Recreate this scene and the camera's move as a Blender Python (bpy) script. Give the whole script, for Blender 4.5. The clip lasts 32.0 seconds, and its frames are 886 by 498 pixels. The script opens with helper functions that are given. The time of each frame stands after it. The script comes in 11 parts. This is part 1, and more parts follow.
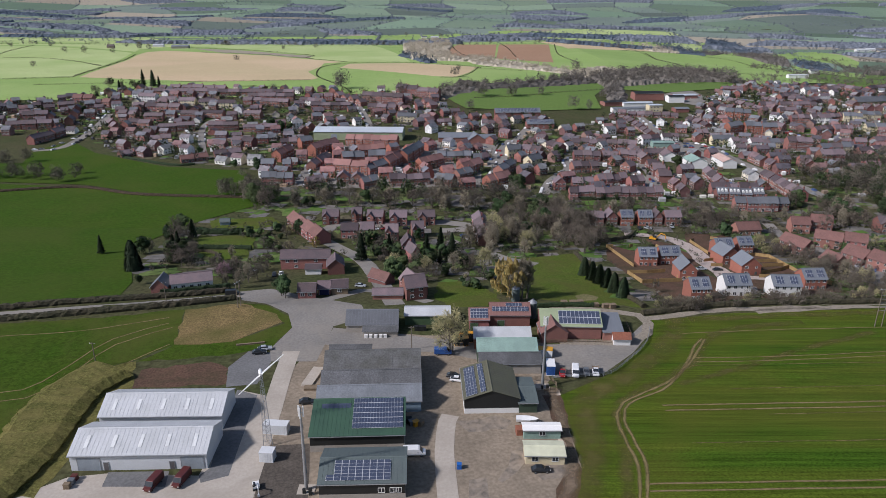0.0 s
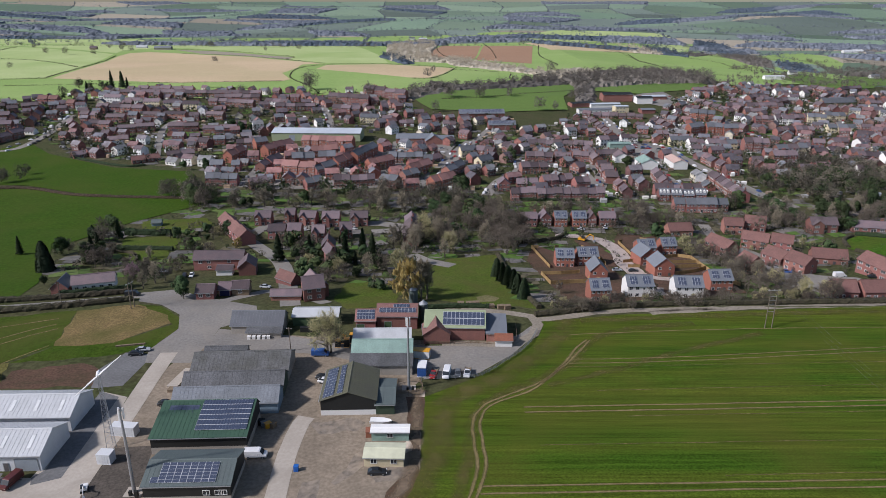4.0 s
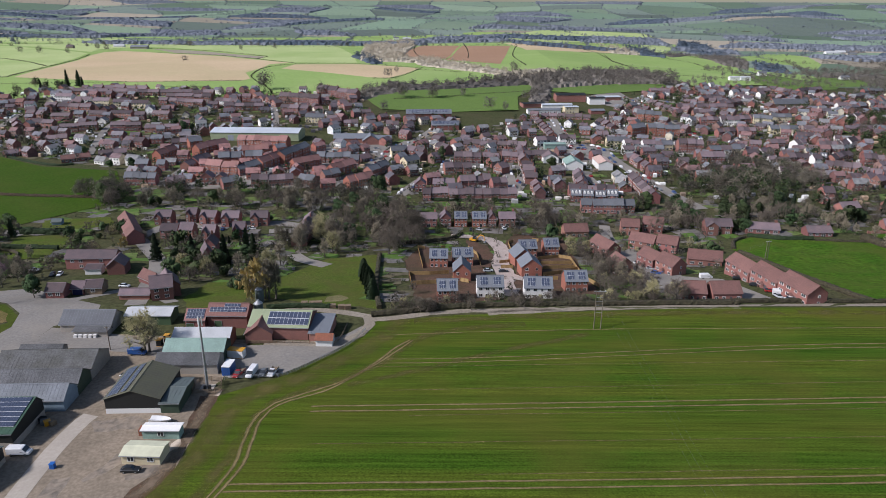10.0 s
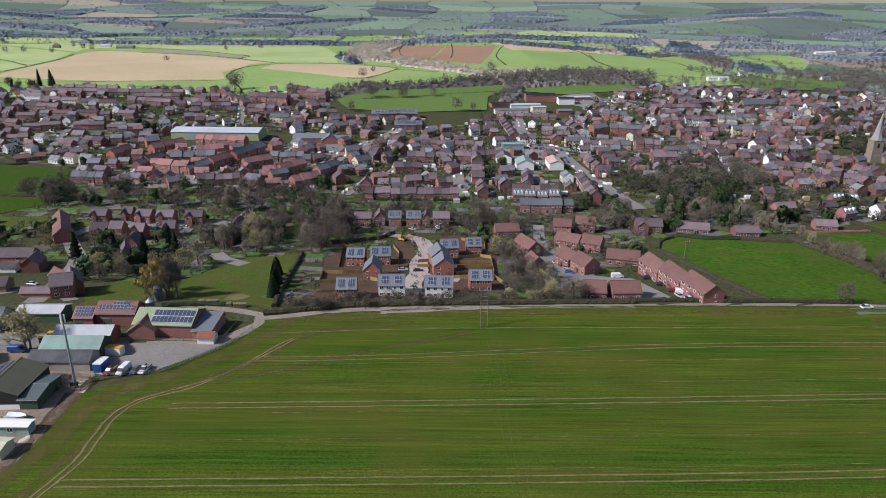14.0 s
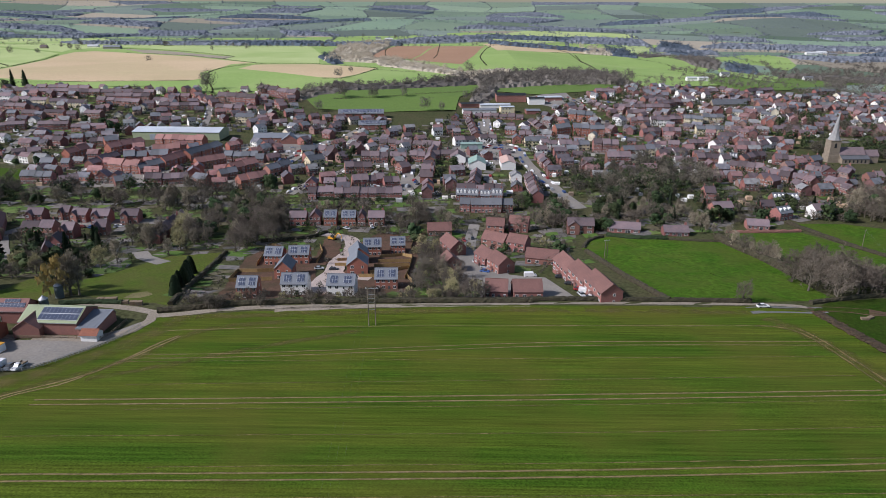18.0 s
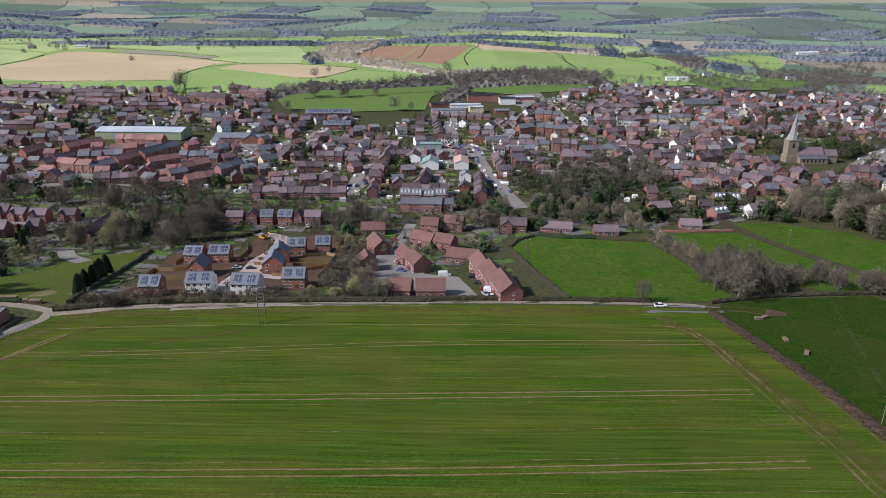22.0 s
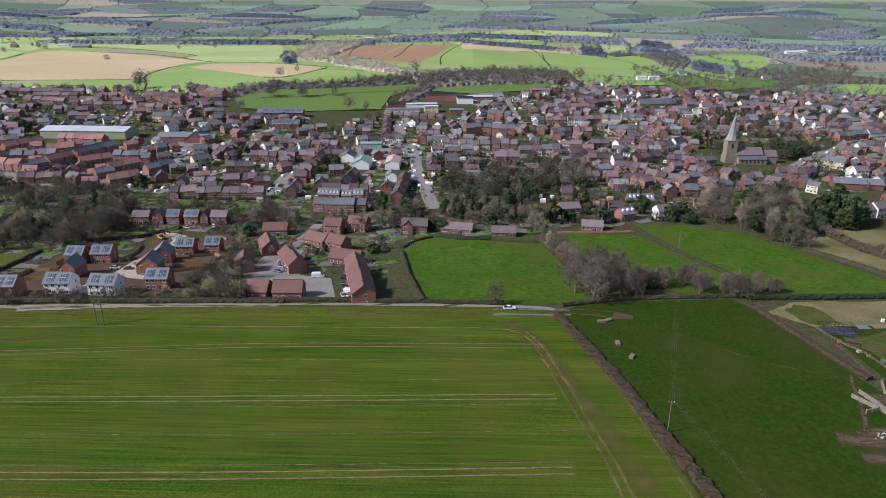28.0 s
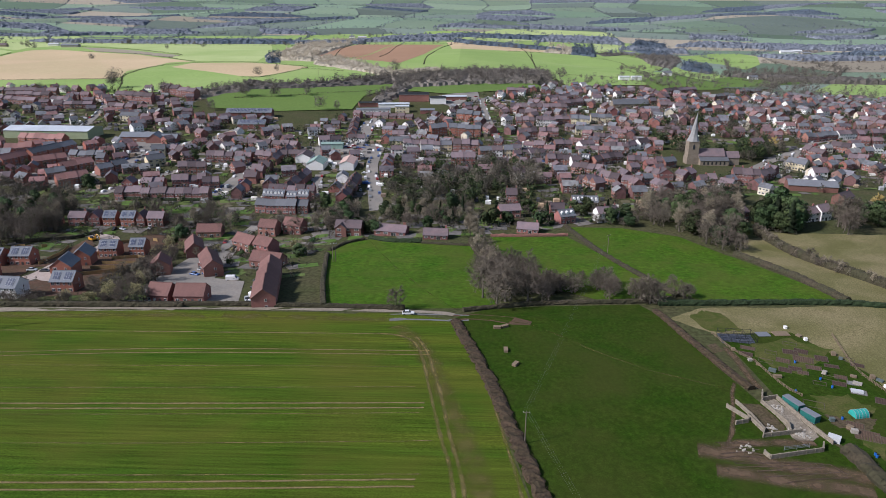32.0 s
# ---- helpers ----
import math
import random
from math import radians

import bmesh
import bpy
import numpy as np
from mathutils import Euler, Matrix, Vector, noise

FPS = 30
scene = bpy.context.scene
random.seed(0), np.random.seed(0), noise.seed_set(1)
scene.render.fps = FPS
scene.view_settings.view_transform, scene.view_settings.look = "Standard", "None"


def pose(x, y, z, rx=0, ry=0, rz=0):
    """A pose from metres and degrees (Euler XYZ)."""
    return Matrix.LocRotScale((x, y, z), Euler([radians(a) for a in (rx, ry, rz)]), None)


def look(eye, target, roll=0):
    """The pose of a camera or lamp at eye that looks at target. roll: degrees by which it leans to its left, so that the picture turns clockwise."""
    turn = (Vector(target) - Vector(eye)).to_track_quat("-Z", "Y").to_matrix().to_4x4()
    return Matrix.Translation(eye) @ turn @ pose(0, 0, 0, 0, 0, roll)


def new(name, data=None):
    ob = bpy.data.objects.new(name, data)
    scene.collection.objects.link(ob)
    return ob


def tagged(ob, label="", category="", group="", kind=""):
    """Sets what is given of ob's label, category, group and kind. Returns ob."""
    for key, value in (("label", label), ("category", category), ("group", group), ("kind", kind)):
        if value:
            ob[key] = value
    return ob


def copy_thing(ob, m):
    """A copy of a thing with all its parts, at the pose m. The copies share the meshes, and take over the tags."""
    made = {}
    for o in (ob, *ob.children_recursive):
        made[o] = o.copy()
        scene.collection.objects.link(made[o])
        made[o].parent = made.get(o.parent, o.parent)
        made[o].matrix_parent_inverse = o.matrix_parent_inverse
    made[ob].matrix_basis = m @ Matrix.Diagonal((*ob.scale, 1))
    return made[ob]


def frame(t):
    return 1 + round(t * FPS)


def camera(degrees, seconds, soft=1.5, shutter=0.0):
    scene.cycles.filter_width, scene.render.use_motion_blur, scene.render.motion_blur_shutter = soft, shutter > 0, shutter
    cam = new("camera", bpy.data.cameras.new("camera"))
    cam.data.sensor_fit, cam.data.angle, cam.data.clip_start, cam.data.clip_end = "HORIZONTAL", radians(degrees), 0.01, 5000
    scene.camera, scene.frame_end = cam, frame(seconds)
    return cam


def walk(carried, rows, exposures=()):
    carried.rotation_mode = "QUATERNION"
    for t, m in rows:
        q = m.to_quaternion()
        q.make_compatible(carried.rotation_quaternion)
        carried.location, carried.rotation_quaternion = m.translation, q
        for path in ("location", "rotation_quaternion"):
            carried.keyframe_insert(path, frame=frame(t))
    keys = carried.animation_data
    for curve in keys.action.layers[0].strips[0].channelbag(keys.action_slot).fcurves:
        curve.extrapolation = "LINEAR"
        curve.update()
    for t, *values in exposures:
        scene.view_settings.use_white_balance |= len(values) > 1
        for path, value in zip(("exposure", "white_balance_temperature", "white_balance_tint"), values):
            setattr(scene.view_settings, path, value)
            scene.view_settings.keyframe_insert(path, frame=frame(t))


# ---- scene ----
cam = camera(65.49, 32.0, soft=0.5)
# seconds, eye x y z, tilt, lean, heading
PATH = [
    (0, 0.00, 0.00, 100.00, 70.200, 0.000, 0.000),
    (1, 9.23, 0.55, 99.58, 70.260, 0.025, 0.002),
    (2, 18.46, 0.88, 99.37, 70.296, 0.031, 0.008),
    (3, 27.70, 1.04, 99.32, 70.316, 0.023, 0.019),
    (4, 36.96, 1.07, 99.37, 70.323, 0.006, 0.034),
    (5, 46.25, 0.99, 99.49, 70.321, -0.018, 0.056),
    (6, 55.57, 0.84, 99.64, 70.315, -0.045, 0.084),
    (7, 64.93, 0.64, 99.81, 70.307, -0.073, 0.118),
    (8, 74.33, 0.40, 99.97, 70.298, -0.100, 0.158),
    (9, 83.77, 0.16, 100.11, 70.291, -0.124, 0.205),
    (10, 93.23, -0.09, 100.21, 70.286, -0.144, 0.257),
    (11, 102.73, -0.33, 100.28, 70.285, -0.160, 0.315),
    (12, 112.24, -0.56, 100.31, 70.286, -0.171, 0.378),
    (13, 121.78, -0.76, 100.30, 70.290, -0.177, 0.446),
    (14, 131.32, -0.94, 100.26, 70.297, -0.178, 0.517),
    (15, 140.87, -1.08, 100.19, 70.306, -0.175, 0.592),
    (16, 150.42, -1.20, 100.10, 70.316, -0.168, 0.669),
    (17, 159.95, -1.27, 100.01, 70.326, -0.159, 0.749),
    (18, 169.46, -1.32, 99.91, 70.336, -0.147, 0.830),
    (19, 178.96, -1.32, 99.83, 70.343, -0.134, 0.913),
    (20, 188.42, -1.28, 99.76, 70.348, -0.120, 0.997),
    (21, 197.85, -1.19, 99.73, 70.350, -0.107, 1.081),
    (22, 207.24, -1.04, 99.72, 70.347, -0.096, 1.167),
    (23, 216.60, -0.83, 99.76, 70.339, -0.086, 1.253),
    (24, 225.92, -0.54, 99.83, 70.327, -0.078, 1.340),
    (25, 235.20, -0.16, 99.95, 70.311, -0.074, 1.430),
    (26, 244.46, 0.33, 100.09, 70.291, -0.072, 1.521),
    (27, 253.69, 0.95, 100.26, 70.267, -0.073, 1.617),
    (28, 262.92, 1.73, 100.44, 70.243, -0.077, 1.717),
    (29, 272.14, 2.70, 100.61, 70.219, -0.082, 1.823),
    (30, 281.38, 3.89, 100.74, 70.199, -0.086, 1.938),
    (31, 290.66, 5.35, 100.80, 70.186, -0.090, 2.064),
    (32, 300.00, 7.12, 100.75, 70.184, -0.090, 2.203),
]
walk(cam, [(t, pose(x, y, z, rx, ry, rz)) for t, x, y, z, rx, ry, rz in PATH],
     exposures=[(0, 0.10, 6230, 15), (6, 0.18, 6230, 15), (12, 0.25, 6230, 15), (24, 0.30, 6230, 15), (32, 0.34, 6230, 15)])

# ---------------------------------------------------------------- light
world = bpy.data.worlds.new("overcast_sky")
scene.world = world
world.use_nodes = True
SUN_EL, SUN_DIR = radians(38), Vector((-0.93, -0.37, 0)).normalized()
wt = world.node_tree
sky = wt.nodes.new("ShaderNodeTexSky")
sky.sky_type = 'NISHITA'
sky.sun_disc = False
sky.sun_elevation = SUN_EL
sky.sun_rotation = math.atan2(SUN_DIR.x, SUN_DIR.y)
sky.dust_density = 1.0
wt.links.new(sky.outputs[0], wt.nodes["Background"].inputs[0])
wt.nodes["Background"].inputs[1].default_value = 0.09
sun = new("sun", bpy.data.lights.new("sun", "SUN"))
sun.data.energy, sun.data.angle, sun.data.color = 4.1, radians(5), (1.0, 0.965, 0.945)
sd = Vector((SUN_DIR.x * math.cos(SUN_EL), SUN_DIR.y * math.cos(SUN_EL), math.sin(SUN_EL)))
sun.matrix_world = look(sd * 500, (0, 0, 0))

# ---------------------------------------------------------------- materials
def mat(name, base, rough=0.85, var=0.25, scale=0.5, fine=6.0, second=None, mix=0.5, rnd=0.0, hue=0.0, bump=0.0, metal=0.0,
        spec=0.3, stretch=(1, 1, 1), turn=0.0, space="Object", blotch=None, grain=0.0):
    """Base colour broken up by a coarse and a fine noise towards a second colour, and shifted a little from object to object."""
    m = bpy.data.materials.new(name)
    m.use_nodes = True
    nt = m.node_tree
    nd, ln = nt.nodes, nt.links
    bs = nd["Principled BSDF"]
    bs.inputs["Roughness"].default_value = rough
    bs.inputs["Metallic"].default_value = metal
    bs.inputs["Specular IOR Level"].default_value = 0.06 if space == "World" and spec == 0.3 else spec
    if space == "World":
        src = nd.new("ShaderNodeNewGeometry").outputs["Position"]
    else:
        src = nd.new("ShaderNodeTexCoord").outputs["Object"]
    mp = nd.new("ShaderNodeMapping")
    mp.inputs["Scale"].default_value = stretch
    mp.inputs["Rotation"].default_value = (0, 0, turn)
    ln.new(src, mp.inputs[0])
    n1, n2 = nd.new("ShaderNodeTexNoise"), nd.new("ShaderNodeTexNoise")
    for n, s, d in ((n1, scale, 4.0), (n2, fine, 3.0)):
        n.inputs["Scale"].default_value = s
        n.inputs["Detail"].default_value = d
        ln.new(mp.outputs[0], n.inputs["Vector"])
    sec = second if second else tuple(c * 0.6 for c in base)
    r1 = nd.new("ShaderNodeMapRange")
    r1.inputs[1].default_value, r1.inputs[2].default_value = 0.5 - 0.22, 0.5 + 0.22
    ln.new(n1.outputs[0], r1.inputs[0])
    mm = nd.new("ShaderNodeMath")
    mm.operation = 'MULTIPLY'
    mm.inputs[1].default_value = mix
    ln.new(r1.outputs[0], mm.inputs[0])
    mx = nd.new("ShaderNodeMixRGB")
    mx.inputs[1].default_value, mx.inputs[2].default_value = (*base, 1), (*sec, 1)
    ln.new(mm.outputs[0], mx.inputs[0])
    hs = nd.new("ShaderNodeHueSaturation")
    ln.new(mx.outputs[0], hs.inputs["Color"])
    r2 = nd.new("ShaderNodeMapRange")
    r2.inputs[1].default_value, r2.inputs[2].default_value = 0.3, 0.7
    r2.inputs[3].default_value, r2.inputs[4].default_value = 1 - var, 1 + var
    ln.new(n2.outputs[0], r2.inputs[0])
    val = r2.outputs[0]
    if grain:
        n4 = nd.new("ShaderNodeTexNoise")
        n4.inputs["Scale"].default_value, n4.inputs["Detail"].default_value = 2.6, 2.0
        ln.new(src, n4.inputs["Vector"])
        r6 = nd.new("ShaderNodeMapRange")
        r6.inputs[1].default_value, r6.inputs[2].default_value, r6.inputs[3].default_value, r6.inputs[4].default_value = 0.3, 0.7, 1 - grain, 1 + grain
        ln.new(n4.outputs[0], r6.inputs[0])
        m6 = nd.new("ShaderNodeMath")
        m6.operation = 'MULTIPLY'
        ln.new(r6.outputs[0], m6.inputs[0])
        ln.new(val, m6.inputs[1])
        val = m6.outputs[0]
    if rnd or hue:
        oi = nd.new("ShaderNodeObjectInfo")
        if rnd:
            r3 = nd.new("ShaderNodeMapRange")
            r3.inputs[3].default_value, r3.inputs[4].default_value = 1 - rnd, 1 + rnd
            ln.new(oi.outputs["Random"], r3.inputs[0])
            mu = nd.new("ShaderNodeMath")
            mu.operation = 'MULTIPLY'
            ln.new(r3.outputs[0], mu.inputs[0])
            ln.new(val, mu.inputs[1])
            val = mu.outputs[0]
        if hue:
            wn = nd.new("ShaderNodeTexWhiteNoise")
            wn.noise_dimensions = '1D'
            ln.new(oi.outputs["Random"], wn.inputs["W"])
            r4 = nd.new("ShaderNodeMapRange")
            r4.inputs[3].default_value, r4.inputs[4].default_value = 0.5 - hue, 0.5 + hue
            ln.new(wn.outputs[0], r4.inputs[0])
            ln.new(r4.outputs[0], hs.inputs["Hue"])
    ln.new(val, hs.inputs["Value"])
    out = hs.outputs[0]
    if blotch:
        size, amount, tint = blotch
        n3 = nd.new("ShaderNodeTexNoise")
        n3.inputs["Scale"].default_value, n3.inputs["Detail"].default_value, n3.inputs["Distortion"].default_value = size, 6.0, 0.6
        ln.new(src, n3.inputs["Vector"])
        r5 = nd.new("ShaderNodeMapRange")
        r5.inputs[1].default_value, r5.inputs[2].default_value, r5.inputs[4].default_value = 0.42, 0.68, amount
        ln.new(n3.outputs[0], r5.inputs[0])
        m5 = nd.new("ShaderNodeMixRGB")
        m5.inputs[2].default_value = (*tint, 1)
        ln.new(r5.outputs[0], m5.inputs[0])
        ln.new(out, m5.inputs[1])
        out = m5.outputs[0]
    ln.new(out, bs.inputs["Base Color"])
    if bump:
        bp = nd.new("ShaderNodeBump")
        bp.inputs["Strength"].default_value = 0.6
        bp.inputs["Distance"].default_value = bump
        ln.new(n2.outputs[0], bp.inputs["Height"])
        ln.new(bp.outputs[0], bs.inputs["Normal"])
    return m


def worn(name, c1, c2, strength=0.9, patchy=0.35):
    """Bare earth worn through the growth along a line: thin at its sides and broken along its length."""
    m = mat(name, c1, 0.95, 0.25, 0.15, 1.2, c2, 0.8, space="World")
    nd, ln = m.node_tree.nodes, m.node_tree.links
    uv = nd.new("ShaderNodeUVMap")
    uv.uv_map = "across"
    sep = nd.new("ShaderNodeSeparateXYZ")
    ln.new(uv.outputs[0], sep.inputs[0])

    def sums(op, x, y=None, z=None):
        n = nd.new("ShaderNodeMath")
        n.operation = op
        for i, v in enumerate((x, y, z)):
            if v is None:
                continue
            if isinstance(v, (int, float)):
                n.inputs[i].default_value = v
            else:
                ln.new(v, n.inputs[i])
        return n.outputs[0]
    side = sums('SUBTRACT', 1.0, sums('ABSOLUTE', sums('MULTIPLY_ADD', sep.outputs[0], 2.0, -1.0)))
    ns = nd.new("ShaderNodeTexNoise")
    ns.inputs["Scale"].default_value, ns.inputs["Detail"].default_value = 0.22, 5.0
    ln.new(nd.new("ShaderNodeNewGeometry").outputs["Position"], ns.inputs["Vector"])
    rg = nd.new("ShaderNodeMapRange")
    rg.inputs[1].default_value, rg.inputs[2].default_value, rg.inputs[3].default_value = 0.36, 0.62, patchy
    ln.new(ns.outputs[0], rg.inputs[0])
    sm = nd.new("ShaderNodeMapRange")
    sm.interpolation_type = 'SMOOTHSTEP'
    sm.inputs[2].default_value, sm.inputs[4].default_value = 0.85, strength
    ln.new(side, sm.inputs[0])
    fac = sums('MULTIPLY', sm.outputs[0], rg.outputs[0])
    mx, tr = nd.new("ShaderNodeMixShader"), nd.new("ShaderNodeBsdfTransparent")
    ln.new(fac, mx.inputs[0])
    ln.new(tr.outputs[0], mx.inputs[1])
    ln.new(nd["Principled BSDF"].outputs[0], mx.inputs[2])
    ln.new(mx.outputs[0], nd["Material Output"].inputs[0])
    return m


M = {}
M["land"] = mat("rough_grass_land", (0.052, 0.062, 0.024), 0.95, 0.35, 0.05, 0.7, (0.074, 0.068, 0.036), 0.9, space="World")
M["crop"] = mat("winter_wheat", (0.028, 0.074, 0.005), 0.95, 0.34, 0.13, 1.5, (0.084, 0.098, 0.012), 0.9, stretch=(0.03, 1, 1), turn=radians(-1.6), space="World", blotch=(0.03, 0.5, (0.092, 0.088, 0.016)), grain=0.35)
M["pasture"] = mat("pasture_grass", (0.036, 0.092, 0.006), 0.95, 0.3, 0.10, 0.5, (0.066, 0.108, 0.012), 0.8, space="World", blotch=(0.06, 0.7, (0.070, 0.092, 0.016)), grain=0.25)
M["meadow"] = mat("dark_meadow_grass", (0.018, 0.046, 0.003), 0.95, 0.26, 0.12, 0.8, (0.034, 0.050, 0.007), 0.7, space="World", blotch=(0.035, 0.6, (0.044, 0.050, 0.011)), grain=0.25)
M["big_meadow"] = mat("yellowish_meadow_grass", (0.034, 0.074, 0.006), 0.95, 0.2, 0.06, 0.6, (0.050, 0.078, 0.010), 0.6, space="World", blotch=(0.02, 0.6, (0.060, 0.080, 0.014)), grain=0.15)
M["yard_dirt"] = mat("trodden_yard_earth", (0.27, 0.22, 0.165), 0.95, 0.2, 0.1, 1.2, (0.17, 0.14, 0.105), 0.8, space="World")
M["arable"] = mat("dull_arable_green", (0.030, 0.066, 0.005), 0.95, 0.25, 0.08, 0.8, (0.052, 0.072, 0.010), 0.6, space="World", blotch=(0.03, 0.8, (0.078, 0.080, 0.020)), grain=0.25)
M["fallow"] = mat("dead_brown_grass", (0.19, 0.135, 0.062), 0.95, 0.3, 0.2, 1.6, (0.115, 0.095, 0.038), 0.7, space="World", blotch=(0.06, 0.7, (0.085, 0.085, 0.025)), grain=0.3)
M["lawn"] = mat("mown_lawn", (0.060, 0.100, 0.012), 0.95, 0.25, 0.10, 1.2, (0.092, 0.098, 0.026), 0.8, space="World", blotch=(0.07, 0.7, (0.082, 0.080, 0.024)), grain=0.2)
M["site_stone"] = mat("pale_crushed_stone", (0.44, 0.37, 0.33), 0.95, 0.15, 0.15, 1.5, (0.32, 0.26, 0.225), 0.6, space="World")
M["rough"] = mat("dry_rough_grass", (0.205, 0.172, 0.092), 0.95, 0.22, 0.05, 1.6, (0.095, 0.105, 0.034), 0.6, space="World", blotch=(0.05, 0.7, (0.095, 0.095, 0.032)), grain=0.3)
M["soil"] = mat("red_bare_soil", (0.12, 0.070, 0.050), 0.95, 0.3, 0.12, 1.5, (0.075, 0.050, 0.036), 0.7, space="World", blotch=(0.15, 0.6, (0.055, 0.05, 0.028)))
M["track"] = worn("worn_earth_track", (0.185, 0.145, 0.066), (0.12, 0.105, 0.032), 0.9, 0.35)
M["headland"] = worn("thin_headland_growth", (0.140, 0.116, 0.042), (0.088, 0.090, 0.022), 0.65, 0.3)
M["dirt"] = worn("brown_field_dirt", (0.20, 0.150, 0.105), (0.13, 0.10, 0.065), 0.95, 0.6)
M["gravel"] = mat("pale_gravel_track", (0.27, 0.235, 0.19), 0.95, 0.22, 0.15, 1.5, (0.175, 0.15, 0.11), 0.6, space="World")
M["road"] = mat("grey_asphalt_road", (0.25, 0.232, 0.208), 0.9, 0.15, 0.05, 1.2, (0.145, 0.138, 0.128), 0.75, space="World", blotch=(0.12, 0.5, (0.25, 0.225, 0.19)))
M["dark_gravel"] = mat("dark_earthy_gravel", (0.105, 0.090, 0.075), 0.95, 0.25, 0.3, 1.8, (0.06, 0.052, 0.045), 0.7, space="World")
M["asphalt"] = mat("dark_asphalt", (0.165, 0.165, 0.165), 0.9, 0.15, 0.1, 1.5, (0.11, 0.108, 0.105), 0.6, space="World")
M["yard"] = mat("stained_yard_concrete", (0.60, 0.51, 0.415), 0.92, 0.12, 0.05, 1.4, (0.47, 0.39, 0.31), 0.8, space="World", blotch=(0.09, 0.55, (0.31, 0.255, 0.20)))
M["concrete"] = mat("pale_new_concrete", (0.42, 0.375, 0.32), 0.9, 0.08, 0.1, 1.5, (0.34, 0.30, 0.25), 0.6, space="World", blotch=(0.12, 0.45, (0.28, 0.245, 0.20)))
M["ley_dull"] = mat("grey_green_playing_field", (0.12, 0.185, 0.048), 0.95, 0.1, 0.01, 0.4, (0.10, 0.155, 0.045), 0.6, space="World")
# stubble and leys below have sunlight put into their lighter colours
M["stubble"] = mat("sun_paled_stubble", (0.53, 0.41, 0.26), 0.95, 0.08, 0.006, 0.3, (0.44, 0.33, 0.20), 0.6, space="World", blotch=(0.006, 0.55, (0.40, 0.35, 0.19)))
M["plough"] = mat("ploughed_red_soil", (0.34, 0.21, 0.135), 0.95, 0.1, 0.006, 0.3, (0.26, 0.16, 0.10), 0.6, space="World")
M["ley"] = mat("sun_brightened_ley", (0.26, 0.36, 0.115), 0.95, 0.08, 0.006, 0.3, (0.19, 0.29, 0.085), 0.7, space="World", blotch=(0.008, 0.5, (0.31, 0.385, 0.15)))
M["ley_pale"] = mat("sun_paled_ley", (0.41, 0.47, 0.215), 0.95, 0.08, 0.006, 0.3, (0.31, 0.39, 0.15), 0.6, space="World", blotch=(0.007, 0.6, (0.25, 0.35, 0.11)))
# far field colours are greyed and blued to stand for haze
M["far_green"] = mat("hazed_grass", (0.165, 0.225, 0.150), 0.95, 0.1, 0.004, 0.1, (0.135, 0.185, 0.145), 0.6, rnd=0.35, hue=0.02, space="World")
M["far_dull"] = mat("hazed_dull_grass", (0.165, 0.205, 0.165), 0.95, 0.1, 0.004, 0.1, (0.135, 0.17, 0.15), 0.6, rnd=0.35, hue=0.015, space="World")
M["far_tan"] = mat("hazed_fallow", (0.30, 0.265, 0.20), 0.95, 0.1, 0.004, 0.1, (0.30, 0.265, 0.21), 0.6, rnd=0.2, space="World")
M["brick"] = mat("red_brick", (0.25, 0.112, 0.092), 0.9, 0.18, 0.6, 7.0, (0.18, 0.092, 0.080), 0.6, rnd=0.3, hue=0.012)
M["brick_new"] = mat("orange_red_brick", (0.29, 0.115, 0.082), 0.9, 0.15, 0.6, 7.0, (0.24, 0.095, 0.066), 0.6, rnd=0.1)
M["render"] = mat("white_render", (0.70, 0.69, 0.67), 0.85, 0.06, 0.4, 5.0, (0.66, 0.65, 0.61), 0.5, rnd=0.1)
M["cream"] = mat("cream_render", (0.60, 0.52, 0.35), 0.85, 0.06, 0.4, 5.0, (0.50, 0.43, 0.28), 0.5, rnd=0.12)
M["stone"] = mat("sandstone", (0.25, 0.205, 0.155), 0.92, 0.18, 0.5, 4.0, (0.16, 0.135, 0.105), 0.7)
M["tile"] = mat("brown_roof_tile", (0.152, 0.110, 0.114), 0.85, 0.16, 0.3, 5.0, (0.088, 0.078, 0.086), 0.7, rnd=0.5, hue=0.015)
M["tile_red"] = mat("red_roof_tile", (0.27, 0.140, 0.122), 0.85, 0.14, 0.3, 5.0, (0.20, 0.112, 0.10), 0.7, rnd=0.25)
M["tile_pink"] = mat("terracotta_roof_tile", (0.190, 0.098, 0.084), 0.85, 0.18, 0.3, 3.0, (0.125, 0.070, 0.062), 0.7, rnd=0.15)
M["slate"] = mat("grey_slate", (0.14, 0.147, 0.16), 0.7, 0.15, 0.3, 5.0, (0.10, 0.104, 0.115), 0.7, rnd=0.25)
M["slate_new"] = mat("new_grey_roof_tile", (0.16, 0.175, 0.195), 0.75, 0.1, 0.3, 5.0, (0.13, 0.14, 0.16), 0.6, rnd=0.06)
M["asbestos"] = mat("weathered_cement_sheet", (0.128, 0.129, 0.134), 0.9, 0.25, 0.2, 2.5, (0.070, 0.072, 0.072), 0.8, rnd=0.12)
M["asbestos_blue"] = mat("bluish_cement_sheet", (0.20, 0.215, 0.235), 0.85, 0.15, 0.25, 2.5, (0.13, 0.14, 0.15), 0.7)
M["asbestos_moss"] = mat("mossy_cement_sheet", (0.125, 0.125, 0.125), 0.9, 0.22, 0.3, 2.0, (0.080, 0.080, 0.070), 0.9)
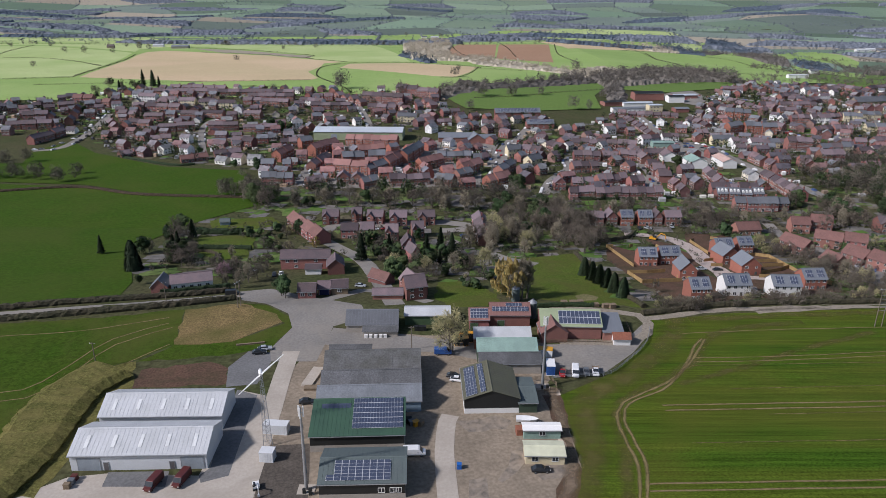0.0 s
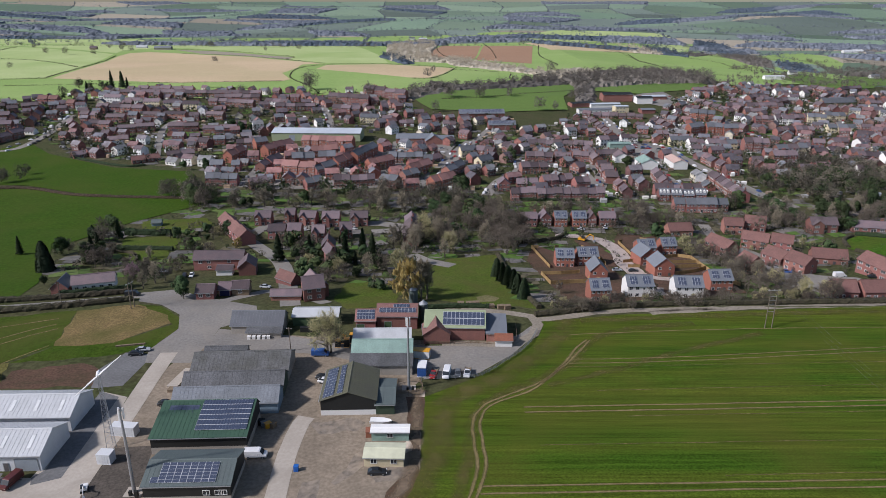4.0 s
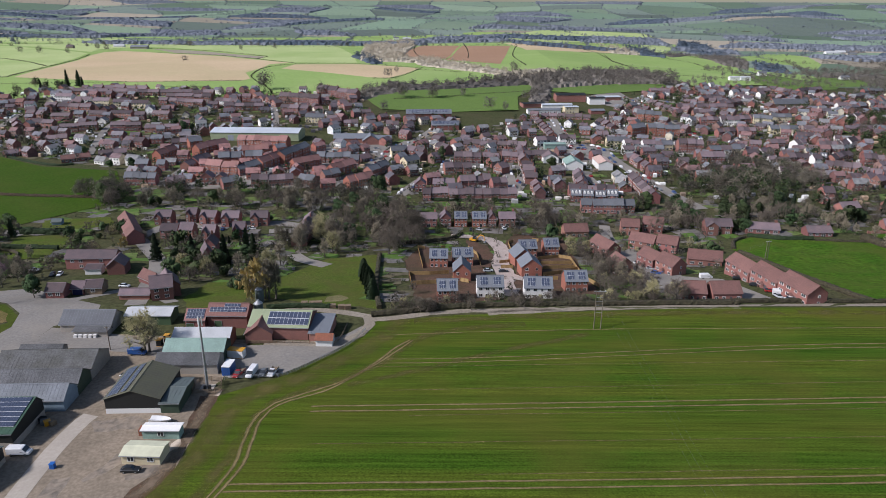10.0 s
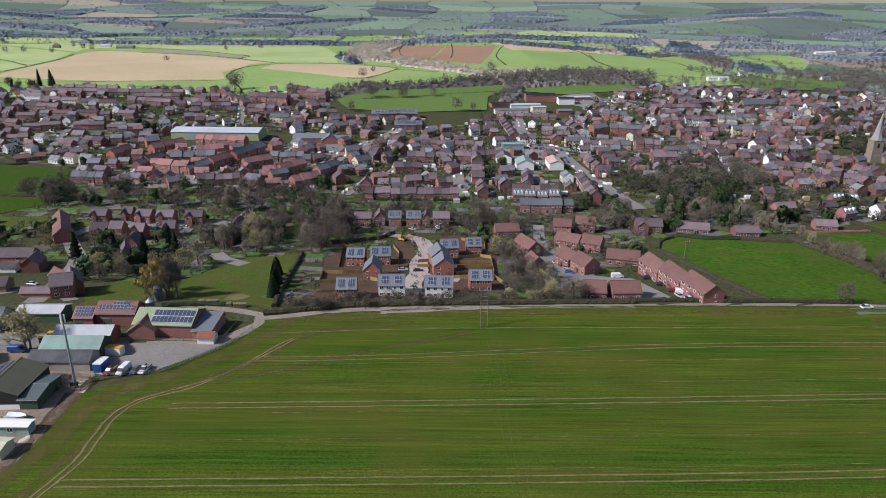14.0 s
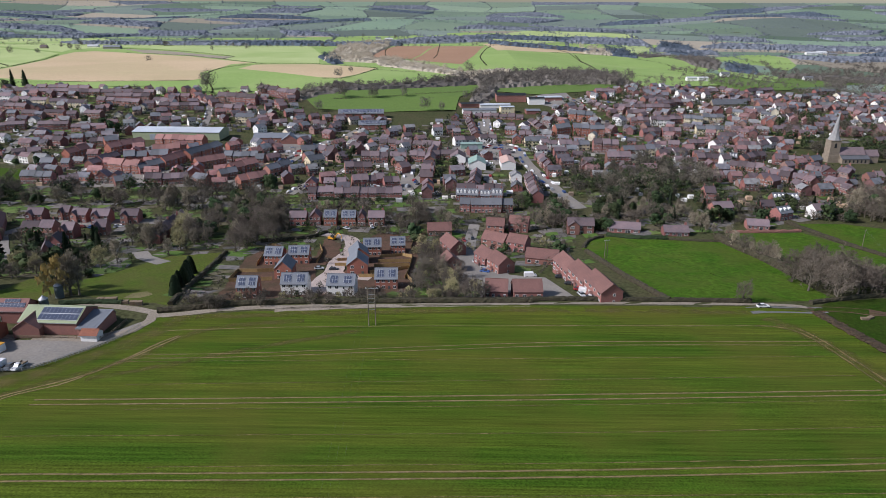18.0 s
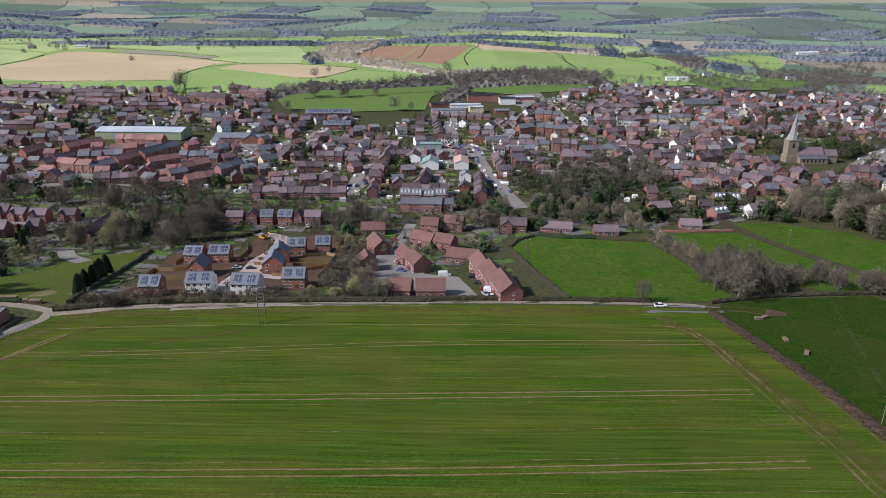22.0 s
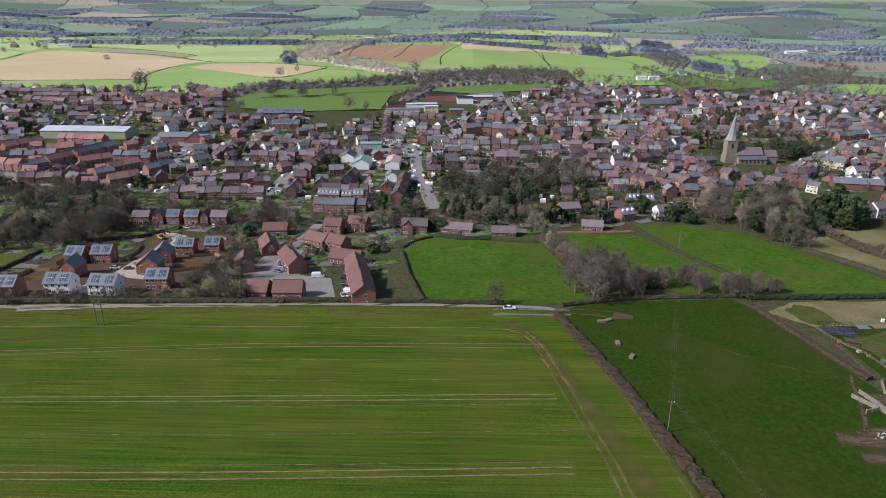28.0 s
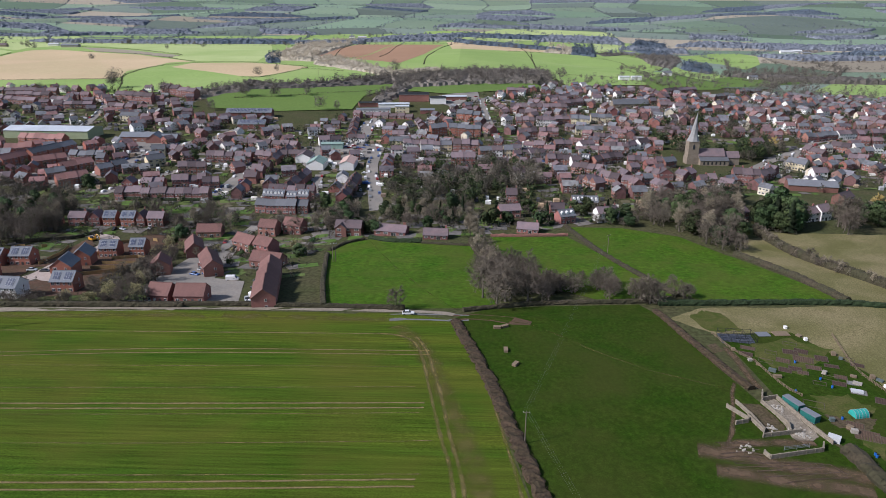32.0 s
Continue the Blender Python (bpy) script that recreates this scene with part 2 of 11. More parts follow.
M["bank"] = mat("bank_grass", (0.125, 0.115, 0.038), 0.95, 0.35, 0.15, 1.4, (0.060, 0.065, 0.018), 0.8, space="World", blotch=(0.2, 0.6, (0.16, 0.135, 0.05)), grain=0.3)
M["stain"] = mat("dark_oil_stain", (0.15, 0.13, 0.11), 0.85, 0.25, 0.2, 1.0, (0.27, 0.225, 0.175), 0.8, space="World", blotch=(0.3, 0.8, (0.33, 0.27, 0.205)))
M["tram"] = worn("pale_wheel_track", (0.205, 0.158, 0.078), (0.150, 0.124, 0.05), 1.0, 0.8)
M["steel_green"] = mat("dark_green_steel", (0.045, 0.095, 0.06), 0.6, 0.08, 0.3, 4.0, (0.035, 0.07, 0.05), 0.6)
M["steel_olive"] = mat("olive_brown_steel", (0.105, 0.105, 0.066), 0.65, 0.08, 0.3, 4.0, (0.085, 0.08, 0.065), 0.6)
M["steel_black"] = mat("black_steel_cladding", (0.02, 0.021, 0.02), 0.6, 0.1, 0.3, 4.0)
M["steel_grey"] = mat("grey_green_steel", (0.10, 0.125, 0.12), 0.6, 0.1, 0.3, 4.0, (0.085, 0.10, 0.10), 0.6)
M["steel_white"] = mat("pale_grey_steel", (0.58, 0.59, 0.60), 0.55, 0.05, 0.3, 3.0, (0.50, 0.51, 0.51), 0.6)
M["steel_roof"] = mat("weathered_pale_roof_sheet", (0.50, 0.51, 0.52), 0.6, 0.07, 0.2, 3.0, (0.38, 0.39, 0.39), 0.7)
M["shed_green"] = mat("pale_green_steel", (0.30, 0.34, 0.21), 0.65, 0.06, 0.2, 3.0, (0.25, 0.29, 0.18), 0.6)
M["copper"] = mat("faded_green_sheet", (0.25, 0.36, 0.31), 0.7, 0.12, 0.3, 3.0, (0.17, 0.24, 0.21), 0.7)
M["rust"] = mat("rusty_sheet", (0.26, 0.10, 0.06), 0.85, 0.2, 0.4, 3.0, (0.16, 0.07, 0.05), 0.7)
M["block"] = mat("concrete_block", (0.33, 0.30, 0.26), 0.9, 0.12, 0.5, 4.0, (0.24, 0.22, 0.19), 0.6)
M["panel"] = mat("solar_cell", (0.055, 0.068, 0.105), 0.3, 0.08, 0.5, 4.0, (0.045, 0.055, 0.085), 0.5, spec=0.5)
M["rail"] = mat("panel_rail", (0.55, 0.56, 0.58), 0.5, 0.05)
M["glass"] = mat("dark_window_glass", (0.03, 0.035, 0.04), 0.12, 0.05, spec=0.6)
M["upvc"] = mat("white_window_frame", (0.75, 0.75, 0.73), 0.5, 0.04)
M["door"] = mat("painted_door", (0.09, 0.08, 0.08), 0.5, 0.08, hue=0.4, rnd=0.4)
M["steel"] = mat("galvanised_steel", (0.36, 0.37, 0.38), 0.45, 0.08, metal=0.5)
M["wood"] = mat("weathered_wood", (0.20, 0.15, 0.10), 0.9, 0.2, 1.0, 5.0)
M["fence"] = mat("new_larch_fence", (0.33, 0.225, 0.10), 0.85, 0.15, 1.0, 5.0, (0.27, 0.18, 0.08), 0.6, rnd=0.12)
M["bark"] = mat("grey_bark", (0.12, 0.105, 0.082), 0.95, 0.2, 1.0, 5.0)
M["twig"] = mat("bare_twigs", (0.138, 0.116, 0.090), 0.95, 0.25, 0.15, 2.0, (0.080, 0.066, 0.052), 0.6, rnd=0.3, hue=0.015)
M["twig_pale"] = mat("pale_bare_twigs", (0.27, 0.232, 0.168), 0.95, 0.2, 0.15, 2.0, (0.21, 0.185, 0.13), 0.6, rnd=0.25)
M["willow"] = mat("golden_willow_shoots", (0.46, 0.35, 0.13), 0.9, 0.2, 0.2, 2.0, (0.36, 0.28, 0.11), 0.6)
M["bud"] = mat("opening_leaf_buds", (0.35, 0.32, 0.17), 0.9, 0.2, 0.2, 2.0, (0.22, 0.19, 0.09), 0.6, rnd=0.2)
M["fir"] = mat("dark_evergreen", (0.018, 0.032, 0.014), 0.9, 0.3, 0.3, 2.0, (0.028, 0.040, 0.016), 0.6, rnd=0.3)
M["laurel"] = mat("evergreen_shrub", (0.035, 0.06, 0.02), 0.85, 0.3, 0.3, 2.0, (0.05, 0.07, 0.025), 0.6, rnd=0.35, hue=0.03)
M["hedge"] = mat("brown_winter_hedge", (0.052, 0.042, 0.027), 0.95, 0.3, 0.15, 1.5, (0.034, 0.038, 0.017), 0.7, rnd=0.15)
M["hedge_dark"] = mat("dark_laurel_hedge", (0.022, 0.038, 0.014), 0.9, 0.3, 0.3, 1.5)
M["blossom"] = mat("pink_blossom", (0.36, 0.23, 0.26), 0.9, 0.2, 0.3, 2.0)
M["far_wood"] = mat("far_bare_wood", (0.085, 0.082, 0.075), 0.95, 0.3, 0.01, 0.1, (0.06, 0.066, 0.06), 0.6, space="World")
M["tyre"] = mat("black_rubber", (0.015, 0.015, 0.015), 0.8, 0.05)
M["white_paint"] = mat("white_paint", (0.74, 0.74, 0.73), 0.4, 0.04, spec=0.5)


def paint(name, c, rough=0.35, rnd=0.0, hue=0.0):
    if name not in M:
        M[name] = mat(name, c, rough, 0.05, spec=0.5, rnd=rnd, hue=hue)
    return M[name]


# ---------------------------------------------------------------- mesh helpers
class Build:
    """A list of corners and faces for one mesh."""

    def __init__(self):
        self.v, self.f = [], []

    def face(self, *pts):
        n = len(self.v)
        self.v.extend([tuple(p) for p in pts])
        self.f.append(tuple(range(n, n + len(pts))))
        return self

    def box(self, x0, y0, z0, x1, y1, z1):
        n = len(self.v)
        self.v.extend([(x0, y0, z0), (x1, y0, z0), (x1, y1, z0), (x0, y1, z0), (x0, y0, z1), (x1, y0, z1), (x1, y1, z1), (x0, y1, z1)])
        for q in ((0, 3, 2, 1), (4, 5, 6, 7), (0, 1, 5, 4), (1, 2, 6, 5), (2, 3, 7, 6), (3, 0, 4, 7)):
            self.f.append(tuple(n + i for i in q))
        return self

    def prism(self, profile, y0, y1, axis="y"):
        """A closed profile of (across, up) points drawn out from y0 to y1."""
        n, k = len(self.v), len(profile)
        for y in (y0, y1):
            for a, z in profile:
                self.v.append((a, y, z) if axis == "y" else (y, a, z))
        self.f.append(tuple(n + i for i in range(k)))
        self.f.append(tuple(n + k + i for i in reversed(range(k))))
        for i in range(k):
            j = (i + 1) % k
            self.f.append((n + i, n + k + i, n + k + j, n + j))
        return self

    def tube(self, p, q, r0, r1, sides=6, cap=True):
        p, q = Vector(p), Vector(q)
        d = (q - p)
        if d.length < 1e-6:
            return self
        a = d.orthogonal().normalized()
        b = d.normalized().cross(a)
        n = len(self.v)
        for c, r in ((p, r0), (q, r1)):
            for i in range(sides):
                w = 2 * math.pi * i / sides
                self.v.append(tuple(c + a * (r * math.cos(w)) + b * (r * math.sin(w))))
        for i in range(sides):
            j = (i + 1) % sides
            self.f.append((n + i, n + j, n + sides + j, n + sides + i))
        if cap:
            self.f.append(tuple(n + sides + i for i in range(sides)))
            self.f.append(tuple(n + i for i in reversed(range(sides))))
        return self

    def loop(self, rings, closed=True):
        """Skins a stack of rings that all have the same number of points."""
        n, k = len(self.v), len(rings[0])
        for r in rings:
            self.v.extend([tuple(p) for p in r])
        for a in range(len(rings) - 1):
            for i in range(k):
                j = (i + 1) % k
                self.f.append((n + a * k + i, n + a * k + j, n + (a + 1) * k + j, n + (a + 1) * k + i))
        if closed:
            self.f.append(tuple(n + i for i in reversed(range(k))))
            self.f.append(tuple(n + (len(rings) - 1) * k + i for i in range(k)))
        return self

    def sliver(self, p, d, w, rnd):
        """A thin twig or leaf: one long triangle from p along d."""
        p, d = Vector(p), Vector(d)
        s = Vector((rnd.uniform(-1, 1), rnd.uniform(-1, 1), rnd.uniform(-1, 1))).cross(d)
        if s.length > 1e-6:
            s = s.normalized() * w
            self.face(p - s, p + s, p + d)
        return self

    def mesh(self, name, material):
        me = bpy.data.meshes.new(name)
        me.from_pydata(self.v, [], self.f)
        me.materials.append(material)
        me.update()
        return me


def part(name, b, material, parent, label=""):
    ob = new(name, b.mesh(name, material) if isinstance(b, Build) else b)
    ob.parent = parent
    if label:
        ob["label"] = label
    return ob


def thing(name, label, category, m=None, group="", kind=""):
    ob = new(name)
    ob.empty_display_size = 0.5
    if m is not None:
        ob.matrix_world = m
    return tagged(ob, label, category, group, kind)


def solid(name, b, material, label, category, m=None, group="", kind=""):
    ob = new(name, b.mesh(name, material))
    if m is not None:
        ob.matrix_world = m
    return tagged(ob, label, category, group, kind)


# ---------------------------------------------------------------- the lie of the land
LAND_X = (-400, 0, 200, 280, 500, 900)
LAND = {}
LAND[100] = (0, 0, 0, 0, 0, -2)
LAND[222] = (-1, -1, -1, -1.3, -2, -4)
LAND[236] = (-2, -3.5, -4, -3, -3, -4)
LAND[270] = (-5, -8.5, -9, -6, -5, -8)
LAND[310] = (-9, -12, -14, -10, -9, -10)
LAND[350] = (-12, -16, -18, -13, -11, -14)
LAND[430] = (-14, -16, -18, -16, -15, -18)
LAND[500] = (-16, -15, -16, -16.5, -19, -20)
LAND[560] = (-15, -14.5, -16, -17, -22, -22)
LAND[620] = (-12, -16, -18, -18, -18, -22)
LAND[680] = (-6, -12, -15, -15, -13, -20)
LAND[760] = (1, -5, -11.5, -11, -9, -18)
LAND[820] = (3, 3, -5, -7, -10, -20)
LAND[1000] = (4, 5, 2, 0, -9, -24)
LAND[1250] = (2, 5, 3, 3, -12, -30)
LAND[1400] = (6, 0, 2, 4, -18, -36)
LAND[1550] = (6, 2, 6, 6.5, -8, -32)
LAND[2000] = (-4, 0, 0, 0, -18, -29)
LAND[2400] = (4, 4, 4, 4, -2, -16)
LAND[3000] = (18, 17, 16, 16, 12, 2)
LAND[4000] = (52, 50, 48, 48, 44, 40)
LAND[4950] = (103, 102, 101.6, 101.6, 101.5, 101.5)
LAND_Y = sorted(LAND)


def ground_z(x, y):
    k = min(max((y - 1750) / 900, 0), 1) * min(max((4950 - y) / 600, 0), 1)
    swell = 9 * k * (math.sin(x / 310 + y / 420 + 1) + math.sin(x / 205 - y / 270) + 0.8 * math.sin(y / 190 + x / 640))
    x = min(max(x, LAND_X[0]), LAND_X[-1])
    y = min(max(y, LAND_Y[0]), LAND_Y[-1])
    i = 0
    while i < len(LAND_Y) - 2 and LAND_Y[i + 1] < y:
        i += 1
    j = 0
    while j < len(LAND_X) - 2 and LAND_X[j + 1] < x:
        j += 1
    u, v = (y - LAND_Y[i]) / (LAND_Y[i + 1] - LAND_Y[i]), (x - LAND_X[j]) / (LAND_X[j + 1] - LAND_X[j])
    a, b = LAND[LAND_Y[i]], LAND[LAND_Y[i + 1]]
    return (a[j] * (1 - v) + a[j + 1] * v) * (1 - u) + (b[j] * (1 - v) + b[j + 1] * v) * u + swell


def lift(y):
    """How far laid sheets lie above the land, more on the slopes beyond the fields."""
    return min(0.22, max(0, y - 222) * 0.004) + max(0, y - 300) * 0.0004


def at(x, y, turn=0, dz=0.0):
    return pose(x, y, ground_z(x, y) + dz, 0, 0, turn)


GRID_X = sorted(set([-6000, 6000]) | set(LAND_X) | set(range(-4200, 4201, 150)) | set(range(-400, 901, 25)))
GRID_Y = sorted(set([-700, -300, -100, 0, 5000]) | set(LAND_Y) | set(range(100, 1000, 20)) | set(range(1000, 5000, 100)))


def land_sheet():
    b = Build()
    nx = len(GRID_X)
    for y in GRID_Y:
        for x in GRID_X:
            b.v.append((x, y, ground_z(x, y)))
    for r in range(len(GRID_Y) - 1):
        for c in range(nx - 1):
            b.f.append((r * nx + c, r * nx + c + 1, (r + 1) * nx + c + 1, (r + 1) * nx + c))
    return solid("ground", b, M["land"], "rolling rough grass land under the fields and village", "ground", kind="structure")


land_sheet()


def split_poly(poly, axis, lines):
    """Cuts a convex or mild polygon along lines of the grid."""
    out, rest = [], poly
    for c in lines:
        lo, hi = min(p[axis] for p in rest), max(p[axis] for p in rest)
        if c <= lo + 1e-6:
            continue
        if c >= hi - 1e-6:
            break
        a, b = [], []
        for i, p in enumerate(rest):
            q = rest[(i + 1) % len(rest)]
            if p[axis] <= c:
                a.append(p)
            if p[axis] >= c:
                b.append(p)
            if (p[axis] - c) * (q[axis] - c) < 0:
                t = (c - p[axis]) / (q[axis] - p[axis])
                m = (p[0] + t * (q[0] - p[0]), p[1] + t * (q[1] - p[1]))
                a.append(m)
                b.append(m)
        if len(a) > 2:
            out.append(a)
        rest = b
        if len(rest) < 3:
            return out
    return out + [rest]


def triangles(poly):
    """Ear clipping of a simple polygon."""
    p = list(poly)
    if sum(p[i][0] * p[(i + 1) % len(p)][1] - p[(i + 1) % len(p)][0] * p[i][1] for i in range(len(p))) < 0:
        p.reverse()
    out = []

    def side(a, b, c):
        return (b[0] - a[0]) * (c[1] - a[1]) - (b[1] - a[1]) * (c[0] - a[0])
    guard = 0
    while len(p) > 3 and guard < 2000:
        guard += 1
        for i in range(len(p)):
            a, b, c = p[i - 1], p[i], p[(i + 1) % len(p)]
            if side(a, b, c) <= 0:
                continue
            if any(side(a, b, q) > 0 and side(b, c, q) > 0 and side(c, a, q) > 0 for q in p if q not in (a, b, c)):
                continue
            out.append([a, b, c])
            p.pop(i)
            break
        else:
            break
    return out + [p]


PATCHES = []


def ragged(poly):
    """The outline with small steps in and out, as growth and soil spread."""
    rnd, out = random.Random(len(poly) * 7 + int(abs(poly[0][0]))), []
    for i, (x0, y0) in enumerate(poly):
        x1, y1 = poly[(i + 1) % len(poly)]
        n = max(1, min(14, int(math.dist((x0, y0), (x1, y1)) / 3.0)))
        for k in range(n):
            j = 0.75 if k else 0.0
            out.append((round(x0 + (x1 - x0) * k / n + rnd.uniform(-j, j), 2), round(y0 + (y1 - y0) * k / n + rnd.uniform(-j, j), 2)))
    return out




def patch(name, poly, material, label, category, dz=0.03, kind="structure"):
    """A sheet laid on the land inside a plan outline."""
    PATCHES.append((name, poly))
    if material in ("fallow", "lawn", "mud", "soil", "stain", "bank", "rough", "arable", "yard_dirt") and poly[0][1] < 420:
        poly = ragged(poly)
    b, seen = Build(), {}
    for t in triangles(poly):
        for s in split_poly(t, 1, GRID_Y):
            for q in split_poly(s, 0, GRID_X):
                ids = []
                for x, y in q:
                    key = (round(x, 3), round(y, 3))
                    if key not in seen:
                        seen[key] = len(b.v)
                        b.v.append((x, y, ground_z(x, y) + dz + lift(y)))
                    if seen[key] not in ids:
                        ids.append(seen[key])
                if len(ids) > 2:
                    b.f.append(tuple(ids))
    return solid(name, b, M[material], label, category, kind=kind)


def smooth_line(pts, step=6.0):
    """Points along a soft curve through the given ones."""
    out = []
    for i in range(len(pts) - 1):
        p0, p1, p2, p3 = pts[max(i - 1, 0)], pts[i], pts[i + 1], pts[min(i + 2, len(pts) - 1)]
        n = max(1, int(math.dist(p1, p2) / step))
        for k in range(n):
            t = k / n
            out.append(tuple(0.5 * (2 * b + (c - a) * t + (2 * a - 5 * b + 4 * c - d) * t * t + (3 * b - a - 3 * c + d) * t ** 3)
                             for a, b, c, d in zip(p0, p1, p2, p3)))
    return out + [tuple(pts[-1])]


STREETS = []


def ribbon(name, pts, width, material, label, category, dz=0.06, step=6.0, rough=0.0, seed=1, kind="structure"):
    """A road, path or wheel track laid along a plan line."""
    rnd = random.Random(seed)
    if name == "street":
        STREETS.append(pts)
    b, line = Build(), smooth_line(pts, step)
    for i, (x, y) in enumerate(line):
        q, p = line[min(i + 1, len(line) - 1)], line[max(i - 1, 0)]
        dx, dy = q[0] - p[0], q[1] - p[1]
        n = math.hypot(dx, dy) or 1
        w1, w2 = width / 2 + rnd.uniform(-rough, rough), width / 2 + rnd.uniform(-rough, rough)
        for s in (w1, -w2):
            X, Y = x - dy / n * s, y + dx / n * s
            b.v.append((X, Y, ground_z(X, Y) + dz + lift(Y)))
        if i:
            k = 2 * i
            b.f.append((k - 2, k - 1, k + 1, k))
    ob = solid(name, b, M[material], label, category, kind=kind)
    uv = ob.data.uv_layers.new(name="across")
    uv.data.foreach_set("uv", [c for q in b.f for j in q for c in (j % 2, j // 2)])
    return ob

# ---------------------------------------------------------------- fields, roads and yards
patch("crop_field", [(28.8, 120.7), (31.7, 130.6), (31.4, 146.2), (31.8, 162.1), (47, 173), (59.5, 186.7), (67.4, 198.9), (70.5, 211.8), (71.6, 209.4), (97, 214.9), (146.7, 218.8), (198.9, 223), (274.9, 224.5), (295.8, 219), (295.1, 219), (305.7, 176.4), (313.9, 129.5), (319.2, 82.8), (115.2, 62.1), (8.8, 62.5)], "crop", "winter wheat field striped by drill rows and wheel tracks", "field", 0.02)
patch("meadow", [(296.2, 220.8), (306.9, 230.5), (327.3, 234.8), (362.5, 238.7), (368.5, 223.6), (374.4, 189.9), (379, 172), (391.5, 149.3), (393.7, 136.9), (364.6, 84.6), (320.1, 82.8), (314.5, 129.5), (306.5, 176.4)], "meadow", "dark grazed meadow with a trodden footpath", "field", 0.02)
patch("rough_pasture", [(369.5, 223.6), (384, 236.1), (452, 241.1), (519.9, 243.4), (445.8, 151.6), (417.1, 179), (417.8, 186.9), (406.6, 215), (381.8, 212.1)], "rough", "tan rough pasture of dry grass", "field", 0.02)
patch("allotment_field", [(381.8, 212.1), (406.6, 215), (417.8, 186.9), (417.1, 179), (438.8, 142.8), (405.6, 101.5), (394.2, 137.9), (392.1, 150.4), (384.8, 175.2), (382.7, 204.1)], "meadow", "grassy allotment gardens with dug beds", "allotment", 0.025)
patch("pasture", [(232.7, 315.6), (239, 329.8), (250.3, 336.9), (276.1, 325.1), (300.7, 322), (305.8, 297), (308, 262.7), (310.9, 232), (249.3, 227.5)], "pasture", "bright green hedged pasture", "field", 0.02)
patch("pasture", [(311.5, 337.2), (350.1, 339.3), (360.9, 309.4), (370.5, 272.7), (378.7, 249.2), (348.9, 242.8), (327.6, 259.7), (313.8, 307.2)], "pasture", "bright green hedged pasture", "field", 0.02)
patch("pasture", [(351.7, 358.2), (381.2, 356.6), (406.1, 340.6), (420.8, 303.8), (440.2, 244.7), (389.9, 241.8), (380.1, 250.6), (372.4, 281.1), (361.8, 314.1)], "pasture", "bright green sloping pasture beside the church", "field", 0.02)
patch("brown_pasture", [(430.6, 330.8), (448.6, 341.8), (464.6, 263.3), (496.2, 214.5), (483.5, 198.6), (451.4, 240), (439.8, 244), (425.6, 309.9)], "rough", "thin brownish pasture strip", "field", 0.02)
patch("pale_pasture", [(450.2, 349.3), (511.7, 345.9), (608, 350.9), (496.2, 214.5), (467.8, 268.9), (447.8, 307.9)], "rough", "pale pasture beyond a tall hedge", "field", 0.02)
patch("big_meadow", [(-223.4, 208.2), (-154.9, 219.7), (-118.4, 226.1), (-123.5, 253.3), (-149, 308.5), (-139.2, 355.8), (-107.6, 402.4), (-120.6, 412.5), (-189.2, 417.5), (-234.9, 438.6), (-294.7, 445.7), (-438.6, 438.8)], "big_meadow", "large smooth green meadow", "field", 0.02)
patch("stream_meadow", [(-446.6, 447.5), (-298.4, 451.7), (-237.9, 444.7), (-191.5, 423.4), (-121.2, 415.3), (-126.1, 450.8), (-144.3, 486.7), (-206.6, 500.2), (-278.4, 545.9), (-317.1, 587.2), (-334.1, 556.5), (-317.8, 511.8), (-498.4, 503.6)], "big_meadow", "green meadow beside a stream", "field", 0.02)
patch("arable_field", [(-212, 195.7), (-147.2, 206.9), (-112.2, 212.7), (-89.6, 218.2), (-86.8, 206), (-83.8, 191.9), (-91.5, 181.7), (-100.9, 176.6), (-102.4, 157.9), (-101.9, 132.3), (-114.6, 89.4)], "arable", "green arable field edged by a bank", "field", 0.02)
patch("fallow_corner", [(-89.6, 218.2), (-71.2, 224), (-56.9, 214.5), (-53.6, 208.2), (-66.4, 193.8), (-78.2, 191.9), (-83.8, 191.9)], "fallow", "brown fallow corner of dead grass", "field", 0.03)
patch("verge", [(-83.8, 191.9), (-66.4, 193.8), (-52.5, 207.3), (-71.4, 224.6), (-62.7, 222.5), (-52.3, 212.7), (-49.7, 204.8), (-52.5, 191.1), (-64, 185.6), (-91.2, 181)], "arable", "green verge round the fallow corner", "grass", 0.015)
patch("lawn", [(38.9, 295.6), (62.3, 304.3), (64.1, 275.5), (66.2, 243.8), (69.4, 219.7), (43.4, 226.5), (19.9, 239.2), (18.6, 251.9)], "lawn", "mown green lawn behind the barns", "lawn", 0.03)
patch("worn_lawn", [(49.2, 236), (53.4, 239), (57.6, 234), (55.5, 229), (49.4, 228)], "rough", "pale dead patch of grass in the lawn", "grass", 0.05)
patch("lawn", [(-2.1, 256), (11.3, 259), (19.9, 239.2), (21.1, 222.5), (3.2, 219.7), (-2.8, 230.7)], "lawn", "green garden lawn with shrubs", "lawn", 0.03)
patch("lawn", [(-124.9, 332.1), (-97, 335.6), (-90.3, 310.3), (-117, 309.4)], "lawn", "garden lawn behind the cottages", "lawn", 0.03)
patch("lawn", [(-116.9, 305.3), (-92.3, 307.9), (-88, 292), (-102, 288)], "lawn", "garden lawn behind the cottages", "lawn", 0.03)
patch("lawn", [(-129.7, 364.5), (-97.3, 373), (-87.4, 357.2), (-119.6, 342.4)], "lawn", "garden lawn of the summer house", "lawn", 0.03)
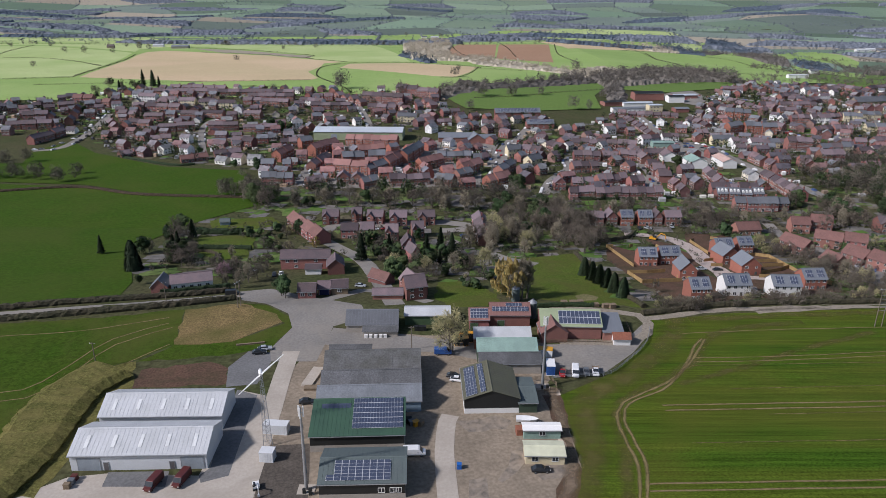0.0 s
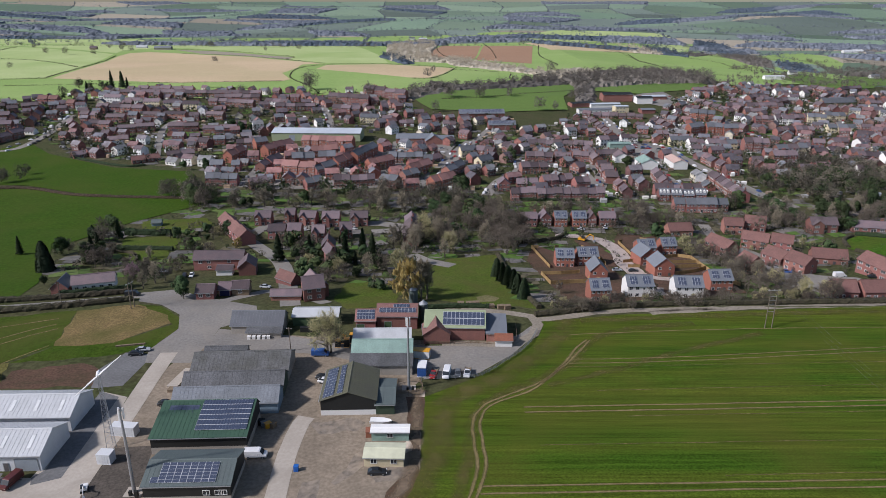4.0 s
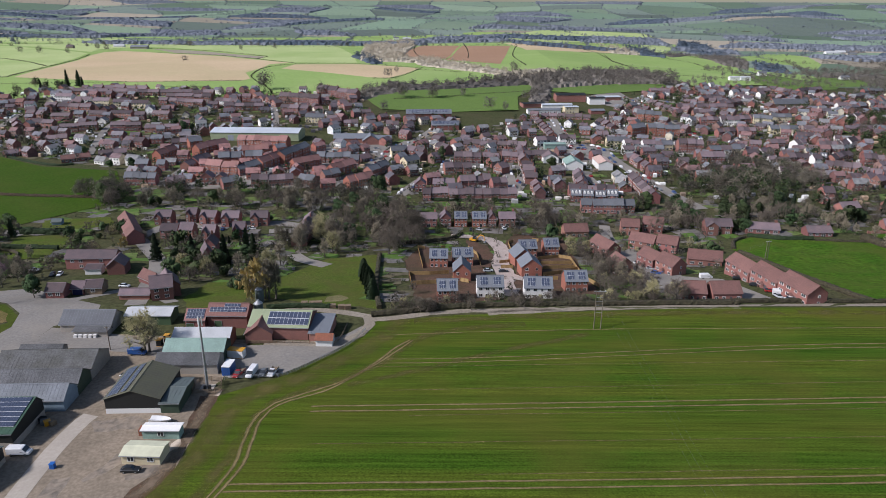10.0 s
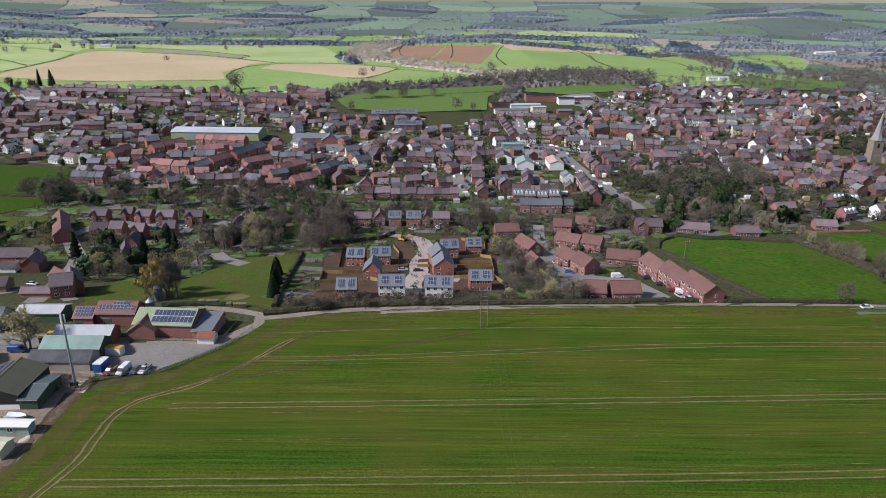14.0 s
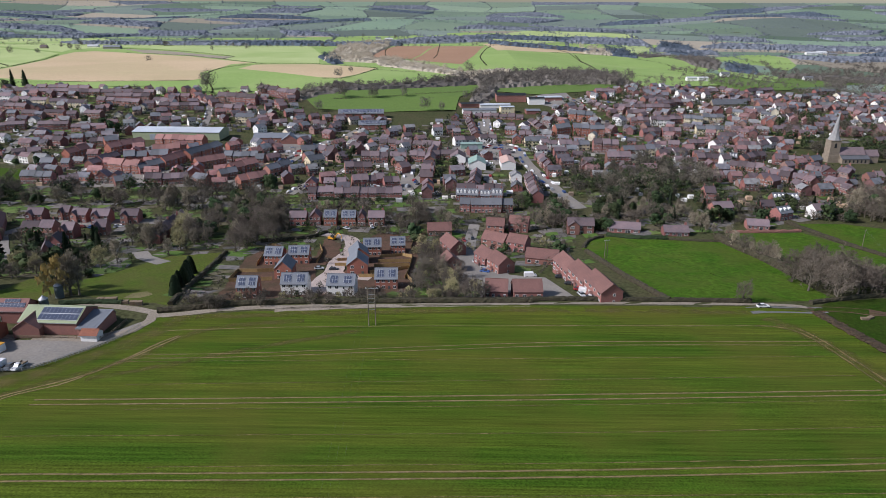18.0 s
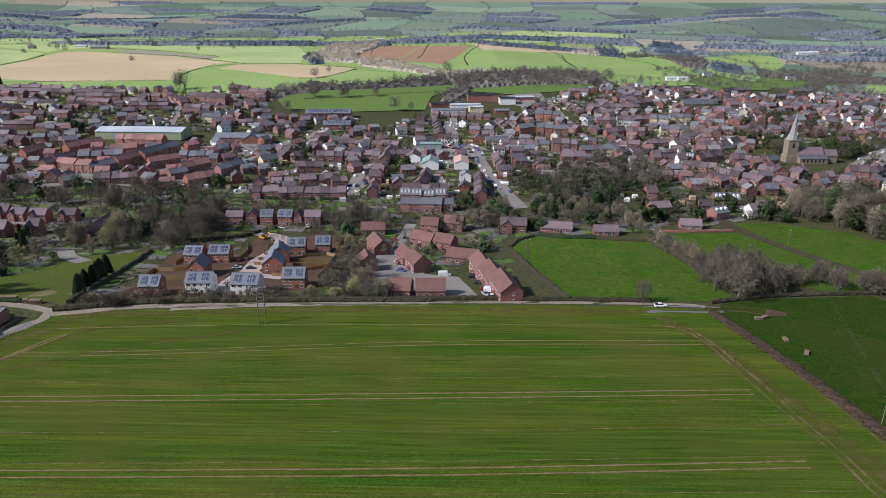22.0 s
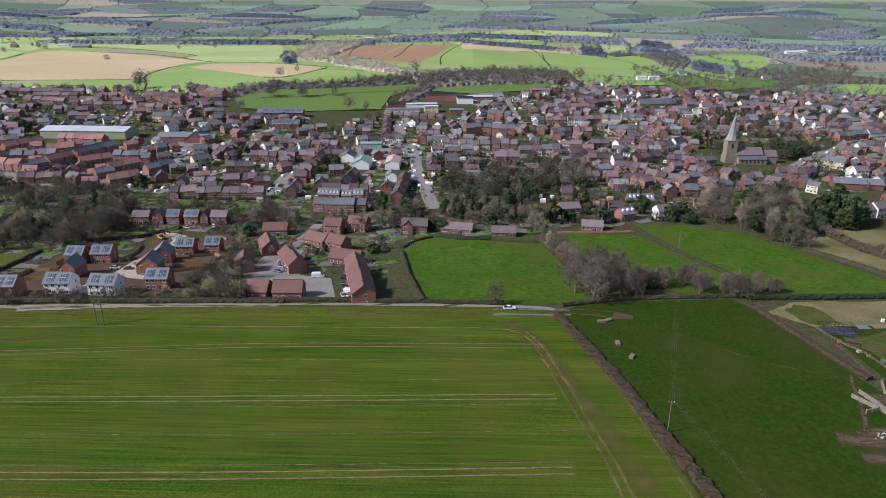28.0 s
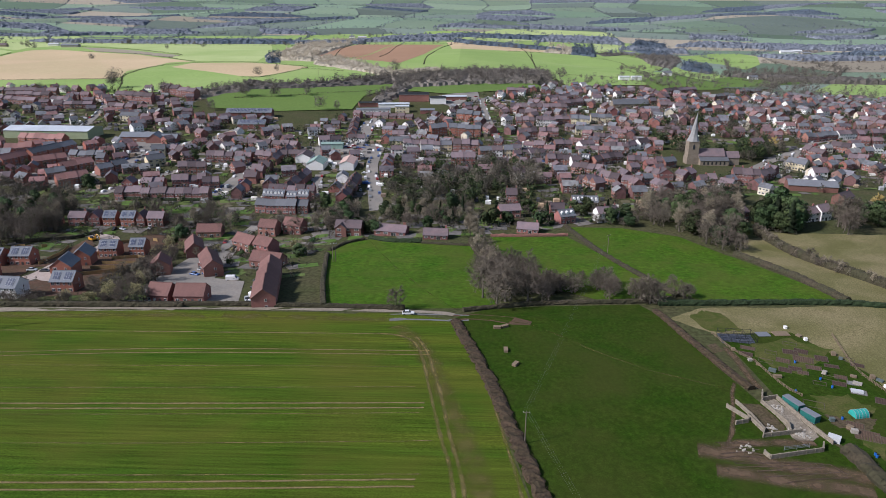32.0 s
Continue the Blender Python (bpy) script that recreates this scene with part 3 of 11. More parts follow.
patch("yard_ground", [(-40.8, 117.5), (-46.3, 146.2), (-43.6, 177.6), (-39.4, 191.9), (-26.2, 199.8), (31.5, 195.7), (29.7, 165), (28.3, 146.2), (25.6, 117.5)], "yard_dirt", "trodden earth round the farm yard", "yard", 0.012)
patch("yard", [(-39.2, 120.7), (-40.8, 149.9), (-40.9, 181), (-34.7, 195.7), (-15, 195), (-4.3, 197.7), (2.6, 177.6), (18, 165), (32, 165), (31.4, 146.2), (31.7, 130.6), (28.8, 120.7), (19.2, 79), (-32.3, 79)], "yard", "stained concrete farm yard", "yard", 0.01)
patch("yard", [(-92.4, 120.7), (-83.9, 127.6), (-75.7, 129), (-54.8, 128.2), (-54.8, 148.7), (-56.5, 165), (-48, 162.1), (-42.8, 120.7), (-39.1, 89.4), (-83.6, 89.4)], "concrete", "pale concrete apron before the warehouses", "yard", 0.02)
patch("asphalt_apron", [(-54.8, 128.2), (-53.1, 131), (-55.9, 149.9), (-56.5, 165), (-50.3, 162.1), (-48.1, 128.2), (-53.6, 125.7)], "asphalt", "dark ground between the warehouses and drive", "yard", 0.035)
patch("asphalt_patch", [(-75.6, 129.4), (-62, 129.8), (-60.9, 124.4), (-74.8, 124.4)], "asphalt", "dark asphalt patch before the roller doors", "yard", 0.035)
patch("junction", [(-77, 240.3), (-66.2, 244.5), (-46.5, 232), (-28.8, 222.5), (-25.8, 212.7), (-36.1, 204.8), (-36.5, 195.7), (-37.6, 181), (-51, 181), (-53.2, 188.9), (-49.5, 203.9), (-53.1, 214.9), (-63.2, 224), (-72.9, 228.5)], "road", "worn grey asphalt farm junction", "road", 0.045)
patch("yard", [(-36, 203.9), (-15.3, 199.8), (-2.5, 195.7), (10, 195.7), (31, 191.9), (51.4, 192.6), (61.2, 199.8), (65.7, 206), (66.7, 199.8), (57.7, 186.3), (46.5, 174.3), (31.5, 171.7), (29, 177.6), (12.7, 181), (1, 186.3), (-14.5, 188.1), (-36.8, 191.9)], "road", "grey asphalt yard between the barns", "yard", 0.03)
patch("red_soil", [(-86, 165.6), (-60.5, 168), (-62.5, 176.9), (-69.4, 181), (-87.4, 175.9)], "soil", "bare red soil behind the warehouses", "soil", 0.03)
patch("asphalt_patch", [(-60.1, 166.5), (-51.9, 168), (-50.5, 186.3), (-59.4, 187.4), (-62.7, 177.6)], "asphalt", "dark patched asphalt and planings", "yard", 0.035)
patch("bank_foot", [(-101.9, 132.3), (-99.2, 143.8), (-102.4, 160.7), (-100, 176.6), (-91.2, 181), (-85.7, 165), (-88.7, 152.5), (-87.8, 146.2), (-87, 133.7), (-87.6, 120.7), (-99.7, 120.7)], "bank", "rough grass at the foot of the bank", "grass", 0.05)
patch("soil_strip", [(26.9, 162.1), (31.8, 162.1), (31.4, 146.2), (31.7, 130.6), (28.8, 120.7), (24.3, 120.7), (29.5, 137), (27.6, 151.2)], "soil", "bare soil strip along the yard edge", "soil", 0.03)
ribbon("lane", [(-201, 203.9), (-151.5, 214), (-116, 221.1), (-89.3, 230.1), (-74.5, 235.6), (-64.3, 236.6)], 5, "road", "narrow hedged asphalt lane", "road", 0.05, rough=0)
ribbon("drive", [(-43.1, 117.5), (-43.8, 133.7), (-44.6, 153.8), (-45.8, 172.7), (-46.3, 187.4)], 5.2, "concrete", "pale concrete drive", "road", 0.06, rough=0)
ribbon("concrete_strip", [(1.3, 117.5), (0.3, 137), (1.1, 149.9), (1.9, 152.5)], 4.6, "concrete", "pale concrete strip across the yard", "yard", 0.05, rough=0)
ribbon("farm_road", [(-45.5, 226.3), (-38.6, 234.4), (-31.1, 242.6), (-18, 238.8), (-4.8, 226.3)], 5, "road", "asphalt farm road past the cottages", "road", 0.05, rough=0)
ribbon("gravel_track", [(36.6, 193.8), (51.5, 193), (59.7, 193.8), (65.8, 199.8), (68.3, 207.3), (66.7, 213.6), (59.7, 216.3), (33.1, 222.5)], 3.6, "gravel", "pale gravel track curving round the barns", "track", 0.07, rough=0)
ribbon("field_track", [(67.9, 211.2), (71.7, 211.2), (97.5, 217.7), (147.6, 221.2), (197.6, 223)], 3.2, "gravel", "pale earth track along the hedge", "track", 0.06, rough=0.5)
ribbon("field_track", [(108, 216.5), (139, 220.1), (199, 225.8), (275.5, 227.2), (295.6, 223.9)], 3.2, "gravel", "pale earth track along the hedge", "track", 0.06, rough=0.5)
ribbon("gateway", [(273.7, 220.6), (287.3, 221.3), (300.8, 221.1)], 6, "asphalt", "muddy tarmac gateway by the hedge", "track", 0.07, rough=0.6)
ribbon("mud_path", [(295, 221.7), (308.6, 221.5), (321.7, 217.6)], 5, "soil", "muddy trodden strip by the gateway", "track", 0.05, rough=1.2)
ribbon("footpath", [(297.9, 220.9), (319.8, 217.5), (337.9, 200.8), (353.9, 187.3), (374.8, 177.1)], 0.6, "headland", "faint trodden footpath across the meadow", "path", 0.05, rough=0.3)
ribbon("footpath", [(250.9, 333.3), (269.5, 282.8), (285.8, 247.5), (296.9, 228.7)], 0.6, "headland", "faint trodden footpath across the pasture", "path", 0.05, rough=0.3)
for y0, y1, y2, x0, width in ((158.0, 162.6, 166.7, 58, 1.0), (126.2, 130.1, 134.8, 45, 1.0), (184.0, 193.8, 196.4, 74, 0.7)):
    for dy in (0.0, -2.45):
        ribbon("wheel_track", [(x0, y0 + dy - 0.8), (110, y0 + dy + 0.9), (204, y1 + dy), (289, y2 + dy)], width, "tram", "pale tractor wheel track in the crop", "track", 0.05, rough=0.12)
for y0, y1, y2, x0, x1 in ((178.5, 183.3, 186.4, 71, 283), (165.5, 170.8, 174.9, 79, 286), (153.0, 157.4, 161.8, 84, 288), (140.5, 144.8, 149.6, 60, 292), (129.2, 132.7, 136.7, 100, 290), (117.5, 121.2, 124.2, 60, 294)):
    ribbon("drill_line", [(x0, y0), (204, y1), (x1, y2)], 0.5, "track", "faint drill line in the crop", "track", 0.045, rough=0.12)
ribbon("wheel_track", [(77, 199.6), (110, 202.5), (150, 204.5), (203, 205.7), (270, 207.5)], 0.7, "tram", "pale tractor wheel track in the crop", "track", 0.05, rough=0.2)
ribbon("headland_track", [(66, 168), (88.9, 178.1), (105.3, 186.5), (126, 195.1), (140, 201)], 4.0, "headland", "faint turning marks in the crop", "track", 0.045, step=3.0, rough=0.4)
ribbon("headland_track", [(269.9, 207.5), (279.1, 206.3), (285.4, 197.4), (290.6, 170.3), (293.7, 152.7), (296.7, 138.8), (298.5, 122.3), (301, 100)], 1.5, "track", "worn wheel track along the headland", "track", 0.06, step=3.0, rough=0.2)
ribbon("headland_track", [(284, 206), (288.3, 194.5), (293.3, 170.9), (296.2, 151.9), (299, 138.1), (301, 122), (303.5, 100)], 1.5, "track", "worn wheel track along the headland", "track", 0.06, step=3.0, rough=0.2)
ribbon("headland_track", [(297, 214), (303, 194.7), (306.4, 175.4), (309, 156.2), (311, 142.6), (314, 118)], 1.2, "track", "worn strip beside the ditch", "track", 0.05, step=3.0, rough=0.2)
ribbon("headland_track", [(39.0, 107.8), (42.5, 121.8), (44.7, 131.7), (44.2, 146.3), (45.1, 153.6), (47.9, 158.5), (55.6, 164.0), (64.4, 170.1), (71.8, 179.5), (77.9, 190.7), (82.1, 195.9)], 1.3, "tram", "worn curving wheel marks in the crop", "track", 0.06, step=3.0, rough=0.15)
ribbon("headland_track", [(40.6, 107.9), (44.1, 121.9), (46.7, 132.3), (46.1, 150.0), (47.6, 155.5), (51.7, 159.9), (60.4, 165.0), (66.3, 171.8), (74.5, 182.5), (83.0, 195.7)], 1.3, "tram", "worn curving wheel marks in the crop", "track", 0.06, step=3.0, rough=0.15)
ribbon("headland_track", [(20, 95), (31, 124), (36, 140), (36.5, 154), (42, 164), (54, 174), (66, 187), (74, 200), (79, 212)], 11.0, "headland", "thin brownish growth round the crop edge", "track", 0.04, step=3.0, rough=0.6)
ribbon("headland_track", [(38, 112), (43, 137), (45, 154), (51, 162), (65, 172), (75, 182), (84, 196), (98, 204), (120, 208)], 5.0, "headland", "thin worn growth between the wheel marks", "track", 0.045, step=3.0, rough=0.5)
ribbon("field_dirt", [(22, 112), (28.5, 126), (30.2, 138), (30.2, 150), (29.5, 160), (31, 166)], 5.0, "dirt", "bare brown dirt strip at the yard edge", "track", 0.06, step=3.0, rough=0.6)
ribbon("headland_track", [(277, 214), (287, 196), (296, 165), (303, 135), (309, 105), (312, 85)], 9.0, "headland", "thin yellowish growth along the ditch side", "track", 0.04, step=3.0, rough=0.6)
ribbon("headland_track", [(82.7, 210.3), (139.8, 215.3), (198.6, 218.4), (275.1, 218.4)], 6.0, "headland", "worn grass headland along the crop", "track", 0.04, rough=0.8)
patch("oil_stain", [(16.2, 137), (19.1, 139.2), (19.9, 134.4), (16.8, 129.6), (13.2, 125.7), (12.1, 126.7), (15, 131.7)], "stain", "dark wet stain across the yard", "stain", 0.04)
patch("oil_stain", [(29, 138.1), (31.5, 138.1), (30.8, 131.7), (27.3, 127.6), (22.1, 126.7), (20.6, 129.6)], "stain", "dark patch beside the cabin", "stain", 0.04)
patch("oil_stain", [(3, 149.9), (14, 152.5), (17.4, 149.9), (15.6, 146.2), (6.4, 145)], "stain", "dark worn patch in the yard", "stain", 0.035)
patch("oil_stain", [(5.8, 126.7), (9.6, 127.6), (9.8, 120.7), (5.6, 120.7)], "stain", "dark worn patch in the yard", "stain", 0.035)
patch("gravel_pad", [(-42.5, 139.2), (-32.1, 140.3), (-30.4, 130.6), (-28.9, 120.7), (-40.4, 120.7)], "dark_gravel", "dark gravel pad behind the mast compound", "yard", 0.03)
ribbon("street", [(-333.1, 554.7), (-316.2, 566.6), (-320.3, 624.5), (-331, 689.9)], 7.2, "road", "grey asphalt village street", "road", 0.05, rough=0)
ribbon("street", [(-190, 539.1), (-220.7, 628.6), (-223.9, 669.7), (-208.4, 692.8)], 6, "road", "grey asphalt village street", "road", 0.05, rough=0)
ribbon("street", [(-69.4, 656.2), (-79.4, 700.8), (-93.6, 749.7), (-110.7, 787.9)], 7.2, "road", "grey asphalt village street", "road", 0.05, rough=0)
ribbon("street", [(-95.1, 443.4), (-98.4, 491.8), (-98.5, 528.5)], 7.2, "road", "grey asphalt village street", "road", 0.05, rough=0)
ribbon("street", [(29.7, 453.1), (43.3, 509.5), (51.7, 561), (83.5, 665)], 8.4, "road", "grey asphalt village street", "road", 0.05, rough=0)
ribbon("street", [(64.4, 426.8), (74.7, 461.4), (91.6, 493), (93.5, 530.5)], 7.2, "road", "grey asphalt village street", "road", 0.05, rough=0)
ribbon("street", [(-33.2, 471.3), (-18.7, 508.9), (2.8, 559.2)], 7.2, "road", "grey asphalt village street", "road", 0.05, rough=0)
ribbon("street", [(134.8, 429.3), (149, 478.3), (148.8, 512.1)], 9.6, "road", "grey asphalt village street", "road", 0.05, rough=0)
ribbon("street", [(186, 581), (213, 583), (223.6, 567.5), (226.4, 523), (231, 486), (237, 452), (242, 421), (246, 396)], 9.0, "road", "curving grey asphalt main street", "road", 0.08, rough=0)
ribbon("street", [(203.7, 749), (204.3, 653), (207, 584)], 8.0, "road", "grey asphalt village street", "road", 0.05, rough=0)
ribbon("street", [(137.6, 512), (137.9, 467), (138.4, 436)], 9.0, "road", "grey asphalt parking court", "road", 0.05, rough=0)
ribbon("street", [(624.6, 628), (575.7, 595.6), (537, 559), (500, 509)], 8.0, "road", "grey asphalt village street", "road", 0.05, rough=0)
ribbon("street", [(34, 497), (51.6, 572), (60.5, 608)], 8.0, "road", "grey asphalt village street", "road", 0.05, rough=0)
ribbon("street", [(183.9, 580.5), (213.3, 595), (236.3, 570.3), (265.9, 568.6), (331.9, 554.6), (378, 528.1), (416.9, 529)], 8.4, "road", "grey asphalt village street", "road", 0.05, rough=0)
ribbon("street", [(196.7, 581.9), (197.1, 664.1), (198.7, 703.2)], 7.2, "road", "grey asphalt village street", "road", 0.05, rough=0)
ribbon("street", [(325.6, 634.6), (317.2, 733), (313.7, 828.1)], 7.2, "road", "grey asphalt village street", "road", 0.05, rough=0)
ribbon("street", [(529.9, 524), (562.5, 570.1), (595.3, 613.6), (621.4, 638.6), (680.3, 647.6)], 7.2, "road", "grey asphalt village street", "road", 0.05, rough=0)
ribbon("street", [(309, 828), (348, 813.4), (401.1, 746.3)], 7.2, "road", "grey asphalt village street", "road", 0.05, rough=0)
ribbon("street", [(404.3, 647), (425.3, 679.2), (454.4, 746.6), (463.1, 899.9)], 7.2, "road", "grey asphalt village street", "road", 0.05, rough=0)
ribbon("street", [(199.8, 436.3), (195.4, 469.2), (193.6, 484.2)], 6, "road", "grey asphalt village street", "road", 0.05, rough=0)
ribbon("street", [(-64.1, 322.2), (-59.8, 358.2), (-45.1, 363.5)], 7.2, "road", "grey asphalt village street", "road", 0.05, rough=0)
ribbon("street", [(-16.8, 222.5), (-33.3, 282.6), (-50, 311.2), (-64.9, 334.3)], 7.2, "road", "grey asphalt village street", "road", 0.05, rough=0)
ribbon("street", [(-1.2, 349.8), (16.3, 355.3), (1.9, 365), (-44.4, 358.6)], 8.4, "road", "grey asphalt village street", "road", 0.05, rough=0)
ribbon("street", [(41.1, 284.2), (28.3, 293.4), (21.8, 303.1)], 7.2, "road", "grey asphalt village street", "road", 0.05, rough=0)
patch("car_park", [(-6.9, 599.9), (8.2, 615.9), (48.4, 588.4), (39.7, 538.8), (7.5, 537.9), (-6.4, 548.2)], "road", "asphalt car park", "car park", 0.06)
patch("car_park", [(248.3, 642.9), (257.9, 732.9), (272.8, 732.7), (271, 643.8)], "road", "asphalt car park with parked cars", "car park", 0.06)
patch("car_park", [(244.3, 818.3), (309.5, 890.8), (312.2, 809.9), (280.5, 777.4)], "road", "asphalt school yard", "car park", 0.06)
patch("forecourt", [(156.1, 577.8), (222.2, 604.6), (230, 563.6), (212.3, 519.4), (181.9, 498.8), (163.3, 535.9)], "road", "asphalt forecourt", "car park", 0.06)
patch("close", [(169.7, 306.2), (186.2, 324), (194, 271.4), (208.5, 265.9), (217.1, 231.2), (182.6, 230.4), (169.7, 261)], "road", "asphalt close between the houses", "road", 0.05)
ribbon("close_road", [(182.2, 368.8), (179.3, 342), (177.7, 306.7), (176.6, 275.5)], 6, "road", "asphalt close between the houses", "road", 0.06, rough=0)
ribbon("site_road", [(96, 346), (108.7, 343), (117.6, 334), (120.7, 312), (118, 290), (118.8, 275), (117, 258), (117.5, 238)], 8.0, "site_stone", "pale stone road of the new housing site", "road", 0.16, step=3.0, rough=0.3)
ribbon("site_road", [(117.5, 278), (124, 266), (136, 262)], 6.0, "site_stone", "pale stone drive of the new housing site", "road", 0.14, step=3.0, rough=0.3)
patch("site_soil", [(104, 337), (113.5, 326), (116, 308), (113.5, 284), (106, 284), (105, 312)], "soil", "bare red soil of the building site", "soil", 0.05)
patch("site_soil", [(120.6, 319.8), (129.7, 351.4), (142.8, 348.6), (126.2, 314.4), (123.4, 297.9)], "soil", "bare red soil of the building site", "soil", 0.045)
patch("site_ground", [(74.7, 295.4), (81.9, 323), (109.3, 286.9), (113.9, 258.9), (115.5, 228.2), (83.2, 227.4)], "soil", "trampled ground of the new housing plots", "soil", 0.025)
patch("site_ground", [(123.5, 331.8), (155.3, 352.6), (153.4, 289.3), (152.8, 242.5), (117.5, 232.9), (123.3, 269)], "soil", "trampled ground of the new housing plots", "soil", 0.025)
patch("parking", [(-92.2, 491.6), (-85.3, 576.3), (-11.3, 566.7), (29.2, 509.4), (25.1, 442.9), (-82.7, 436.7)], "road", "grey parking courts between the terraces", "parking", 0.02)
ribbon("wheel_track", [(-129.2, 162.1), (-115.5, 165), (-110.4, 175.9), (-104.6, 195.7), (-91, 207.3)], 0.8, "tram", "tractor wheel track in the arable field", "track", 0.05, rough=0.15)
ribbon("wheel_track", [(-126.4, 157.9), (-112.3, 160.7), (-106.9, 171.7), (-102, 191.9), (-88.8, 203.9)], 0.8, "tram", "tractor wheel track in the arable field", "track", 0.05, rough=0.15)
ribbon("wheel_track", [(-97.9, 125.7), (-96.7, 137), (-97.5, 151.2), (-98.5, 165), (-92.9, 181), (-85.2, 191.9)], 0.8, "tram", "tractor wheel track in the arable field", "track", 0.05, rough=0.15)
ribbon("wheel_track", [(-141.6, 197.7), (-116.5, 201.8), (-92.7, 211.8)], 0.8, "tram", "tractor wheel track in the arable field", "track", 0.05, rough=0.15)
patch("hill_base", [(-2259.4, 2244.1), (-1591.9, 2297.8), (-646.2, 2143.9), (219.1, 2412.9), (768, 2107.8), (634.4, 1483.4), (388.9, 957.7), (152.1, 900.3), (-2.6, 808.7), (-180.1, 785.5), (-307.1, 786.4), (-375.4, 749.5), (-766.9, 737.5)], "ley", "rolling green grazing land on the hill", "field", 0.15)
patch("hill_field", [(-1952, 2297.8), (-941.7, 2052), (-1259.7, 2342.1), (-992.5, 2241.9), (-858.7, 2096.1), (-669.7, 1838), (-492.2, 1654.9), (-523.7, 1809.9), (-464.4, 1906.8), (-184.9, 1735.7), (-93, 1415.1), (-53.9, 1176.3), (-106.5, 1177.2), (-163.9, 1190.1), (-238.6, 1269.3), (-243.1, 1335.1), (-386.1, 1449.7), (-567.1, 1576.7), (-622.5, 1467.4), (-599.9, 1394.7), (-957.4, 1678.4), (-1233.6, 1440.5)], "ley_pale", "hill field in green paled to look sunlit", "field", 0.3)
patch("hill_field", [(-1176.9, 1372.4), (-918.4, 1609.2), (-596, 1372.4), (-496.3, 948.4), (-753.8, 866.1)], "ley_pale", "hill field in green paled to look sunlit", "field", 0.3)
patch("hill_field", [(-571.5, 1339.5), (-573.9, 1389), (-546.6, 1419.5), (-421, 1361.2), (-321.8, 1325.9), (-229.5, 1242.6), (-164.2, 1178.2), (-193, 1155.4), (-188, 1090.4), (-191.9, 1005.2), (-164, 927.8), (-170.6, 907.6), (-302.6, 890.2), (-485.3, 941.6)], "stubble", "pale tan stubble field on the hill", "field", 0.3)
patch("hill_field", [(-521.6, 1492.1), (-425.3, 1444.2), (-239.6, 1321.9), (-238.6, 1269.3), (-327.9, 1338), (-433.9, 1383.1)], "far_tan", "narrow fallow strip below the farm", "field", 0.3)
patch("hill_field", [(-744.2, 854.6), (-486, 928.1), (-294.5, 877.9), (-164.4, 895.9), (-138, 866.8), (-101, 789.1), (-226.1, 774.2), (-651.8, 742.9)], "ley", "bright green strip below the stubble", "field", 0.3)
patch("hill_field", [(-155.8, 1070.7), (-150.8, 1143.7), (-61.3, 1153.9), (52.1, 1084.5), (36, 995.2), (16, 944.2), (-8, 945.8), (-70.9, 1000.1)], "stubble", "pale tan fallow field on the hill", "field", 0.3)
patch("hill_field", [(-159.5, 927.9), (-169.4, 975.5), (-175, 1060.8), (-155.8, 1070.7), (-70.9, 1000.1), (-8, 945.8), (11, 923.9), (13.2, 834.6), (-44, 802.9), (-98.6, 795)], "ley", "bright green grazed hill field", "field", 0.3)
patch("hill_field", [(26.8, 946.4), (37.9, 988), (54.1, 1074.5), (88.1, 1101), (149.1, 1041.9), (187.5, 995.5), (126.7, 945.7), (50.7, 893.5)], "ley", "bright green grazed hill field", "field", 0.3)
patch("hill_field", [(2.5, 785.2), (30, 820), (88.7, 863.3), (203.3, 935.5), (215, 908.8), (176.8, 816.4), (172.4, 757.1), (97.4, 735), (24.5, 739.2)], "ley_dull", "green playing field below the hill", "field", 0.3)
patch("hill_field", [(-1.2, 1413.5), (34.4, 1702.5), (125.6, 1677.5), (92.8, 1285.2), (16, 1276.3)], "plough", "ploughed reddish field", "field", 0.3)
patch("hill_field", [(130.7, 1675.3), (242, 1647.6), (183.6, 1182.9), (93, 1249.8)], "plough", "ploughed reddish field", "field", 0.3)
patch("hill_field", [(235.7, 915.6), (388.3, 975.1), (395.8, 920.4), (273.8, 853.7), (221.1, 867.7)], "ley_dull", "green school playing field", "field", 0.3)
patch("hill_field", [(-332.4, 854.9), (-195, 854.6), (-173.3, 815.1), (-93.1, 801.7), (-141.4, 781.4), (-307.1, 786.4)], "ley_dull", "green field behind the houses", "field", 0.3)
patch("hill_field", [(180.8, 2106.7), (430.1, 2497.9), (760.3, 2401.7), (738, 2027.8), (605, 1747.1), (649.1, 2061.5), (511.3, 2129.1), (406.5, 2027.1), (223.7, 1853.7)], "ley_pale", "hill field in green paled to look sunlit", "field", 0.3)
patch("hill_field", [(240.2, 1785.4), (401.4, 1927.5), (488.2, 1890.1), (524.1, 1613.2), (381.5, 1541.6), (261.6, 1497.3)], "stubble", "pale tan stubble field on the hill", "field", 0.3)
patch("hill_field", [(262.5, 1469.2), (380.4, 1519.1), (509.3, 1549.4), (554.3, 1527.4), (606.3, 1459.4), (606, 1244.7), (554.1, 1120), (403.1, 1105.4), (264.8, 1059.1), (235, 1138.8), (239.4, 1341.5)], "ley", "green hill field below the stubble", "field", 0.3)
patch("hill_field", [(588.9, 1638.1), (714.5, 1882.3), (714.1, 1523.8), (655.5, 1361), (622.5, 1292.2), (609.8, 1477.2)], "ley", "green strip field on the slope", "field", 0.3)
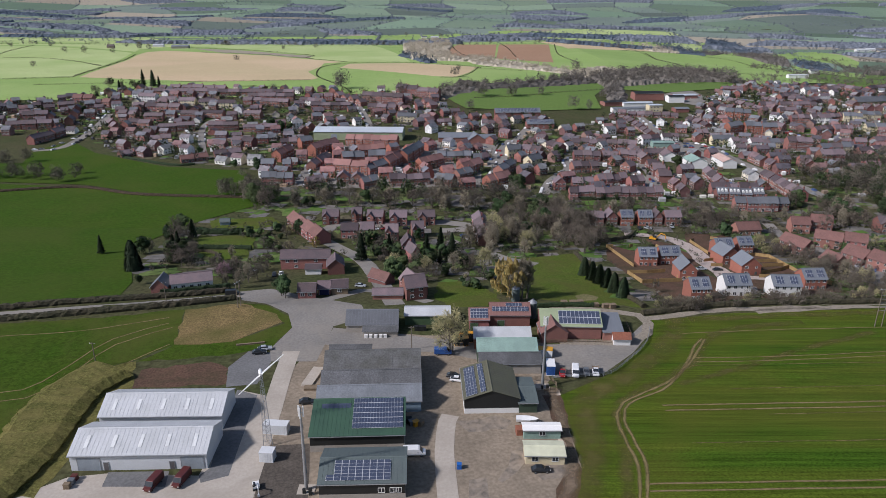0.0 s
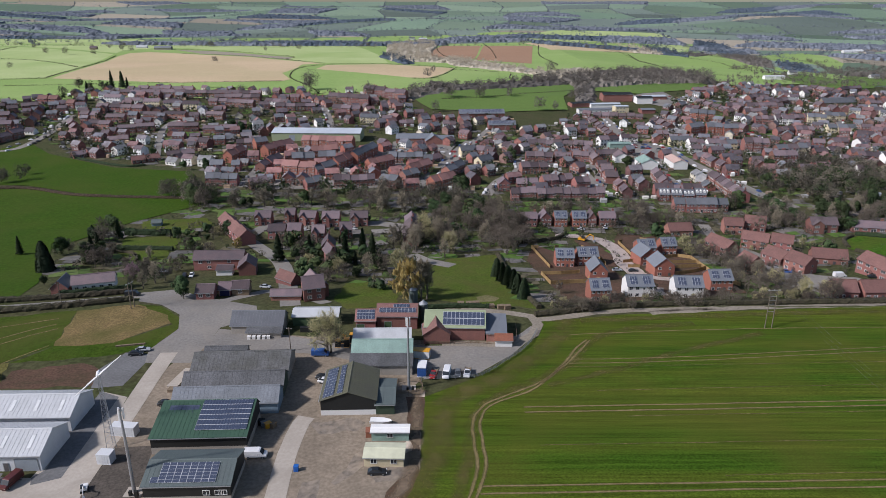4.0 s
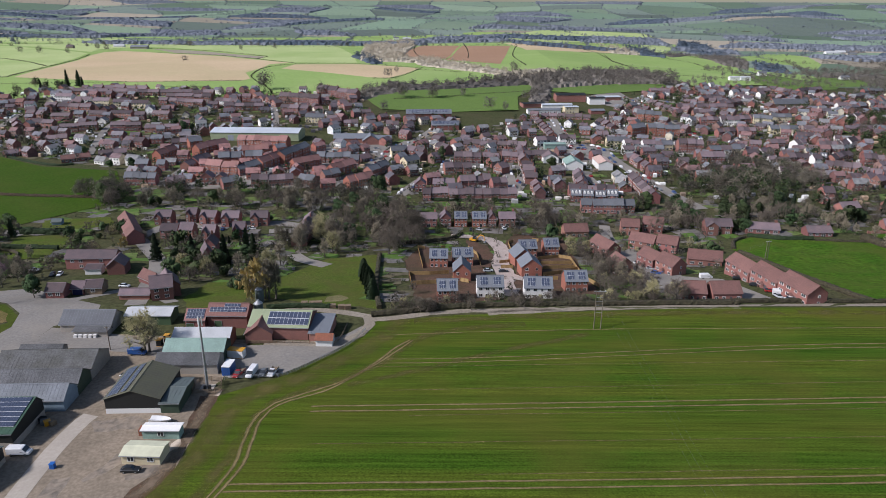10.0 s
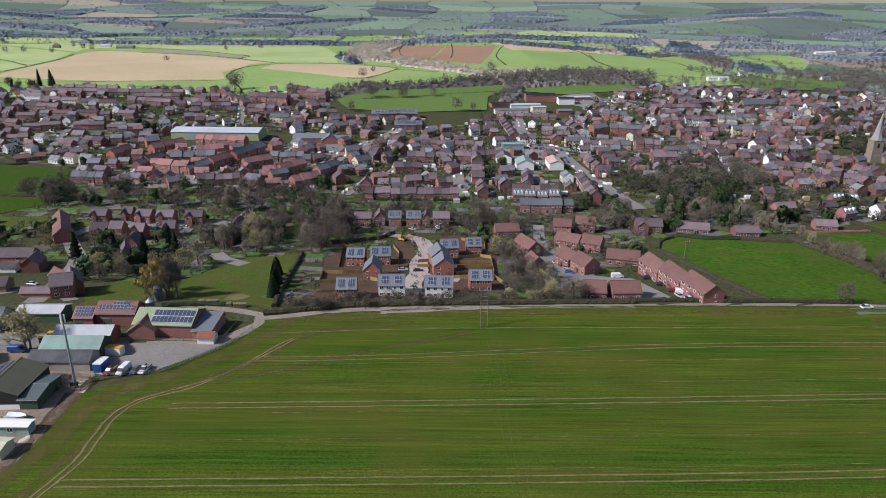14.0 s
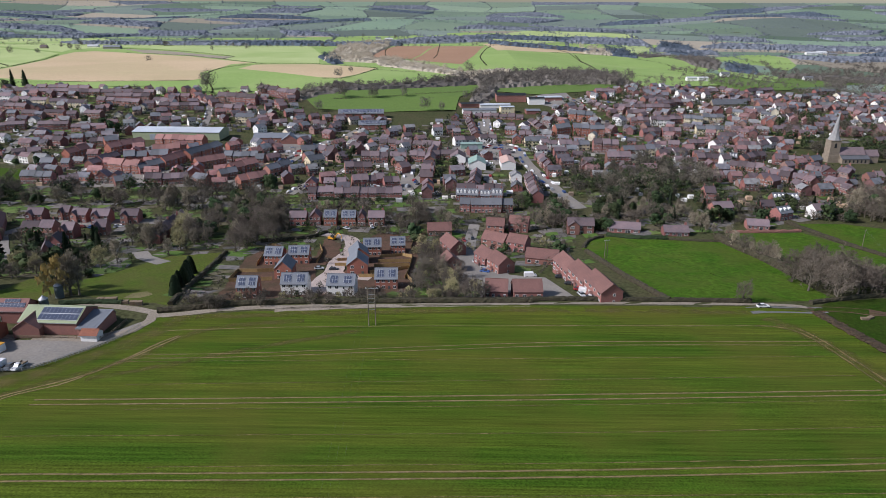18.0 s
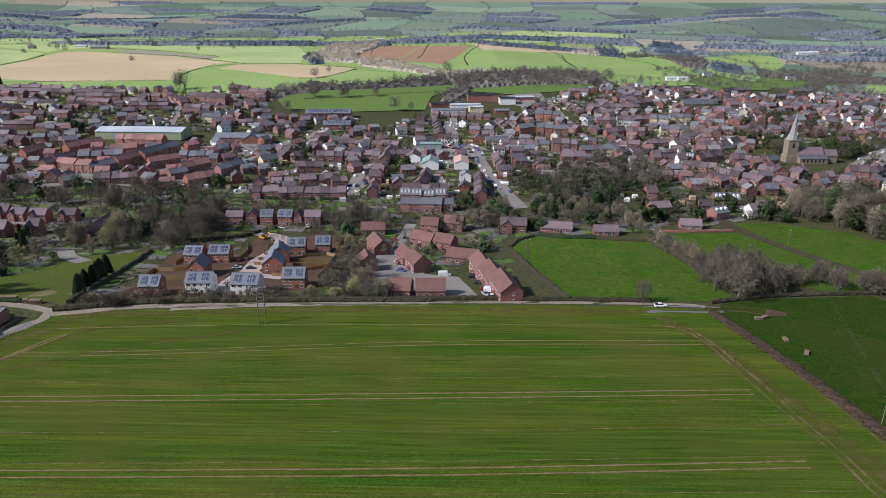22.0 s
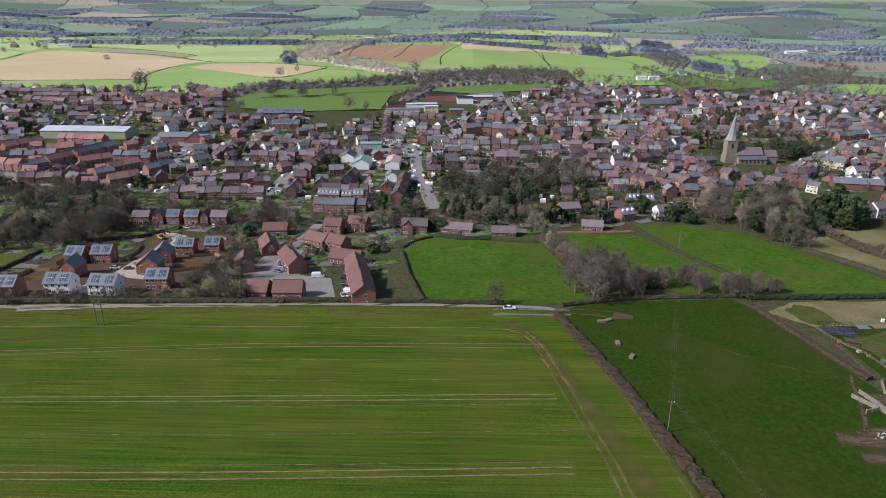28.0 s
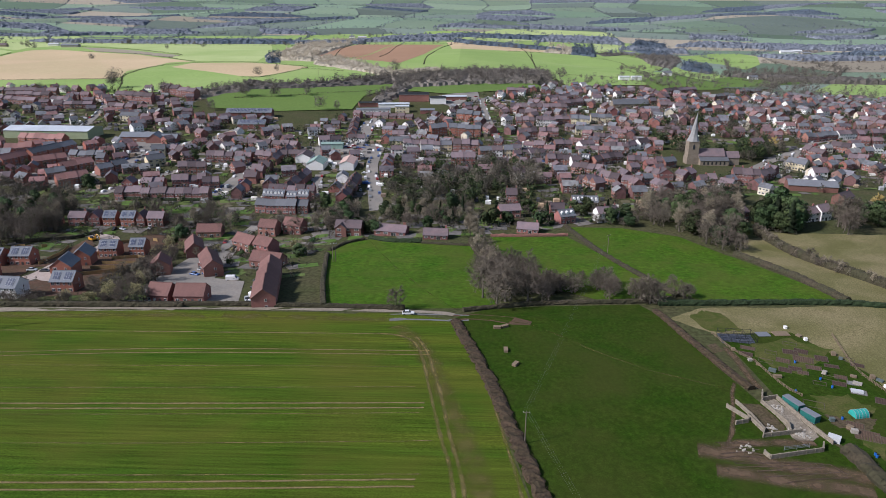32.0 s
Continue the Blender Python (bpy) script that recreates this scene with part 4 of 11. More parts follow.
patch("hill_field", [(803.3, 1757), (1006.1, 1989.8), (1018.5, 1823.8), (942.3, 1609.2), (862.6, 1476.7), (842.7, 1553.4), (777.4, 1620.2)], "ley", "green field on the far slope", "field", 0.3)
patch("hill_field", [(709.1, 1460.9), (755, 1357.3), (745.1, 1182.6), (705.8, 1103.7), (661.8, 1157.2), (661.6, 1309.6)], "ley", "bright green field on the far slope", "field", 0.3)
patch("hill_field", [(556.8, 1075.2), (646.4, 1261.4), (685.5, 1058.7), (640.2, 985.4), (544, 940.1)], "ley_dull", "dull green field above the village", "field", 0.3)
patch("hill_field", [(997.6, 1741.5), (1175.5, 1832.6), (1593.4, 1943.8), (1282.7, 1464.7), (1038.1, 1464.2), (988.8, 1559.2)], "far_tan", "dull fallow field beyond the village", "field", 0.3)
patch("hill_field", [(788.9, 1024.3), (928.4, 1241.7), (1067.5, 1340.5), (1371, 1434.2), (1031.7, 970.1), (789.4, 961.5)], "ley", "bright green field beyond the village", "field", 0.3)

patch("hill_field", [(430, 950), (548, 1010), (640, 1270), (604, 1480), (500, 1250), (420, 1120)], "ley", "green grazed slope above the village", "field", 0.22)
patch("hill_field", [(640, 1010), (720, 1060), (860, 1180), (1000, 1420), (860, 1400), (700, 1180)], "ley_dull", "green pasture beyond the last houses", "field", 0.4)

# ---------------------------------------------------------------- houses
def window_mesh(w, h, bars=1):
    """A white frame round a dark pane, as one mesh with two materials; the pane lies back from the frame."""
    me = bpy.data.meshes.new("window")
    b, t = Build(), 0.09
    b.box(-w / 2, -0.05, 0, w / 2, 0.06, t).box(-w / 2, -0.05, h - t, w / 2, 0.06, h)
    b.box(-w / 2, -0.05, t, -w / 2 + t, 0.06, h - t).box(w / 2 - t, -0.05, t, w / 2, 0.06, h - t)
    for i in range(bars):
        x = -w / 2 + w * (i + 1) / (bars + 1)
        b.box(x - 0.04, -0.05, t, x + 0.04, 0.06, h - t)
    k = len(b.f)
    b.face((-w / 2 + t, 0.0, t), (w / 2 - t, 0.0, t), (w / 2 - t, 0.0, h - t), (-w / 2 + t, 0.0, h - t))
    me.from_pydata(b.v, [], b.f)
    me.materials.append(M["upvc"])
    me.materials.append(M["glass"])
    me.polygons[k].material_index = 1
    me.update()
    return me


WIN, WIN_S, WIN_DOOR = window_mesh(1.5, 1.25), window_mesh(0.9, 1.05, 0), window_mesh(1.8, 2.05)
DOOR = Build().box(-0.5, -0.05, 0, 0.5, 0.06, 2.05).box(-0.42, -0.07, 0.1, 0.42, -0.05, 0.95).box(-0.42, -0.07, 1.05, 0.42, -0.05, 1.95).mesh("door", M["door"])
HOUSES = {}


def roof_slabs(w, d, eave, ridge, over=0.35, thick=0.16):
    """Two sloping slabs with eaves and verges, and a ridge course; ridge along x."""
    b = Build()
    k = (ridge - eave) / (d / 2)
    y, x = d / 2 + over, w / 2 + over * 0.7
    z0 = eave - k * over
    for s in (-1, 1):
        b.prism([(s * y, z0), (0, ridge), (0, ridge + thick), (s * y, z0 + thick)][::s], -x, x, "x")
    b.box(-x, -0.14, ridge + thick - 0.04, x, 0.14, ridge + thick + 0.09)
    return b


def house_kind(code, w, d, eave, ridge, wall, roof, floors, wins, label, chimney=1, gable_front=False, solar=0, dormer=0, porch=False, front_gable=False, name="house", conservatory=False, lite=False):
    """One house with its parts, kept far below as a pattern for the copies."""
    h = thing(name, label, "bungalow" if floors == 1 else "house", group="")
    W, D = (d, w) if gable_front else (w, d)
    wl = Build()
    prof = [(-D / 2, -1.5), (D / 2, -1.5), (D / 2, eave), (0, ridge), (-D / 2, eave)]
    wl.prism(prof, -W / 2, W / 2, "x")
    rf = roof_slabs(W, D, eave, ridge)
    if gable_front:
        for q in (wl, rf):
            q.v = [(-y, x, z) for x, y, z in q.v]
    part("wall", wl, M[wall], h)
    part("roof", rf, M[roof], h)
    fy = -(d / 2) - 0.03
    if front_gable:
        g = w * 0.42
        gx = -w / 2 + g / 2 + 0.2
        gz = eave + (ridge - eave) * 0.75
        part("gable_bay", Build().prism([(gx - g / 2, -1.5), (gx + g / 2, -1.5), (gx + g / 2, eave), (gx, gz), (gx - g / 2, eave)], -d / 2 - 1.2, 0), M[wall], h)
        gr = Build()
        for s in (-1, 1):
            gr.prism([(gx + s * (g / 2 + 0.3), eave - 0.25), (gx, gz), (gx, gz + 0.16), (gx + s * (g / 2 + 0.3), eave - 0.09)][::-s], -d / 2 - 1.5, -0.2)
        part("gable_roof", gr, M[roof], h)
    fh = eave / floors
    panes = []
    for f in range(floors):
        for i in range(wins):
            x = -w / 2 + w * (i + 0.5) / wins
            z = f * fh + (1.0 if f else 0.95)
            yy = fy
            if front_gable and x < -w / 2 + w * 0.42:
                yy = -d / 2 - 1.23
            if lite:
                low = f == 0 and i == wins // 2
                panes.append((WIN_DOOR if low else WIN_S if i == wins // 2 else WIN, pose(x, yy, 0.02 if low else z)))
                continue
            if f == 0 and i == wins // 2:
                o = part("door", DOOR, None, h)
                o.location = (x, yy, 0.02)
                continue
            o = part("window", WIN_S if (i == wins // 2) else WIN, None, h)
            o.location = (x, yy, z)
    if lite:
        bm = bmesh.new()
        for me, m in panes:
            k = len(bm.verts)
            bm.from_mesh(me)
            bm.verts.ensure_lookup_table()
            for v in bm.verts[k:]:
                v.co = m @ v.co
        me = bpy.data.meshes.new("windows")
        bm.to_mesh(me)
        bm.free()
        me.materials.append(M["upvc"])
        me.materials.append(M["glass"])
        tagged(part("window", me, None, h), kind="stuff")
    for f in range(floors if not gable_front and not lite else 0):
        o = part("window", WIN_S, None, h)
        o.matrix_basis = pose(w / 2 + 0.03, 0.8, f * fh + 1.0, 0, 0, 90)
    for i in range(chimney):
        cx, cy = (w / 2 - 0.9) * (1 if i == 0 else -1), 0.5
        if gable_front:
            cx, cy = 0.6, d / 2 - 1.2
        c = Build().box(cx - 0.45, cy - 0.35, ridge - 0.9, cx + 0.45, cy + 0.35, ridge + 1.1).box(cx - 0.52, cy - 0.42, ridge + 1.1, cx + 0.52, cy + 0.42, ridge + 1.25)
        for s in (-0.2, 0.2):
            c.tube((cx + s, cy, ridge + 1.25), (cx + s, cy, ridge + 1.6), 0.13, 0.11, 6)
        part("chimney", c, M["brick"], h)
    k = (ridge - eave) / (D / 2)
    for i in range(dormer):
        x = -w / 2 + w * (i + 0.5) / dormer
        y0 = -d / 2 + 0.9
        z0 = eave + k * 0.9
        part("dormer", Build().prism([(x - 0.8, z0), (x + 0.8, z0), (x + 0.8, z0 + 1.2), (x, z0 + 1.9), (x - 0.8, z0 + 1.2)], y0, y0 + 2.4), M["upvc"], h)
        if not lite:
            o = part("window", WIN_S, None, h)
            o.location = (x, y0 - 0.04, z0 + 0.12)
    if porch:
        part("porch", Build().prism([(-0.9, 2.1), (0.9, 2.1), (0, 2.9)], -d / 2 - 1.0, -d / 2 - 0.02).box(-0.85, -d / 2 - 0.95, 0, -0.7, -d / 2 - 0.8, 2.1).box(0.7, -d / 2 - 0.95, 0, 0.85, -d / 2 - 0.8, 2.1), M[roof], h)
    if conservatory:
        part("conservatory", Build().box(w / 2 - 3.4, -d / 2 - 2.6, 0, w / 2 - 0.4, -d / 2 - 0.02, 2.1).prism([(w / 2 - 3.5, 2.1), (w / 2 - 0.3, 2.1), (w / 2 - 1.9, 2.9)], -d / 2 - 2.7, -d / 2 - 0.02), M["upvc"], h)
    for s in range(solar):
        # a block of panels on the front slope, two over two or three across
        sx = (-w / 4 + s * w / 2) if solar > 1 else 0
        ang = math.atan2(ridge - eave, d / 2)
        pb, rb = Build(), Build()
        cols = 3 if solar > 1 else 5
        for c in range(cols):
            for r in range(2):
                u, v = (c - cols / 2) * 1.02, 0.75 + r * 1.68
                for q, (e0, e1, hgt) in ((pb, (0.05, 0.05, 0.30)), (rb, (0.0, 0.0, 0.27))):
                    P = [(u + e0, v + e1), (u + 1.02 - e0, v + e1), (u + 1.02 - e0, v + 1.68 - e1), (u + e0, v + 1.68 - e1)]
                    q.face(*[(sx + a, -d / 2 + bb * math.cos(ang) - hgt * math.sin(ang), eave + bb * math.sin(ang) + hgt * math.cos(ang)) for a, bb in P])
        if lite:
            o = part("panel_frame", rb, M["rail"], h)
            part("solar_panel", pb, M["panel"], o, "dark blue solar panel block")
        else:
            o = part("panel_rack", rb, M["rail"], h, "pale aluminium panel racking")
            for q in pb.f:
                one = Build()
                one.face(*[pb.v[j] for j in q])
                part("solar_panel", one, M["panel"], o)
    HOUSES[code + ("-" if lite else "")] = (h, w, d)


def house_pair(*args, **more):
    """The pattern twice: in full for the near streets, and with its windows joined for the far ones."""
    house_kind(*args, **more)
    house_kind(*args, **more, lite=True)


HOUSE_LABEL = "two-storey red brick village house with a brown tiled roof"
house_pair("S", 8.0, 7.5, 5.0, 7.7, "brick", "tile", 2, 3, HOUSE_LABEL, name="brick_house")
house_pair("SP", 8.0, 7.5, 5.0, 7.4, "brick", "asbestos", 2, 3, "two-storey estate house with a pale grey-brown roof", chimney=0, name="estate_house")
house_pair("D", 9.0, 8.0, 5.0, 7.9, "brick", "tile", 2, 3, "detached red brick house with a front gable and brown roof", front_gable=True, chimney=0, name="detached_house")
house_pair("G", 7.0, 8.5, 5.0, 8.3, "brick", "tile", 2, 3, "red brick house with its gable to the street", gable_front=True, name="gabled_house")
house_pair("K", 7.5, 7.5, 5.2, 7.9, "brick", "slate", 2, 3, "red brick house with a grey slate roof", name="slate_roofed_house")
house_pair("KW", 8.0, 7.5, 4.6, 7.6, "brick", "slate", 2, 3, "slate-roofed house with white gabled dormers", dormer=3, name="dormer_house")
house_pair("W", 8.0, 7.5, 5.2, 7.9, "render", "tile", 2, 3, "white rendered house with a brown tiled roof", name="white_house")
house_pair("C", 8.5, 8.0, 5.4, 8.2, "cream", "slate", 2, 3, "cream rendered house with a slate roof", name="cream_house")
house_pair("L", 10.5, 9.0, 7.6, 10.6, "brick", "tile", 3, 4, "large three-storey red brick town house with two chimneys", chimney=2, name="town_house")
house_pair("R", 8.0, 8.0, 6.4, 9.6, "brick_new", "tile_red", 3, 3, "tall modern red brick house with a red tiled roof", chimney=0, name="modern_house")
house_pair("RK", 9.0, 8.5, 7.6, 10.6, "brick_new", "slate", 3, 3, "modern three-storey brick house with a slate roof", chimney=0, name="tall_modern_house")
house_pair("Q", 16.0, 8.0, 5.0, 7.2, "brick", "tile", 2, 6, "long brick terrace with a low brown roof", name="terrace")
house_pair("QW", 16.0, 8.0, 5.2, 7.8, "render", "tile", 2, 6, "white rendered terrace with a reddish roof", name="terrace")
house_pair("QC", 16.0, 8.0, 5.2, 7.8, "cream", "tile", 2, 6, "cream rendered terrace with a brown roof", name="terrace")
house_pair("B", 11.0, 8.0, 2.7, 5.2, "brick", "tile", 1, 4, "low brick bungalow with a brown tiled roof", name="bungalow")
house_pair("BW", 11.0, 8.0, 2.7, 5.0, "render", "slate", 1, 4, "low white bungalow with a slate roof", name="bungalow")
house_pair("BP", 11.0, 8.0, 2.7, 5.0, "brick", "tile_pink", 1, 4, "low bungalow with a pinkish tiled roof", name="bungalow")
house_pair("P", 9.5, 8.0, 5.0, 8.2, "brick", "tile_pink", 2, 3, "red brick house with a terracotta tiled roof", chimney=0, porch=True, name="close_house")
house_pair("P1", 12.5, 8.5, 3.4, 6.6, "brick", "tile_pink", 1, 4, "long low brick house with a terracotta tiled roof", chimney=0, name="low_house")
house_pair("P3", 10.5, 8.5, 5.2, 8.4, "brick", "tile_pink", 2, 4, "brick terrace house with terracotta roof and white windows", chimney=0, porch=True, name="terrace_house")
house_pair("N", 10.0, 8.0, 5.0, 7.9, "brick_new", "slate_new", 2, 4, "new brick semi-detached pair with grey roof and solar panels", chimney=0, solar=2, name="new_house")
house_pair("NW", 11.0, 8.0, 5.0, 7.9, "render", "slate_new", 2, 4, "new white rendered pair with grey roof and solar panels", chimney=0, solar=2, name="new_white_house")
house_pair("NG", 8.5, 9.5, 5.0, 8.4, "brick_new", "slate_new", 2, 2, "new brick house with its gable to the field", chimney=0, gable_front=True, name="new_gabled_house")
rowrnd = random.Random(11)


def row(code, x0, y0, x1, y1, n):
    """n houses in a row along their street front; one house fills the line."""
    proto, w, d = HOUSES[code + ("-" if y0 > 300 else "")]
    L = math.dist((x0, y0), (x1, y1))
    a = math.atan2(y1 - y0, x1 - x0)
    tight = code in ("Q", "QW", "QC", "P3", "R", "RK", "K", "W", "C", "L", "S")
    n = min(n, max(1, int(L / (5.2 if tight else 6.8))))
    for i in range(n):
        cell = L / n
        sx = min(max(cell / w * (0.97 if tight else 0.88), 0.62), 1.5)
        t = (i + 0.5) / n
        nx, ny = -math.sin(a), math.cos(a)
        x, y = x0 + (x1 - x0) * t + nx * d / 2, y0 + (y1 - y0) * t + ny * d / 2
        jit = 0 if code[0] in "NP" else 1
        x += jit * rowrnd.uniform(-0.3, 0.3)
        y += jit * rowrnd.uniform(-0.8, 0.8)
        turn = math.degrees(a) + jit * rowrnd.uniform(-3, 3)
        o = copy_thing(proto, at(x, y, turn, jit * rowrnd.uniform(-0.4, 0.4)))
        o.matrix_basis = at(x, y, turn) @ Matrix.Diagonal((sx, 1, 1 + jit * rowrnd.uniform(-0.08, 0.1), 1))
        if n > 1:
            o["group"] = "houses in a row"


row("S", -398.5, 627.1, -359.7, 636.3, 3)
row("S", -344.2, 574.9, -335.1, 613.2, 3)
row("S", -402.6, 662.2, -380.7, 667, 2)
row("S", -344.5, 642.7, -364.2, 706.9, 3)
row("S", -397, 692.9, -388.4, 697.9, 2)
row("S", -389.3, 705.3, -375.9, 713.1, 2)
row("P", -391.9, 737.8, -369.6, 737.1, 2)
row("P", -353.1, 720.2, -343.4, 718.1, 1)
row("QW", -326.2, 747.8, -306.5, 743.6, 1)
row("QW", -299.1, 736.5, -281.8, 734.8, 1)
row("QC", -277.4, 732.2, -259.6, 730.7, 1)
row("QC", -254.6, 726.2, -237.5, 727.6, 1)
row("QC", -234.1, 722.5, -215.6, 721.3, 1)
row("S", -316.8, 709.9, -265.9, 700.9, 4)
row("S", -316.5, 675.5, -298.4, 671.6, 2)
row("Q", -287.9, 665.8, -269.4, 667.3, 1)
row("Q", -256.9, 678.6, -239.4, 675.3, 1)
row("Q", -239.5, 684.3, -216.4, 681.5, 1)
row("Q", -197.2, 682.6, -179.6, 678.6, 1)
row("Q", -259.6, 626.8, -228.6, 634.3, 2)
row("Q", -216.1, 632.6, -189.4, 637.5, 2)
row("Q", -183.2, 629.8, -152.6, 631.1, 2)
row("S", -295.4, 644.7, -272.5, 640.1, 2)
row("S", -317.3, 650.1, -299, 625.1, 2)
row("B", -252, 588.2, -234.7, 593.7, 2)
row("BW", -245.8, 560.6, -228.7, 571.1, 2)
row("B", -250.9, 529.8, -235.3, 545.9, 2)
row("BP", -197.7, 510.5, -179.1, 521.7, 2)
row("BW", -194.6, 575.5, -182.6, 578.2, 1)
row("S", -178.2, 575.9, -158.9, 566.4, 2)
row("B", -178, 529.5, -158.7, 539.1, 2)
row("S", -322.8, 778.2, -166.5, 780.6, 13)
row("S", -314.5, 806.8, -246.2, 795.2, 5)
row("S", -212.9, 741.9, -163, 732.5, 5)
row("S", -211.7, 760.4, -162.2, 758.7, 5)
row("W", -153.5, 745.6, -127.5, 734.2, 3)
row("S", -137.3, 721.7, -96.6, 724, 4)
row("G", -121.5, 774.3, -86.2, 737.6, 4)
row("L", -88.5, 758.4, -43.7, 748.1, 4)
row("S", -78.4, 719.9, -48.7, 712.2, 3)
row("L", -54, 797.2, -5.7, 774.5, 4)
row("G", -23.7, 749.2, -13, 729.7, 2)
row("C", -44.9, 678, -26.1, 677, 2)
row("S", -23.1, 674.9, -13.2, 673.1, 1)
row("B", -4.9, 666.4, 8.8, 669.9, 2)
row("S", 7.4, 704, 17.2, 705.3, 1)
row("W", 16.7, 656.6, 26, 656.8, 2)
row("W", 36.6, 652.9, 48.8, 653.5, 2)
row("R", -81.6, 573.9, -38.3, 564, 6)
row("R", -65.5, 528.5, -45.3, 534, 4)
row("RK", -73.2, 496.7, -57.3, 500.3, 2)
row("RK", -55.2, 500.4, -42.7, 502.1, 2)
row("R", -99.3, 532.7, -84.8, 562.1, 3)
row("S", -91.3, 486.2, -84.2, 514.9, 3)
row("R", -78.1, 479.8, -53.3, 473, 4)
row("G", -71.3, 446.7, -52.5, 447.3, 3)
row("K", -51.1, 471.5, -38.4, 487.9, 3)
row("R", -38.3, 486.4, -28.5, 509, 2)
row("RK", -26.9, 503.3, -14.4, 544.3, 3)
row("R", -14.6, 486.2, 1.6, 501.5, 3)
row("K", -3.9, 512.7, 21.3, 512.8, 4)
row("K", 22.1, 501.6, 28.8, 501.7, 1)
row("R", 15.6, 469, 28.9, 486.7, 2)
row("K", 11.3, 456.5, 21.3, 464.5, 2)
row("K", -6.1, 447.8, 5.4, 440.8, 2)
row("K", -131.3, 488.3, -121.9, 488.2, 2)
row("K", -115.7, 486.4, -109.6, 486.6, 1)
row("K", -121.2, 446.1, -100.2, 446.3, 4)
row("S", -134.7, 566.6, -121, 569, 2)
row("RK", -114.3, 553.3, -105.7, 559.3, 1)
row("R", -122.5, 513.6, -116.2, 532.9, 2)
row("R", 31.3, 435.1, 46, 449, 3)
row("K", 42, 470.9, 53.2, 489.2, 2)
row("S", -87.7, 433.7, -76.9, 439.7, 3)
row("K", -51.1, 434.6, -41.8, 441.5, 2)
row("S", -35.1, 441.7, -8.3, 447.7, 5)
row("C", 50.7, 532.9, 60.8, 535.2, 1)
row("S", 61.3, 539.4, 74.6, 529.7, 2)
row("C", 62.7, 492.3, 76.8, 506.5, 1)
row("S", 108.1, 571.6, 135.2, 567, 4)
row("S", 136.2, 567.2, 158.6, 560.2, 3)
row("S", 99.6, 516.5, 120.2, 517.1, 3)
row("S", 122, 517.3, 134, 517.7, 2)
row("S", 136.4, 521.7, 148.4, 521.5, 2)
row("S", 92.9, 480, 111.7, 483.9, 3)
row("G", 127.1, 488.9, 133.7, 482.6, 2)
row("G", 72.7, 436.5, 81, 436.5, 2)
row("S", 84.9, 439.3, 99.2, 439.8, 3)
row("S", 103.4, 444, 124.4, 450.3, 4)
row("S", 124.4, 443.4, 134.9, 446.3, 2)
row("S", 152.8, 526, 174.6, 530.2, 3)
row("S", 150, 556, 148.6, 508, 4)
row("G", 148.4, 500, 147, 456, 3)
row("S", 84.1, 559.4, 92.6, 544.7, 2)
row("B", 182.2, 701.7, 187.7, 631.3, 6)
row("B", 192, 719.8, 242.4, 711.5, 6)
row("B", 245, 700.2, 252.6, 665.2, 3)
row("W", 172.1, 588.5, 189.4, 595.8, 2)
row("W", 193.5, 605.2, 208.6, 605.4, 2)
row("C", 232, 588.8, 250.4, 589.5, 2)
row("S", 79.2, 415.4, 138.1, 417.4, 11)
row("S", 78.9, 362.4, 88.4, 362.6, 1)
row("G", 89.6, 362.6, 96.5, 362.7, 1)
row("N", 97.8, 363, 105.7, 363.2, 1)
row("N", 107.6, 363.2, 116.4, 363.4, 1)
row("G", 117, 363.4, 121.8, 363.8, 1)
row("S", 123, 363.8, 132.2, 363.9, 1)
row("KW", 171.2, 417.3, 201.3, 415.3, 6)
row("S", 183, 476, 178.6, 430.8, 4)
row("S", 219.4, 467.1, 218.7, 412, 7)
row("D", -50.3, 365.5, -45.3, 365.8, 1)
row("D", -42.3, 361.6, -32.3, 361.1, 2)
row("D", -29.7, 358.9, -19.2, 359.3, 2)
row("D", -14.2, 359.6, -3.7, 359.9, 2)
row("S", -52, 331.2, -43.1, 331.5, 2)
row("S", -42.2, 331.5, -35.1, 331.5, 2)
row("D", -29.5, 326.9, -22.2, 327.2, 1)
row("D", -16.2, 333.7, -9.2, 335, 1)
row("G", -18.9, 298.8, -12.1, 300, 1)
row("G", -14.1, 284.9, -9.9, 286.8, 1)
row("S", 16.1, 362.4, 17.3, 319.2, 4)
row("P", -85, 357.5, -61.8, 316.5, 4)
row("D", -66.4, 360.1, -56.5, 360.4, 1)
row("W", 237.8, 552.9, 246.8, 553.8, 2)
row("W", 245.1, 578.7, 258.6, 580.6, 3)
row("W", 259.5, 575.4, 276.4, 577.3, 3)
row("C", 276.4, 577.3, 285.8, 578.4, 2)
row("L", 287, 566.5, 307.5, 566.9, 4)
row("K", 308.7, 555.9, 318.3, 557.5, 2)
row("W", 318.8, 557.6, 327.5, 558.5, 2)
row("C", 328.4, 559.2, 335.9, 560, 1)
row("S", 336.1, 548.4, 348.7, 550.4, 3)
row("W", 349.6, 550.5, 362.3, 559.5, 2)
row("S", 360, 530, 379.5, 532.5, 5)
row("W", 378.5, 525.8, 385.6, 526.9, 2)
row("W", 338.1, 512.5, 354.1, 512.6, 3)
row("L", 286.6, 514.8, 305.2, 514.8, 2)
row("RK", 265.2, 637, 279.9, 642.3, 2)
row("RK", 281.6, 639.8, 310.2, 638.7, 4)
row("RK", 287, 705.1, 309.8, 697.5, 3)
row("G", 268.6, 697.5, 277, 697.9, 1)
row("S", 230.6, 624.5, 241, 624.9, 2)
row("S", 312.1, 660.8, 319.8, 649.4, 2)
